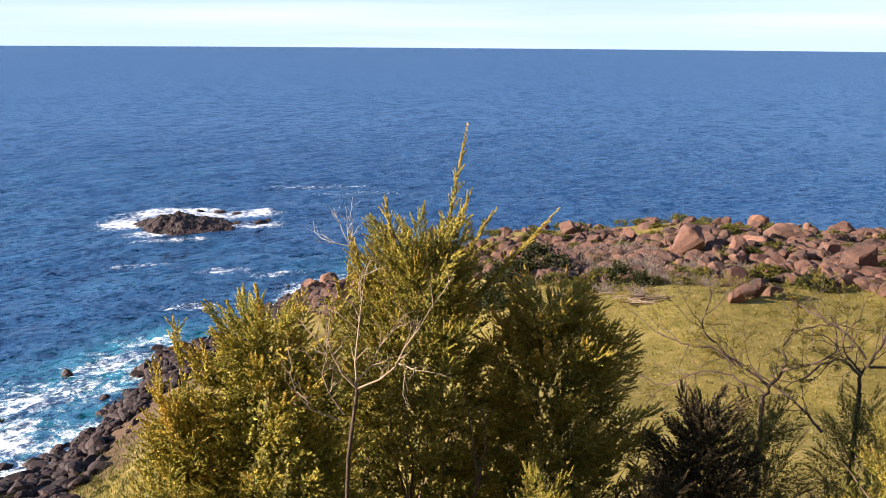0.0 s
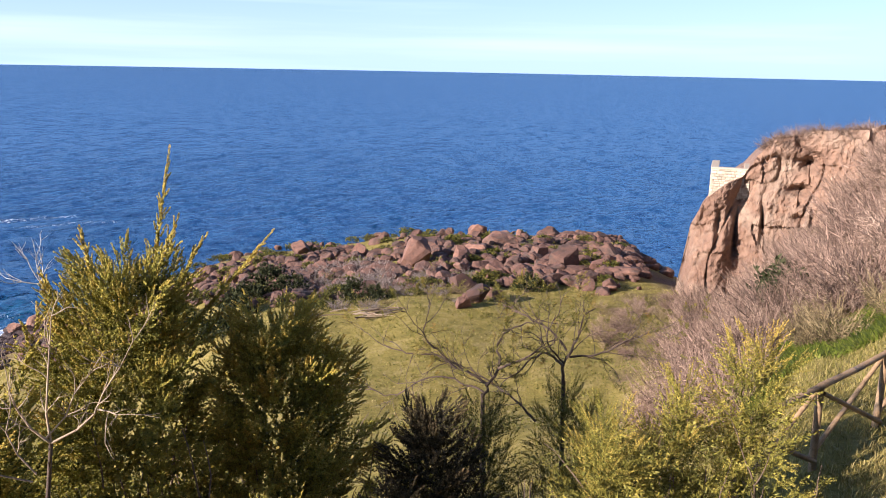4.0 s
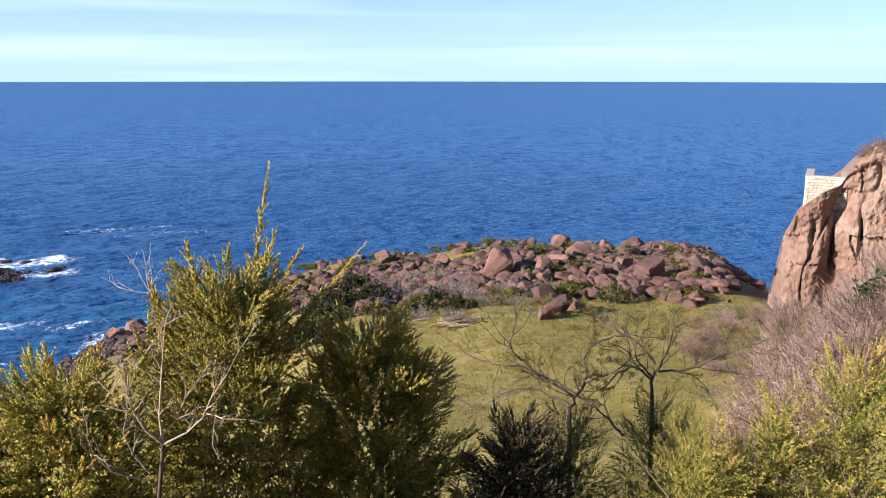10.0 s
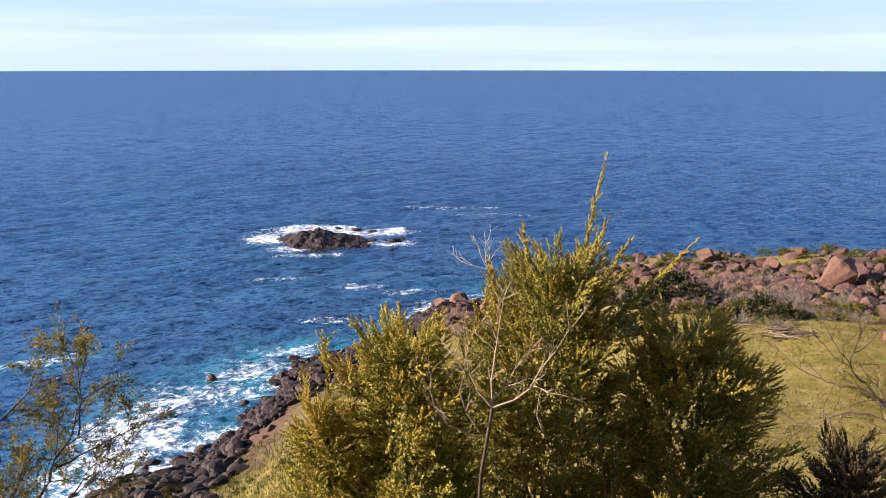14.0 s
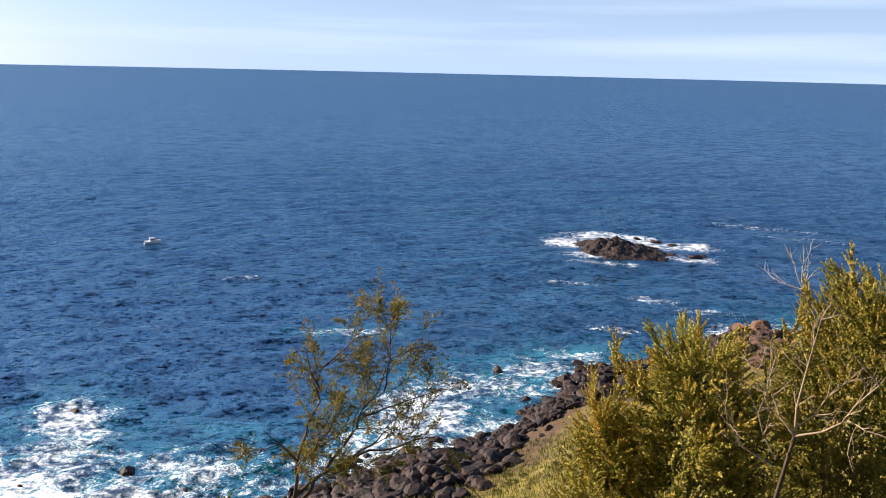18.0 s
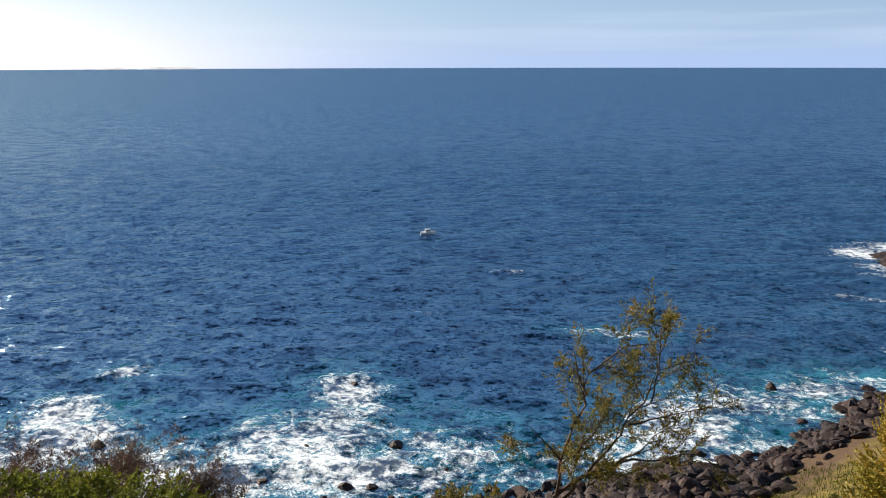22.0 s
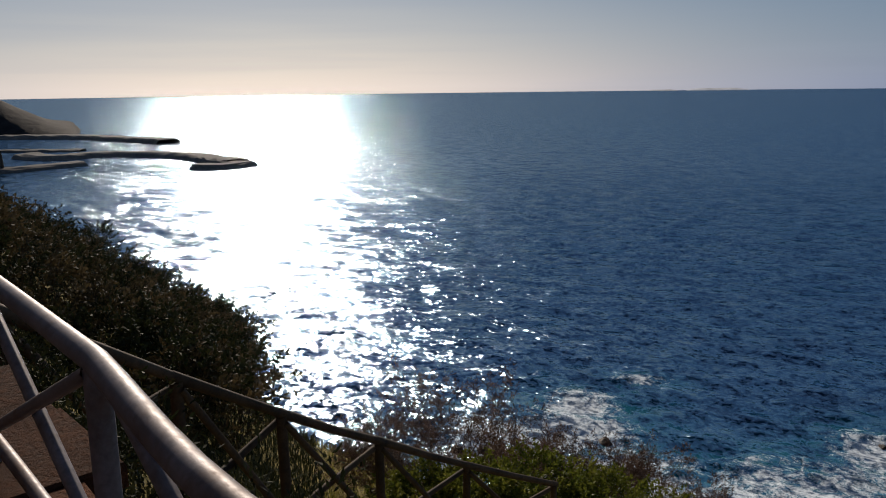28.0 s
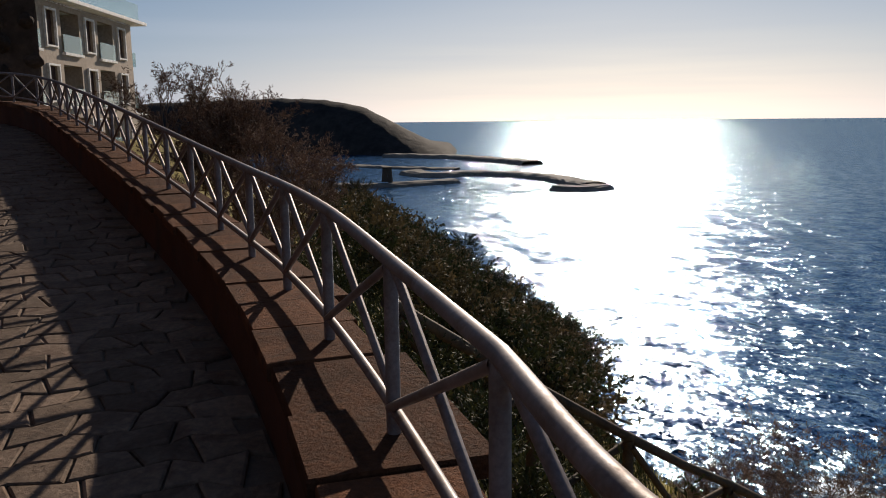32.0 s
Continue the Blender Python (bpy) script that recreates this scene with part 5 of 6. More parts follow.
def branching(rng, start, way, length, radius, levels, fork=3, spread=0.6, lift=0.25, shrink=0.68, wild=0.12):
    """Limbs: polylines with radii, and the ends (place, direction) for leaves."""
    paths, radii, ends = [], [], []
    todo = [(np.array(start, float), unit(np.array(way, float)), length, radius, levels)]
    while todo:
        p, d, ln, rd, lv = todo.pop()
        pts, cur, dd = [p], p, d
        steps = 5
        for _ in range(steps):
            dd = unit(dd + rng.normal(0, wild, 3) + np.array([0, 0, lift * 0.12]))
            cur = cur + dd * ln / steps
            pts.append(cur)
        paths.append(np.array(pts))
        radii.append(np.linspace(rd, rd * (0.62 if lv else 0.3), steps + 1))
        for i, q in enumerate(pts[2:]):
            ends.append((q, dd, lv, ln))
        if lv:
            for k in range(fork):
                at = pts[-1] if k == 0 else pts[rng.randint(2, steps + 1)]
                nd = unit(dd + rng.normal(0, spread, 3) + np.array([0, 0, lift]))
                todo.append((at, nd, ln * shrink * rng.uniform(0.75, 1.15), rd * 0.6, lv - 1))
    return paths, radii, ends


def bush_crown(rng, radius, height, count, length, twigs, leaves, leaf, width, low=0.1, tone=0.5, point=0.6, up=0.9):
    """Leafy sprays all over an uneven crown, the shade of its inside painted in as darker tone."""
    h = rng.uniform(low, 1, count) ** 0.85
    phi = rng.uniform(0, 2 * np.pi, count)
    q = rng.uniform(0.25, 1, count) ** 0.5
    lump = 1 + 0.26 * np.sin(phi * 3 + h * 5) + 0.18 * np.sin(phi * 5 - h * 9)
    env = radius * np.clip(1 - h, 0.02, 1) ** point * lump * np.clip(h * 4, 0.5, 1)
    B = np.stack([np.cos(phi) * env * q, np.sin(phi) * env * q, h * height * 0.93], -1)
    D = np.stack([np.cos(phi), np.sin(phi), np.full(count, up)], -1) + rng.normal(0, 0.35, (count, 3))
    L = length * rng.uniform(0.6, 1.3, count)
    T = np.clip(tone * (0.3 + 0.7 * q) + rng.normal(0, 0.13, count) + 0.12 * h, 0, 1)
    return sprays(B, D, L, twigs, leaves, leaf, width, T, rng)


def juniper_crown(rng, radius, height, count, length, twigs, thick, tips=(), tone=0.5, point=0.5, low=0.3):
    """Rising limbs, each ending in a plume of dense shoots, with dark hollows between the plumes."""
    h = (np.arange(count) + rng.uniform(0, 1, count)) / count
    h = low + (0.97 - low) * h ** 0.75
    phi = np.arange(count) * 2.4 + rng.normal(0, 0.35, count)
    env = radius * np.clip(1 - h, 0.03, 1) ** point * rng.uniform(0.55, 1.12, count)
    end = np.stack([np.cos(phi) * env, np.sin(phi) * env, h * height * 0.93], -1)
    base = np.stack([0.12 * np.cos(phi) * env, 0.12 * np.sin(phi) * env, end[:, 2] - env * rng.uniform(0.15, 0.9, count) - 0.18], -1)
    way_ = unit(end - base)
    per = 22
    along = (np.arange(per) + rng.uniform(0, 1, (count, per))) / per
    back_ = along * rng.uniform(0.34, 0.62, (count, 1)) * length / 0.24
    side = unit(np.cross(way_[:, None], rng.normal(size=(count, per, 3))))
    D = unit(way_[:, None] + side * (rng.uniform(0.3, 0.85, (count, per, 1)) * (0.25 + along[..., None])) + rng.normal(0, 0.14, (count, 1, 3)))
    B = end[:, None] - way_[:, None] * back_[..., None] + side * 0.02
    L = length * rng.uniform(0.7, 1.1, (count, per)) * (0.42 + 0.75 * along)
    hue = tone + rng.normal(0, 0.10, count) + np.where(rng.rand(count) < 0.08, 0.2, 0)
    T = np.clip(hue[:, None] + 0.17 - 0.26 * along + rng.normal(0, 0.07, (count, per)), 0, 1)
    parts = [spikes(B.reshape(-1, 3), D.reshape(-1, 3), L.reshape(-1), twigs, 0.17, thick, T.reshape(-1), rng, 0.8)]
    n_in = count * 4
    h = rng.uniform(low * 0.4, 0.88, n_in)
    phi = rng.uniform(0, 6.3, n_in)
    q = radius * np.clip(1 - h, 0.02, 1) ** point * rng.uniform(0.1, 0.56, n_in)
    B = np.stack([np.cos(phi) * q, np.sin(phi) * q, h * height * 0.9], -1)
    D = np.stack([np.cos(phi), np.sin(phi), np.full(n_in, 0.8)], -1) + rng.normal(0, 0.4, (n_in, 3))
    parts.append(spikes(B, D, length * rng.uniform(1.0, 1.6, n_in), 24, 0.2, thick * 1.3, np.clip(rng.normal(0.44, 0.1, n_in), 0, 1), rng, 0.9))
    for x, y, z, lx, ly, ln in tips:
        root, lead = np.array([x, y, z]), np.array([lx, ly, 1.0])
        full = ln * float(np.linalg.norm(lead))
        parts.append(spikes(root[None], lead[None], np.array([full]), int(130 * full), 0.06 / full, thick, np.array([0.72]), rng))
        n_side = int(26 * full)
        g = np.linspace(0.0, 0.85, n_side)
        B = root + lead * (ln * g)[:, None]
        D = unit(lead) + rng.normal(0, 0.4, (n_side, 3)) * np.array([1, 1, 0.25])
        parts.append(spikes(B, D, (0.08 + 0.26 * (1 - g) ** 1.4) * rng.uniform(0.6, 1.1, n_side), twigs, 0.2, thick, np.clip(tone + 0.35 * g, 0, 1), rng))
    return merge(parts)


def limbs(thing, paths, radii, mat, thick):
    """Main stems as parts of their own; the finer branches joined."""
    order = sorted(range(len(paths)), key=lambda k: -radii[k][0])
    main = [k for k in order if radii[k][0] > thick * 0.8][:8]
    for k in main:
        v, f = tubes([paths[k]], [radii[k]], 7)
        mesh_object("stem", v, f, mat, thing, smooth=True)
    rest = [k for k in order if k not in main]
    if rest:
        v, f = tubes([paths[k] for k in rest], [radii[k] for k in rest], 5)
        mesh_object("brushwood", v, f, mat, thing, smooth=True)["kind"] = "stuff"


def bush(name, x, y, radius, height, mat, label, category="shrub", seed=1, count=420, length=0.42, twigs=8, leaves=7, leaf=0.055, width=0.008, tips=(), tone=0.5, sink=0.1, stems=7, point=0.6, up=0.9, low=0.1, group="", fans=0):
    """A leafy shrub: forked stems and a crown."""
    srng = np.random.RandomState(seed)
    z = float(ground_height(x, y)) - sink
    thing = empty(name, Matrix.Translation((x, y, z)), label, category, group)
    paths, radii = [], []
    for k in range(stems):
        a = srng.uniform(0, 6.3)
        p, r_, _ = branching(srng, (srng.normal(0, 0.08), srng.normal(0, 0.08), 0), (math.cos(a) * 0.22, math.sin(a) * 0.22, 1), height * 0.36, 0.006 + 0.004 * height, 2, 2, 0.3, 0.35, 0.6)
        paths += p
        radii += r_
    limbs(thing, paths, radii, M_BARK, 0.006 + 0.004 * height)
    if fans:
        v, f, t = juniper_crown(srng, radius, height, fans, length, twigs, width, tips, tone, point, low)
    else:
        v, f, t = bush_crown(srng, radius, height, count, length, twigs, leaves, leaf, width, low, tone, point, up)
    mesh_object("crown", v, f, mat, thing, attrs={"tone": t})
    return thing


def open_tree(name, x, y, height, mat, label, seed, levels=3, lean=(0, 0), spray=0.28, density=1.0, twigs=5, leaves=7, leaf=0.05, width=0.006, stems=4, trunk=0.05, category="tree", tone=0.5, spread=0.6, bark=None, shrink=0.68, fork=3, first=0.42, wild=0.12, lift=0.3, slant=0.4, bole=0.0):
    """A thin-limbed tree or tall shrub whose branches show between its sprays."""
    srng = np.random.RandomState(seed)
    z = float(ground_height(x, y)) - 0.15
    thing = empty(name, Matrix.Translation((x, y, z)), label, category)
    paths, radii, ends = [], [], []
    if bole:
        paths.append(np.array([(0, 0, 0), (0.02, 0.03, bole * 0.3), (-0.03, 0.02, bole * 0.65), (0, 0, bole * 1.02)]))
        radii.append(np.linspace(trunk * 1.8, trunk * 1.2, 4))
    for k in range(stems):
        a = k * 6.283 / stems + srng.uniform(-0.4, 0.4) if bole else srng.uniform(0, 6.3)
        p, r_, e = branching(srng, (srng.normal(0, 0.02), srng.normal(0, 0.02), bole) if bole else (srng.normal(0, 0.1), srng.normal(0, 0.1), 0), (lean[0] + slant * math.cos(a), lean[1] + slant * math.sin(a), 1), height * first, trunk, levels, fork, spread, lift, shrink, wild)
        paths += p
        radii += r_
        ends += e
    limbs(thing, paths, radii, bark or M_BARK, trunk)
    ends = [e for e in ends if e[2] <= 1]
    pick = srng.rand(len(ends)) < density * np.where(np.array([e[2] for e in ends]) == 0, 0.8, 0.25)
    ends = [e for e, k in zip(ends, pick) if k]
    if ends:
        B = np.array([e[0] for e in ends])
        D = np.array([e[1] for e in ends]) + srng.normal(0, 0.4, (len(ends), 3))
        v, f, t = sprays(B, D, spray * srng.uniform(0.6, 1.3, len(B)), twigs, leaves, leaf, width, np.clip(tone + srng.normal(0, 0.2, len(B)), 0, 1), srng, 0.6, 0.25)
        mesh_object("crown", v, f, mat, thing, attrs={"tone": t})
    return thing


JUNIPER = "bushy wind-shaped juniper with yellow-green and orange-tipped sprays on the slope"
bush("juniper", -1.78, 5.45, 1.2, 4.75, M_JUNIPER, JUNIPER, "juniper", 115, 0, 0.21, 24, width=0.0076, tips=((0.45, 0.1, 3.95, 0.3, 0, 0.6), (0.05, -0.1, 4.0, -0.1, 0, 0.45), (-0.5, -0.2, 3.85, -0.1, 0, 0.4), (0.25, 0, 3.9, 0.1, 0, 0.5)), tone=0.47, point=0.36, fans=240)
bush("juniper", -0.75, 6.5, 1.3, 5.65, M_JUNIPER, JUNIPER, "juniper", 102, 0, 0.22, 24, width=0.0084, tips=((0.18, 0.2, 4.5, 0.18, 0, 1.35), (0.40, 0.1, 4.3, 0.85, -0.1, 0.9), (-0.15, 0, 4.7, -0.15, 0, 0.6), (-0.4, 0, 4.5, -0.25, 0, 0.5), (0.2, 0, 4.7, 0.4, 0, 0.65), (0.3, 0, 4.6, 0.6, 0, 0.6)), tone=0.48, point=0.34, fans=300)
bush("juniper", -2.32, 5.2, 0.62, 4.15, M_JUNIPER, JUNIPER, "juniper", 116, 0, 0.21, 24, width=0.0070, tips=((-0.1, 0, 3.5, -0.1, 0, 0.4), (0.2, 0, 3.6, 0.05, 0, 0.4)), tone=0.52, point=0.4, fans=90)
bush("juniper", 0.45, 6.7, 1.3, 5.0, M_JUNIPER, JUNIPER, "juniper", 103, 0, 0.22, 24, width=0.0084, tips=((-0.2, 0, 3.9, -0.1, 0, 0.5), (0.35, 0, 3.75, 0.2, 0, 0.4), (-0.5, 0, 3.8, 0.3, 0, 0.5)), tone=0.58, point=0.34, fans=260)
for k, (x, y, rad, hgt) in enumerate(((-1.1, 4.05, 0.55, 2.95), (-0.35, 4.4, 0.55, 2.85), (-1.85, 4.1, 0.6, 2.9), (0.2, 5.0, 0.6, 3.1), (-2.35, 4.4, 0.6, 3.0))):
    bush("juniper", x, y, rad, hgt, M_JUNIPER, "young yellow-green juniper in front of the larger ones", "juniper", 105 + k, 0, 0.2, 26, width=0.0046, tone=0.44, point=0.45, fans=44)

# bleached dead limbs standing in front of the middle juniper
drng = np.random.RandomState(44)
DEAD_FORK = Vector((-1.0, 4.4, 38.06))
dead = empty("dead_shrub", Matrix.Translation((DEAD_FORK.x, DEAD_FORK.y, float(ground_height(DEAD_FORK.x, DEAD_FORK.y)) - 0.1)), "bleached leafless dead shrub with pale bare forks", "dead shrub")
fork_z = DEAD_FORK.z - dead.matrix_basis.translation.z
paths, radii = [np.array([(-0.22, 0.6, 0), (-0.17, 0.45, fork_z * 0.5), (-0.08, 0.15, fork_z * 0.85), (0, 0, fork_z)])], [np.array([0.016, 0.014, 0.012, 0.010])]
DEAD_LIMBS = (  # points over the fork, (right, up)
    ((0, 0), (-0.01, 0.16), (0.01, 0.34), (0.03, 0.50), (0.05, 0.66)),
    ((0, 0), (0.13, 0.07), (0.22, 0.16), (0.27, 0.28), (0.36, 0.42), (0.43, 0.56)),
    ((0, 0), (-0.08, 0.10), (-0.13, 0.22), (-0.15, 0.33), (-0.13, 0.46)),
    ((-0.03, 0.02), (0.08, 0.14), (0.13, 0.26), (0.21, 0.36)),
    ((-0.08, -0.16), (-0.16, -0.04), (-0.20, 0.08), (-0.17, 0.20), (-0.24, 0.30)),
    ((0.22, 0.16), (0.29, 0.17), (0.33, 0.18)),
    ((-0.10, -0.20), (-0.26, -0.12), (-0.34, 0.0), (-0.36, 0.12)),
)
for limb in DEAD_LIMBS:
    pts = np.array([(a_, -0.10 * k + 0.02 * math.sin(k * 3 + a_ * 9), fork_z + b_) for k, (a_, b_) in enumerate(limb)])
    pts[:, 1] = np.linspace(0, drng.uniform(-0.2, 0.1), len(pts))
    paths.append(pts)
    radii.append(np.linspace(0.0072 if limb[0] == (0, 0) else 0.005, 0.0022, len(pts)))
    for q, nxt in zip(pts[1:], list(pts[2:]) + [pts[-1] * 2 - pts[-2]]):
        for _ in range(2):
            d_ = unit(nxt - q) + drng.normal(0, 0.55, 3) * np.array([1, 0.6, 0.7])
            p, r_, _ = branching(drng, q, d_, drng.uniform(0.08, 0.17), 0.0028, 1, 3, 0.5, 0.15, 0.65, 0.12)
            paths, radii = paths + p, radii + r_
v, f = tubes(paths[:1], radii[:1], 8)
mesh_object("trunk", v, f, M_DARKBARK, dead, "brown bark on the lower trunk", True)
limbs(dead, paths[1:], radii[1:], M_DEADWOOD, 0.0045)
snag = empty("dead_branch", Matrix.Translation((-1.28, 6.6, 36.0)), "bare grey dead branch sticking out of the juniper", "dead branch")
v, f = tubes([[(0.1, 0.2, float(ground_height(-1.28, 6.6)) - 36.1), (0.08, 0.2, 1.3), (0, 0, 2.36)]], [[0.02, 0.014, 0.007]], 7)
mesh_object("trunk", v, f, M_DARKBARK, snag, "dark bark on the lower stem", True)
paths, radii = [], []
for d_, ln in (((-0.1, -0.2, 1), 0.22), ((-1.0, -0.2, 0.3), 0.22), ((-0.5, -0.1, 0.8), 0.2), ((0.2, -0.1, 1), 0.18)):
    p, r_, _ = branching(drng, (0, 0, 2.34), d_, ln, 0.005, 2, 3, 0.45, 0.2, 0.65, 0.12)
    paths, radii = paths + p, radii + r_
limbs(snag, paths, radii, M_GREYSTICK, 0.0045)

# slope shrubs between the junipers and the right-hand fence
dark_low = bush("evergreen_shrub", 1.65, 6.2, 0.95, 3.85, M_EVERGREEN, "low dark green evergreen shrub on the slope", "shrub", 111, 0, 0.22, 24, width=0.0080, tone=0.5, point=0.42, fans=100)
bush("evergreen_shrub", 1.15, 5.6, 0.65, 3.1, M_EVERGREEN, "low dark green evergreen shrub on the slope", "shrub", 112, 0, 0.22, 24, width=0.0080, tone=0.5, point=0.42, fans=36)
for k, (x, y, rad, hgt, tone) in enumerate(((2.4, 4.6, 0.8, 3.5, 0.5), (3.0, 4.65, 0.85, 3.7, 0.52), (3.5, 4.5, 0.8, 3.5, 0.5), (3.2, 6.1, 1.0, 3.5, 0.45), (4.1, 6.4, 0.9, 3.0, 0.48), (1.6, 4.6, 0.7, 2.2, 0.45), (3.5, 7.2, 1.05, 3.95, 0.42), (2.6, 7.2, 1.0, 3.95, 0.42), (4.5, 7.1, 0.9, 3.2, 0.45), (1.9, 7.3, 0.7, 3.4, 0.4))):
    bush("broom_shrub", x, y, rad, hgt, M_BROOM, "yellow-green feathery broom shrub on the slope", "shrub", 120 + k, 0, 0.29, 24, width=0.0050, tone=tone - 0.04, point=0.45, group="broom shrubs", fans=44)


def crooked_tree(name, root, az, plan, label, seed, radius, bark, leafy, tone, spray, leaf, width, twig, sub=2):
    """A tamarisk by its main limbs: a plan of (right, up) points in metres over the root, square to the direction az; side twigs and sprays grow from them."""
    trng = np.random.RandomState(seed)
    gz_ = float(ground_height(root[0], root[1])) - 0.15
    thing = empty(name, Matrix.Translation((root[0], root[1], gz_)), label, "tree")
    rise = root[2] - gz_
    right = np.array([math.cos(radians(az)), math.sin(radians(az)), 0])
    deep_ = np.array([-math.sin(radians(az)), math.cos(radians(az)), 0])
    paths, radii, ends = [np.array([(0, 0, 0), 0.05 * right + [0, 0, rise * 0.5], (0, 0, rise)])], [np.array([1.8, 1.5, 1.3]) * radius], []
    for thick_, line in plan:
        swing = trng.uniform(-0.5, 0.5)
        span = np.linspace(0, 1, len(line))
        coarse = np.array([right * a_ + deep_ * (swing * g * abs(line[-1][0] - line[0][0]) + trng.normal(0, 0.02)) + np.array([0, 0, rise + b_]) for (a_, b_), g in zip(line, span)])
        pts = smooth_path(coarse, 0.07) if len(line) > 2 else coarse
        pts = pts + trng.normal(0, 0.008, pts.shape)
        paths.append(pts)
        radii.append(np.linspace(radius * thick_, radius * thick_ * 0.3, len(pts)))
        for k in range(2, len(pts)):
            go = unit(pts[k] - pts[k - 1])
            if trng.rand() < 0.62:
                p, r_, e = branching(trng, pts[k], go + trng.normal(0, 0.55, 3), twig * trng.uniform(0.5, 1.2), radius * 0.3, sub - 1, 2, 0.5, 0.15, 0.7, 0.16)
                paths, radii, ends = paths + p, radii + r_, ends + e
    limbs(thing, paths, radii, bark, radius)
    ends = [e for e in ends if trng.rand() < leafy]
    B = np.array([e[0] for e in ends])
    D = np.array([e[1] for e in ends]) + trng.normal(0, 0.4, (len(ends), 3))
    v, f, t = sprays(B, D, spray * trng.uniform(0.5, 1.3, len(B)), 9, 6, leaf, width, np.clip(tone + trng.normal(0, 0.16, len(B)), 0, 1), trng, 0.5, 0.3)
    mesh_object("crown", v, f, M_TAMARISK, thing, attrs={"tone": t})
    return thing


BARE_LABEL = "half-bare tamarisk with crooked dark limbs and thin olive sprays"
crooked_tree("tamarisk", (2.8, 7.85, 36.45), -19, (
    (1.0, ((0, 0), (0.05, 0.1), (-0.3, 0.3), (-0.55, 0.4), (-0.85, 0.42), (-1.15, 0.5))),
    (0.8, ((-0.3, 0.3), (-0.5, 0.5), (-0.65, 0.7), (-0.6, 1.05))),
    (1.0, ((0.05, 0.1), (0.18, 0.3), (0.17, 0.55), (0.35, 0.7), (0.7, 0.77))),
    (0.9, ((0.18, 0.3), (0.4, 0.42), (0.62, 0.6), (0.5, 0.76))),
    (0.7, ((0, 0.02), (-0.4, 0.16), (-0.7, 0.1), (-1.05, -0.1), (-1.5, 0.15))),
    (0.9, ((0.6, -0.3), (0.4, -0.14), (0.2, -0.04), (-0.15, 0.18)))), BARE_LABEL, 131, 0.018, M_DARKBARK, 0.11, 0.45, 0.16, 0.03, 0.0034, 0.34, 3)
crooked_tree("tamarisk", (3.6, 7.5, 36.65), -25, (
    (1.1, ((0, 0), (0, 0.2), (0.14, 0.5), (0.18, 0.7), (0.35, 0.85))),
    (0.9, ((0, 0.2), (-0.25, 0.32), (-0.5, 0.1), (-0.7, 0.0))),
    (0.8, ((0.02, 0.35), (-0.14, 0.52), (-0.45, 0.66), (-0.75, 0.76))),
    (0.8, ((0.05, 0.28), (0.4, 0.32), (0.75, 0.48), (1.15, 0.65))),
    (0.7, ((0, 0.2), (-0.2, 0.45), (-0.1, 0.8)))), BARE_LABEL, 132, 0.018, M_DARKBARK, 0.13, 0.45, 0.16, 0.03, 0.0034, 0.34, 3)
crooked_tree("tamarisk", (-3.62, 3.3, 37.3), 42, (
    (1.0, ((0, 0), (0.03, 0.35), (0.15, 0.63), (0.17, 0.78), (0.25, 0.9), (0.44, 1.06))),
    (0.6, ((0.17, 0.78), (0.1, 0.96), (0.07, 1.1))),
    (1.1, ((0, 0.08), (0.13, 0.2), (0.37, 0.33), (0.58, 0.36), (0.88, 0.44))),
    (1.0, ((0.06, 0.07), (0.22, 0.28), (0.37, 0.45), (0.43, 0.63), (0.55, 0.75), (0.63, 0.97))),
    (0.5, ((0.55, 0.75), (0.58, 1.02), (0.58, 1.25))),
    (0.6, ((0.03, 0.35), (-0.1, 0.47), (-0.2, 0.54))),
    (0.6, ((0.43, 0.6), (0.65, 0.71), (0.8, 0.8))),
    (0.7, ((0.37, 0.33), (0.55, 0.5), (0.65, 0.6))),
    (0.6, ((0.03, 0.3), (0.2, 0.5), (0.3, 0.7)))), "open tamarisk with thin leaning limbs and ochre-green sprays", 137, 0.012, M_DARKBARK, 0.8, 0.42, 0.15, 0.022, 0.0030, 0.19)
open_tree("tamarisk", -3.95, 2.82, 0.7, M_TAMARISK, "small tamarisk with ochre-green sprays below the railing", 134, 3, (0, 0.0), 0.14, 0.4, 7, 7, 0.028, 0.0034, tone=0.4, trunk=0.012, stems=4, spread=0.36, slant=0.42, first=0.48, shrink=0.6, bole=1.8)

# green bank and twiggy shrubs by the lower fence
for k, (az, r, rad, hgt) in enumerate(((77, 12.4, 1.5, 1.5), (82, 12.8, 1.5, 1.7), (86.5, 12.0, 1.3, 1.3), (73, 12.6, 1.3, 1.1), (90.5, 12.2, 1.2, 0.9))):
    p = polar(az, r)
    bush("green_shrub", p.x, p.y, rad, hgt, M_GREEN, "low yellow-green leafy shrub beside the fence", "shrub", 140 + k, 330, 0.33, 8, 7, 0.06, 0.013, tone=0.6, point=0.4, group="fence shrubs")
for k, (az, r, h_) in enumerate(((88, 14.2, 2.5), (84.5, 14.8, 2.0), (78, 14.5, 2.0), (74.5, 14.2, 1.9), (71.0, 13.8, 1.6), (81, 15.0, 2.1), (92.5, 14.2, 1.7))):
    p = polar(az, r)
    open_tree("bare_shrub", p.x, p.y, h_ * 1.3, M_DRY, "leafless twiggy brown shrub above the surf", 150 + k, 3, (0, 0), 0.26, 1.0, 6, 4, 0.06, 0.006, stems=8, trunk=0.018, category="shrub", tone=0.35)
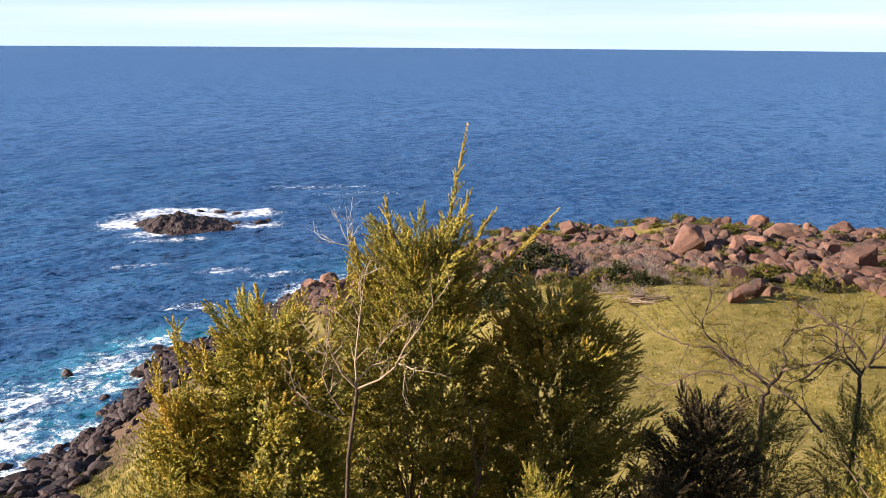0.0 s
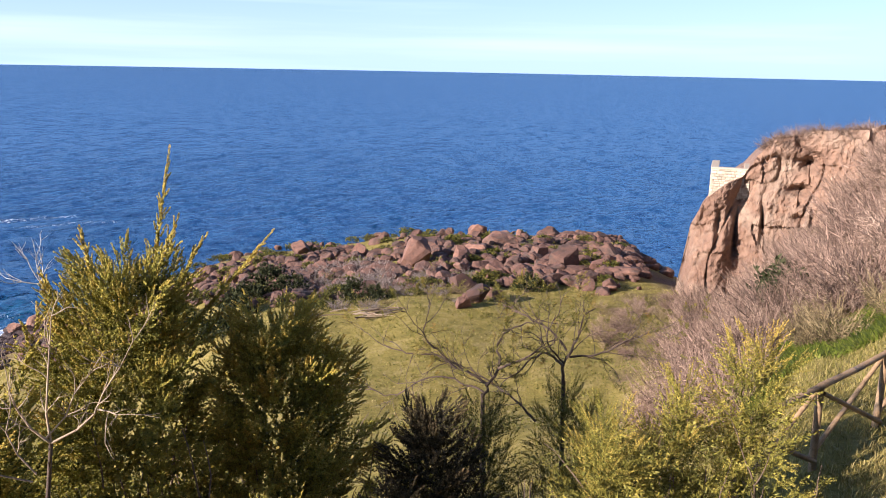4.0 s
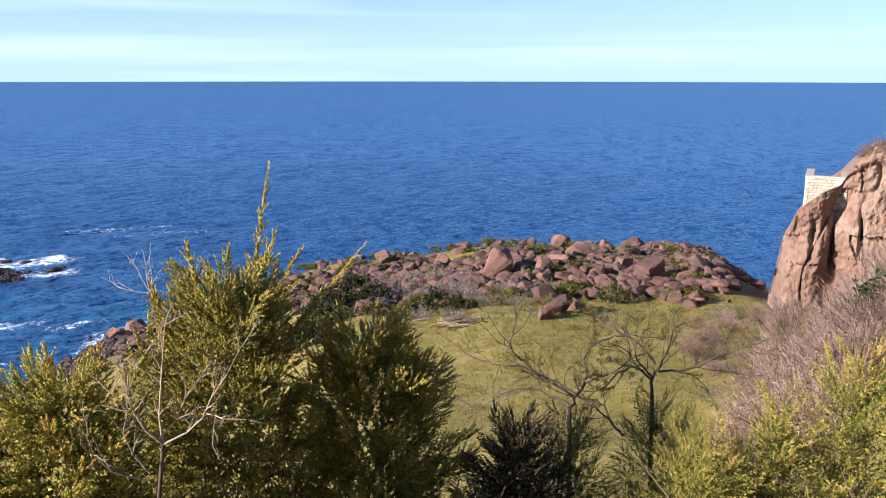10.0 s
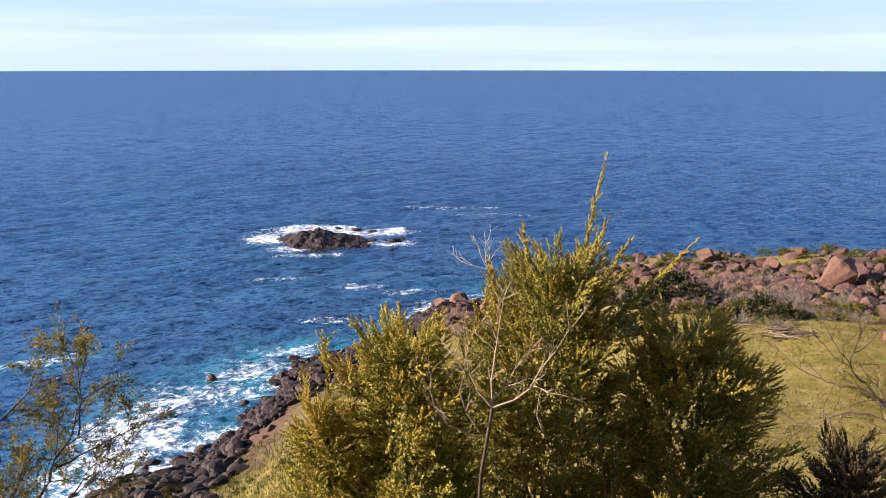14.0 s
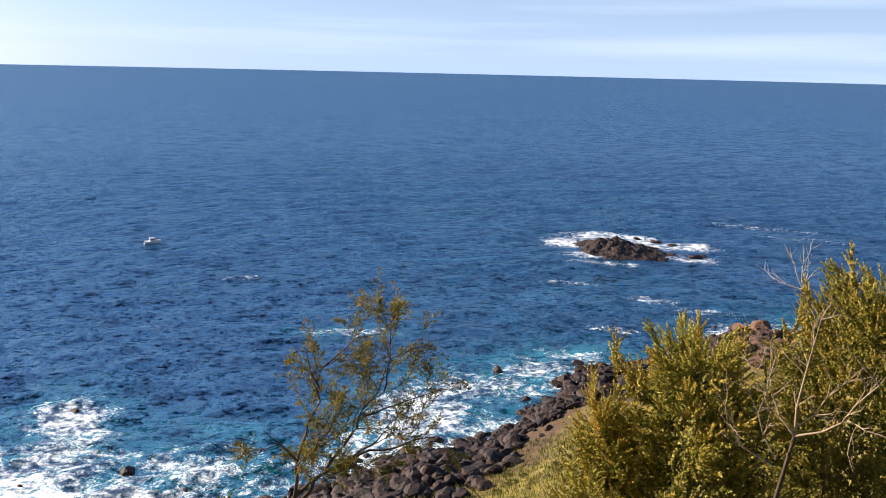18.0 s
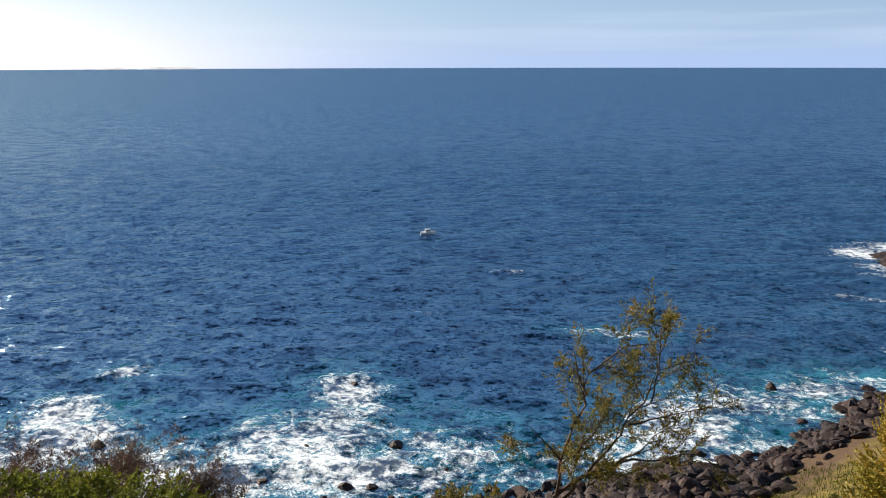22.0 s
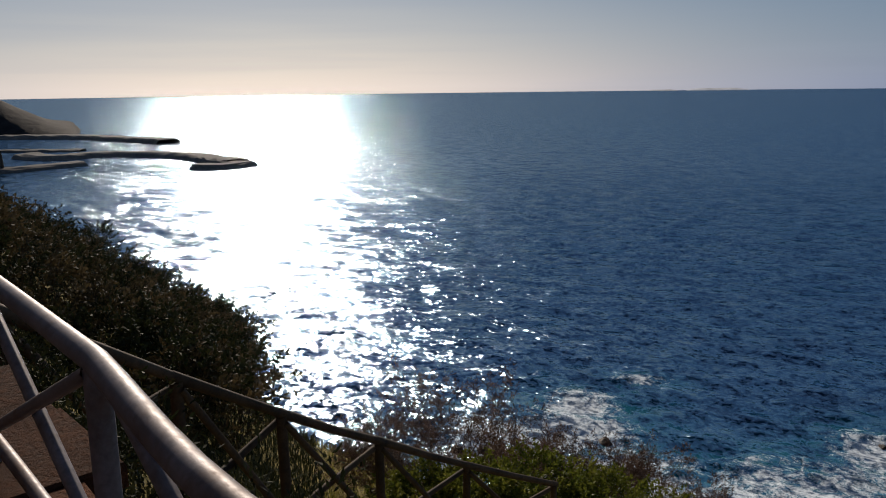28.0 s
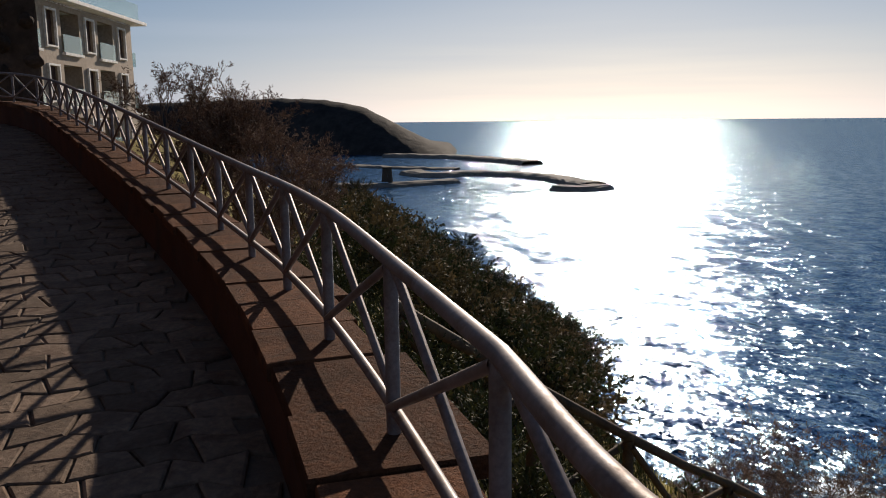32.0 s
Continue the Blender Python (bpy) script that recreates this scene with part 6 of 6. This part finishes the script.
# big dark evergreens hanging over the cove
for k, (az, r, rad, hgt) in enumerate(((103.0, 33, 1.5, 2.6), (103.8, 38, 1.7, 3.0), (104.6, 35, 1.6, 2.4), (105.4, 41, 1.8, 3.2), (107.2, 43, 2.2, 3.8), (109.0, 47, 2.2, 4.2), (111.0, 50, 2.3, 4.0), (113.0, 56, 2.5, 4.2), (114.6, 62, 2.6, 3.8), (117, 66, 2.6, 3.8), (106.4, 32, 1.8, 2.6), (109, 36, 2.0, 2.8), (112, 38, 2.0, 2.6), (115, 42, 2.2, 3.0), (118.5, 48, 2.2, 3.2))):
    p = polar(az, r)
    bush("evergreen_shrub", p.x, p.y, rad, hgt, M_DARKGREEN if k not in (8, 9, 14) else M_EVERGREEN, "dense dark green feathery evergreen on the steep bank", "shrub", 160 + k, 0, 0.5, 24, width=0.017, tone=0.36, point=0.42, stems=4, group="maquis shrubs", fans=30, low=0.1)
for k in range(44):
    az = 102 + k * 0.45 + 0.6 * math.sin(k * 2.1)
    r = 15 + (k * 7 % 26) + (4 if az > 112 else 0)
    az = max(az, 100.5 + math.degrees((1.5 + 0.03 * r) / r))
    p = polar(az, r)
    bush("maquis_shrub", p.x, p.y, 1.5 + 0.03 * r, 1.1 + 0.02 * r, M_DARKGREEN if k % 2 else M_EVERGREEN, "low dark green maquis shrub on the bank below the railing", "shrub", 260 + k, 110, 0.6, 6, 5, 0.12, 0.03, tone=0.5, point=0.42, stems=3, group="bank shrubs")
# bare trees behind the railing
open_tree("tamarisk", -17.0, -13.0, 3.6, M_DRY, "leafless twiggy brown tamarisk behind the railing", 171, 4, (0.0, 0.0), 0.3, 0.75, 6, 5, 0.07, 0.008, stems=6, trunk=0.075, tone=0.08, spread=0.6)
open_tree("tamarisk", -15.6, -12.8, 3.5, M_DRY, "leafless twiggy brown tamarisk behind the railing", 172, 4, (0.0, 0.0), 0.3, 0.75, 6, 5, 0.07, 0.008, stems=3, trunk=0.05, tone=0.08, spread=0.5)
open_tree("tamarisk", -15.6, -10.6, 3.2, M_DRY, "leafless twiggy brown tamarisk behind the railing", 173, 4, (0.0, 0.0), 0.3, 0.75, 6, 5, 0.07, 0.008, stems=4, trunk=0.05, tone=0.08, spread=0.5)
open_tree("tamarisk", -13.0, -9.2, 2.7, M_DRY, "leafless twiggy brown tamarisk behind the railing", 174, 3, (0.0, 0.0), 0.3, 0.75, 6, 5, 0.07, 0.008, stems=5, trunk=0.04, tone=0.08, spread=0.5)


# ---- scrub of the far slopes: a few shrub shapes, each set out many times ----
def far_shrub_mesh(seed, radius, height, mat, count=150, length=0.75, leaf=0.32, width=0.022, twigs=6, leaves=5, tone=0.5, up=1.2, point=0.45):
    srng = np.random.RandomState(seed)
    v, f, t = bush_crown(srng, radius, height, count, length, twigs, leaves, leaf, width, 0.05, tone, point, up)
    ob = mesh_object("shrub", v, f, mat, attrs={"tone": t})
    me = ob.data
    bpy.data.objects.remove(ob)
    return me


def twig_mesh(seed, radius, height, mat, stems, twigs, thick, tone=0.5, lean=1.5):
    """A leafless shrub: stems fanning from the foot, each feathered with twigs."""
    srng = np.random.RandomState(seed)
    phi = srng.uniform(0, 6.283, stems)
    out = np.sqrt(srng.uniform(0, 1, stems))
    D = np.stack([np.cos(phi) * out * lean, np.sin(phi) * out * lean, np.full(stems, 1.0)], -1) + srng.normal(0, 0.3, (stems, 3))
    B = np.stack([np.cos(phi) * out * radius * 0.45, np.sin(phi) * out * radius * 0.45, srng.uniform(0, 0.35, stems) * height], -1)
    L = height * srng.uniform(0.4, 0.75, stems)
    v, f, t = merge([spikes(B, D, L, twigs, 0.36, thick, np.clip(tone + srng.normal(0, 0.15, stems), 0, 1), srng, 0.85), spikes(B, D, L * 1.2, 1, 0.9, thick * 1.6, np.full(stems, tone * 0.6), srng, 0.02)])
    ob = mesh_object("shrub", v, f, mat, attrs={"tone": t})
    me = ob.data
    bpy.data.objects.remove(ob)
    return me


DRY_SHAPES = [twig_mesh(200 + k, 1.7, 2.3, M_DRY, 110, 22, 0.014, 0.42 + 0.08 * k) for k in range(4)]
TAN_SHAPES = [twig_mesh(240 + k, 1.4, 1.6, M_TAN, 70, 18, 0.012, 0.4 + 0.12 * k, 1.2) for k in range(3)]
GREY_SHAPES = [twig_mesh(210 + k, 2.0, 2.0, M_GREYSHRUB, 60, 16, 0.022, 0.5, 1.0) for k in range(3)]
OLIVE_SHAPES = [far_shrub_mesh(220 + k, 1.5, 1.5, M_BROOM, 70, 0.6, 0.22, 0.04, twigs=6, leaves=4, tone=0.12) for k in range(3)]
DEEP_SHAPES = [far_shrub_mesh(230 + k, 1.5, 1.8, M_DARKGREEN, 90, 0.6, 0.25, 0.06, twigs=5, leaves=4, tone=0.55) for k in range(3)]
prng = np.random.RandomState(9)


def set_shrub(shapes, az, r, size, label, group, tall=1.0, lift=-0.15, name="dry_shrub"):
    p = polar(az, r)
    z = float(ground_height(p.x, p.y))
    m = Matrix.LocRotScale((p.x, p.y, z + lift), Euler((0, 0, prng.uniform(0, 6.3))), (size, size, size * tall * prng.uniform(0.8, 1.2)))
    ob = shared(name, shapes[prng.randint(len(shapes))], None, m)
    return tagged(ob, label, "shrub", group)


DRY_LABEL = "dry pinkish-grey leafless shrub on the bank below the cliff"
for _ in range(240):
    az = prng.uniform(-62, -36.5)
    r = prng.uniform(34, 74) if az < -39.5 else prng.uniform(44, 76)
    set_shrub(DRY_SHAPES, az, r, prng.uniform(0.8, 1.35) * (1.35 if az < -45 and r > 48 else 1), DRY_LABEL, "dry bank shrubs", 1.1)
for az, r, s in ((-36.5, 40, 1.1), (-37.5, 36, 1.2), (-39, 33, 1.2), (-38.2, 30, 1.0), (-40.4, 29, 1.1), (-36.2, 34, 1.0), (-41.5, 33, 1.2), (-37.2, 27, 0.9), (-39.6, 25.5, 0.9), (-35.2, 30, 0.9), (-34.6, 37, 0.9), (-42.6, 37, 1.3)):
    set_shrub(DRY_SHAPES, az, r, s, DRY_LABEL, "dry bank shrubs", 1.15)
for _ in range(70):
    az = prng.uniform(-37.5, -30.5)
    set_shrub(TAN_SHAPES if prng.rand() < 0.6 else DRY_SHAPES, az, prng.uniform(46 + 2.5 * (az + 37.5), 84 - 1.0 * (az + 37.5)), prng.uniform(0.4, 0.85), "low tan dry shrub at the foot of the bank", "bank foot shrubs", 0.75, name="tan_shrub")
for _ in range(60):
    set_shrub(TAN_SHAPES, prng.uniform(-58, -37), prng.uniform(24, 60), prng.uniform(0.5, 1.1), "tan dry stems among the bank shrubs", "tan bank shrubs", 1.0, name="tan_shrub")
for az in np.arange(-41.0, -46.9, -0.45):
    p = polar(az, 83.2 + prng.uniform(0, 1.5))
    zt = float(np.interp(-az, [-a for a, _ in CLIFF_TOP], [q for _, q in CLIFF_TOP]))
    m = Matrix.LocRotScale((p.x, p.y, zt - 0.9), Euler((0, 0, prng.uniform(0, 6.3))), (0.8, 0.8, prng.uniform(0.5, 0.75)))
    tagged(shared("dry_shrub", DRY_SHAPES[prng.randint(4)], None, m), "dry pinkish shrub growing along the cliff top", "shrub", "cliff top shrubs")
for _ in range(26):
    set_shrub(GREY_SHAPES, prng.uniform(-15.5, -8.5), prng.uniform(86, 104), prng.uniform(0.7, 1.1), "bare silver-grey shrub among the headland boulders", "grey shrubs", 0.9, name="grey_shrub")
for _ in range(34):
    set_shrub((TAN_SHAPES, GREY_SHAPES, OLIVE_SHAPES)[prng.randint(3)], prng.uniform(-21, -8), prng.uniform(75, 86), prng.uniform(0.4, 0.9), "low dry shrub at the edge of the lawn", "lawn edge shrubs", 0.8, name="tan_shrub")
for _ in range(8):
    set_shrub(GREY_SHAPES, prng.uniform(-22, -17), prng.uniform(84, 92), prng.uniform(0.6, 0.9), "bare silver-grey shrub among the headland boulders", "grey shrubs", 0.8, name="grey_shrub")
for _ in range(170):
    az, r = prng.uniform(-33, 8), prng.uniform(84, 146)
    if az > -4 and r < 96:
        continue
    set_shrub(OLIVE_SHAPES, az, min(r, 148 - max(0, az + 3) * 2.4 - max(0, -28 - az) * 5), prng.uniform(0.5, 1.2), "low olive-green maquis shrub among the boulders", "headland shrubs", 0.7, name="headland_shrub")
for az, r, s in ((-43.3, 45, 1.5), (-42.8, 46, 1.2), (-43.8, 44, 1.2), (-6.5, 95, 1.6), (-8, 92, 1.3), (-5, 90, 1.5), (-4, 84, 1.4), (-25.5, 84, 1.0), (-3, 76, 1.5), (-1, 80, 1.4), (2, 84, 1.5), (-12.5, 82, 1.0), (-14, 80, 0.9)):
    set_shrub(DEEP_SHAPES, az, r, s, "dark green rounded shrub on the grassy bank", "dark shrubs", name="rounded_shrub")


for _ in range(330):
    set_shrub(OLIVE_SHAPES if prng.rand() < 0.8 else TAN_SHAPES, prng.uniform(9, 50), prng.uniform(26, 70), prng.uniform(0.25, 0.62), "low olive-green tussock on the seaward slope", "slope tussocks", 0.6, name="tussock")


# ---- grass and herbs ----
def blades(name, spots, height, width, mat, label, per=1, lean=0.35, tone=0.5, seed=5):
    """Curved blades standing on the ground at the spots (x, y)."""
    grng = np.random.RandomState(seed)
    x, y = np.repeat(spots[:, 0], per), np.repeat(spots[:, 1], per)
    n = len(x)
    x, y = x + grng.normal(0, height * 0.25, n), y + grng.normal(0, height * 0.25, n)
    z = ground_height(x, y) - 0.02
    a = grng.uniform(0, 6.3, n)
    h = height * grng.uniform(0.5, 1.4, n)
    w = width * grng.uniform(0.7, 1.3, n)
    out = h * grng.uniform(0.1, 1.0, n) * lean * 2
    dx, dy = np.cos(a), np.sin(a)
    P = np.stack([x, y, z], -1)
    S = np.stack([-dy, dx, 0 * a], -1) * w[:, None]
    mid = P + np.stack([dx * out * 0.35, dy * out * 0.35, h * 0.6], -1)
    tip = P + np.stack([dx * out, dy * out, h], -1)
    v = np.stack([P - S, P + S, mid + S * 0.7, tip, mid - S * 0.7], 1).reshape(-1, 3)
    k = np.arange(n)[:, None] * 5
    f = np.concatenate([k + np.array([[0, 1, 2, 4]]), k + np.array([[4, 2, 3, 3]])])
    tri = np.concatenate([k + np.array([[0, 1, 2]]), k + np.array([[0, 2, 4]]), k + np.array([[4, 2, 3]])])
    t = np.repeat(np.clip(tone + grng.normal(0, 0.2, n) + 0.3 * wobble(x, y, 0.3, 2), 0, 1), 5)
    ob = mesh_object(name, v, tri, mat, attrs={"tone": t})
    return tagged(ob, label, "grass", kind="stuff")


def scatter(count, az0, az1, r0, r1, seed):
    grng = np.random.RandomState(seed)
    a, r_ = np.radians(grng.uniform(az0, az1, count)), np.sqrt(grng.uniform(r0 * r0, r1 * r1, count))
    return np.stack([-np.sin(a) * r_, np.cos(a) * r_], -1)


blades("path_grass", scatter(16000, -62, -36, 8, 21, 1), 0.10, 0.008, M_GRASS, "short yellow-green grass beside the timber fence", 2, 0.7, 0.7)
blades("bank_herbs", scatter(26000, -60, -40.5, 19, 33, 2), 0.15, 0.035, M_GREEN, "lush bright green herbs on the bank", 2, 0.9, 0.5)
blades("slope_grass", scatter(12000, 62, 98, 4.5, 30, 3), 0.22, 0.012, M_GRASS, "yellow-green grass on the slope below the railing", 2, 0.5, 0.35)
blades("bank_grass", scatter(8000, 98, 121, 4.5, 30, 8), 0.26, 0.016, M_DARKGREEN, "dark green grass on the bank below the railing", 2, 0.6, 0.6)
blades("cove_grass", scatter(42000, 8, 62, 26, 78, 4), 0.34, 0.035, M_GRASS, "coarse yellow-green grass on the seaward slope", 1, 0.6, 0.15)
blades("lawn_grass", scatter(26000, -36, 0, 40, 90, 6), 0.11, 0.05, M_GRASS, "mown yellow-green grass on the headland lawn", 1, 0.7, 0.5)
blades("near_grass", scatter(9000, -40, 62, 3.2, 14, 7), 0.30, 0.014, M_GRASS, "dry grass under the shrubs below the railing", 1, 0.6, 0.6)

# bleached driftwood heap at the edge of the lawn
heap = empty("driftwood_heap", Matrix.Translation(polar(-14.2, 72.0, float(ground_height(*polar(-14.2, 72.0)[:2])))), "heap of bleached fallen branches at the edge of the lawn", "branch heap")
hrng = np.random.RandomState(61)
for k in range(34):
    a, ln = hrng.normal(0.3, 0.7), hrng.uniform(1.2, 3.6)
    p0 = np.array([hrng.normal(0, 1.6), hrng.normal(0, 0.6), hrng.uniform(0.1, 0.7)])
    d = np.array([math.cos(a), math.sin(a) * 0.5, hrng.normal(0.05, 0.14)])
    v, f = tubes([[p0 - d * ln / 2, p0 + np.array([0, 0, 0.06]), p0 + d * ln / 2]], [[0.07, 0.055, 0.02]], 6)
    mesh_object("branch", v, f, M_DEADWOOD if k % 3 else M_BARK, heap, smooth=True)

# weeds rooted along the outer foot of the parapet
wrng2 = np.random.RandomState(71)
for k in range(11):
    i = 30 + k * 3 if 30 + k * 3 < len(EDGE) - 3 else len(EDGE) - 4
    i = int(np.clip(len(fine_e) - 1 + k * 2, 0, len(EDGE) - 3))
    p = EDGE[i] - EDGE_IN[i] * wrng2.uniform(0.45, 0.8)
    weed_z = p[2] - COPING_DROP - wrng2.uniform(0.45, 0.8)
    cnt = 60
    B = np.tile(np.array([[0.0, 0, 0]]), (cnt, 1)) + wrng2.normal(0, 0.05, (cnt, 3)) * np.array([1, 1, 0.3])
    D = wrng2.normal(0, 0.5, (cnt, 3)) + np.array([0, 0, 1.0])
    v, f, t = sprays(B, D, wrng2.uniform(0.2, 0.5, cnt), 5, 5, 0.035, 0.006, np.clip(wrng2.normal(0.5, 0.2, cnt), 0, 1), wrng2)
    weed = mesh_object("parapet_weed", v, f, M_DARKGREEN, attrs={"tone": t})
    weed.matrix_basis = Matrix.Translation((p[0], p[1], weed_z))
    tagged(weed, "feathery green weed growing behind the parapet coping", "weed", "parapet weeds")
    soil_z = float(ground_height(p[0], p[1]))
    v, f = tubes([[(0, 0, soil_z - weed_z), (0, 0, 0.05)]], [[0.03, 0.012]], 5)
    mesh_object("stalk", v, f, M_BARK, weed)
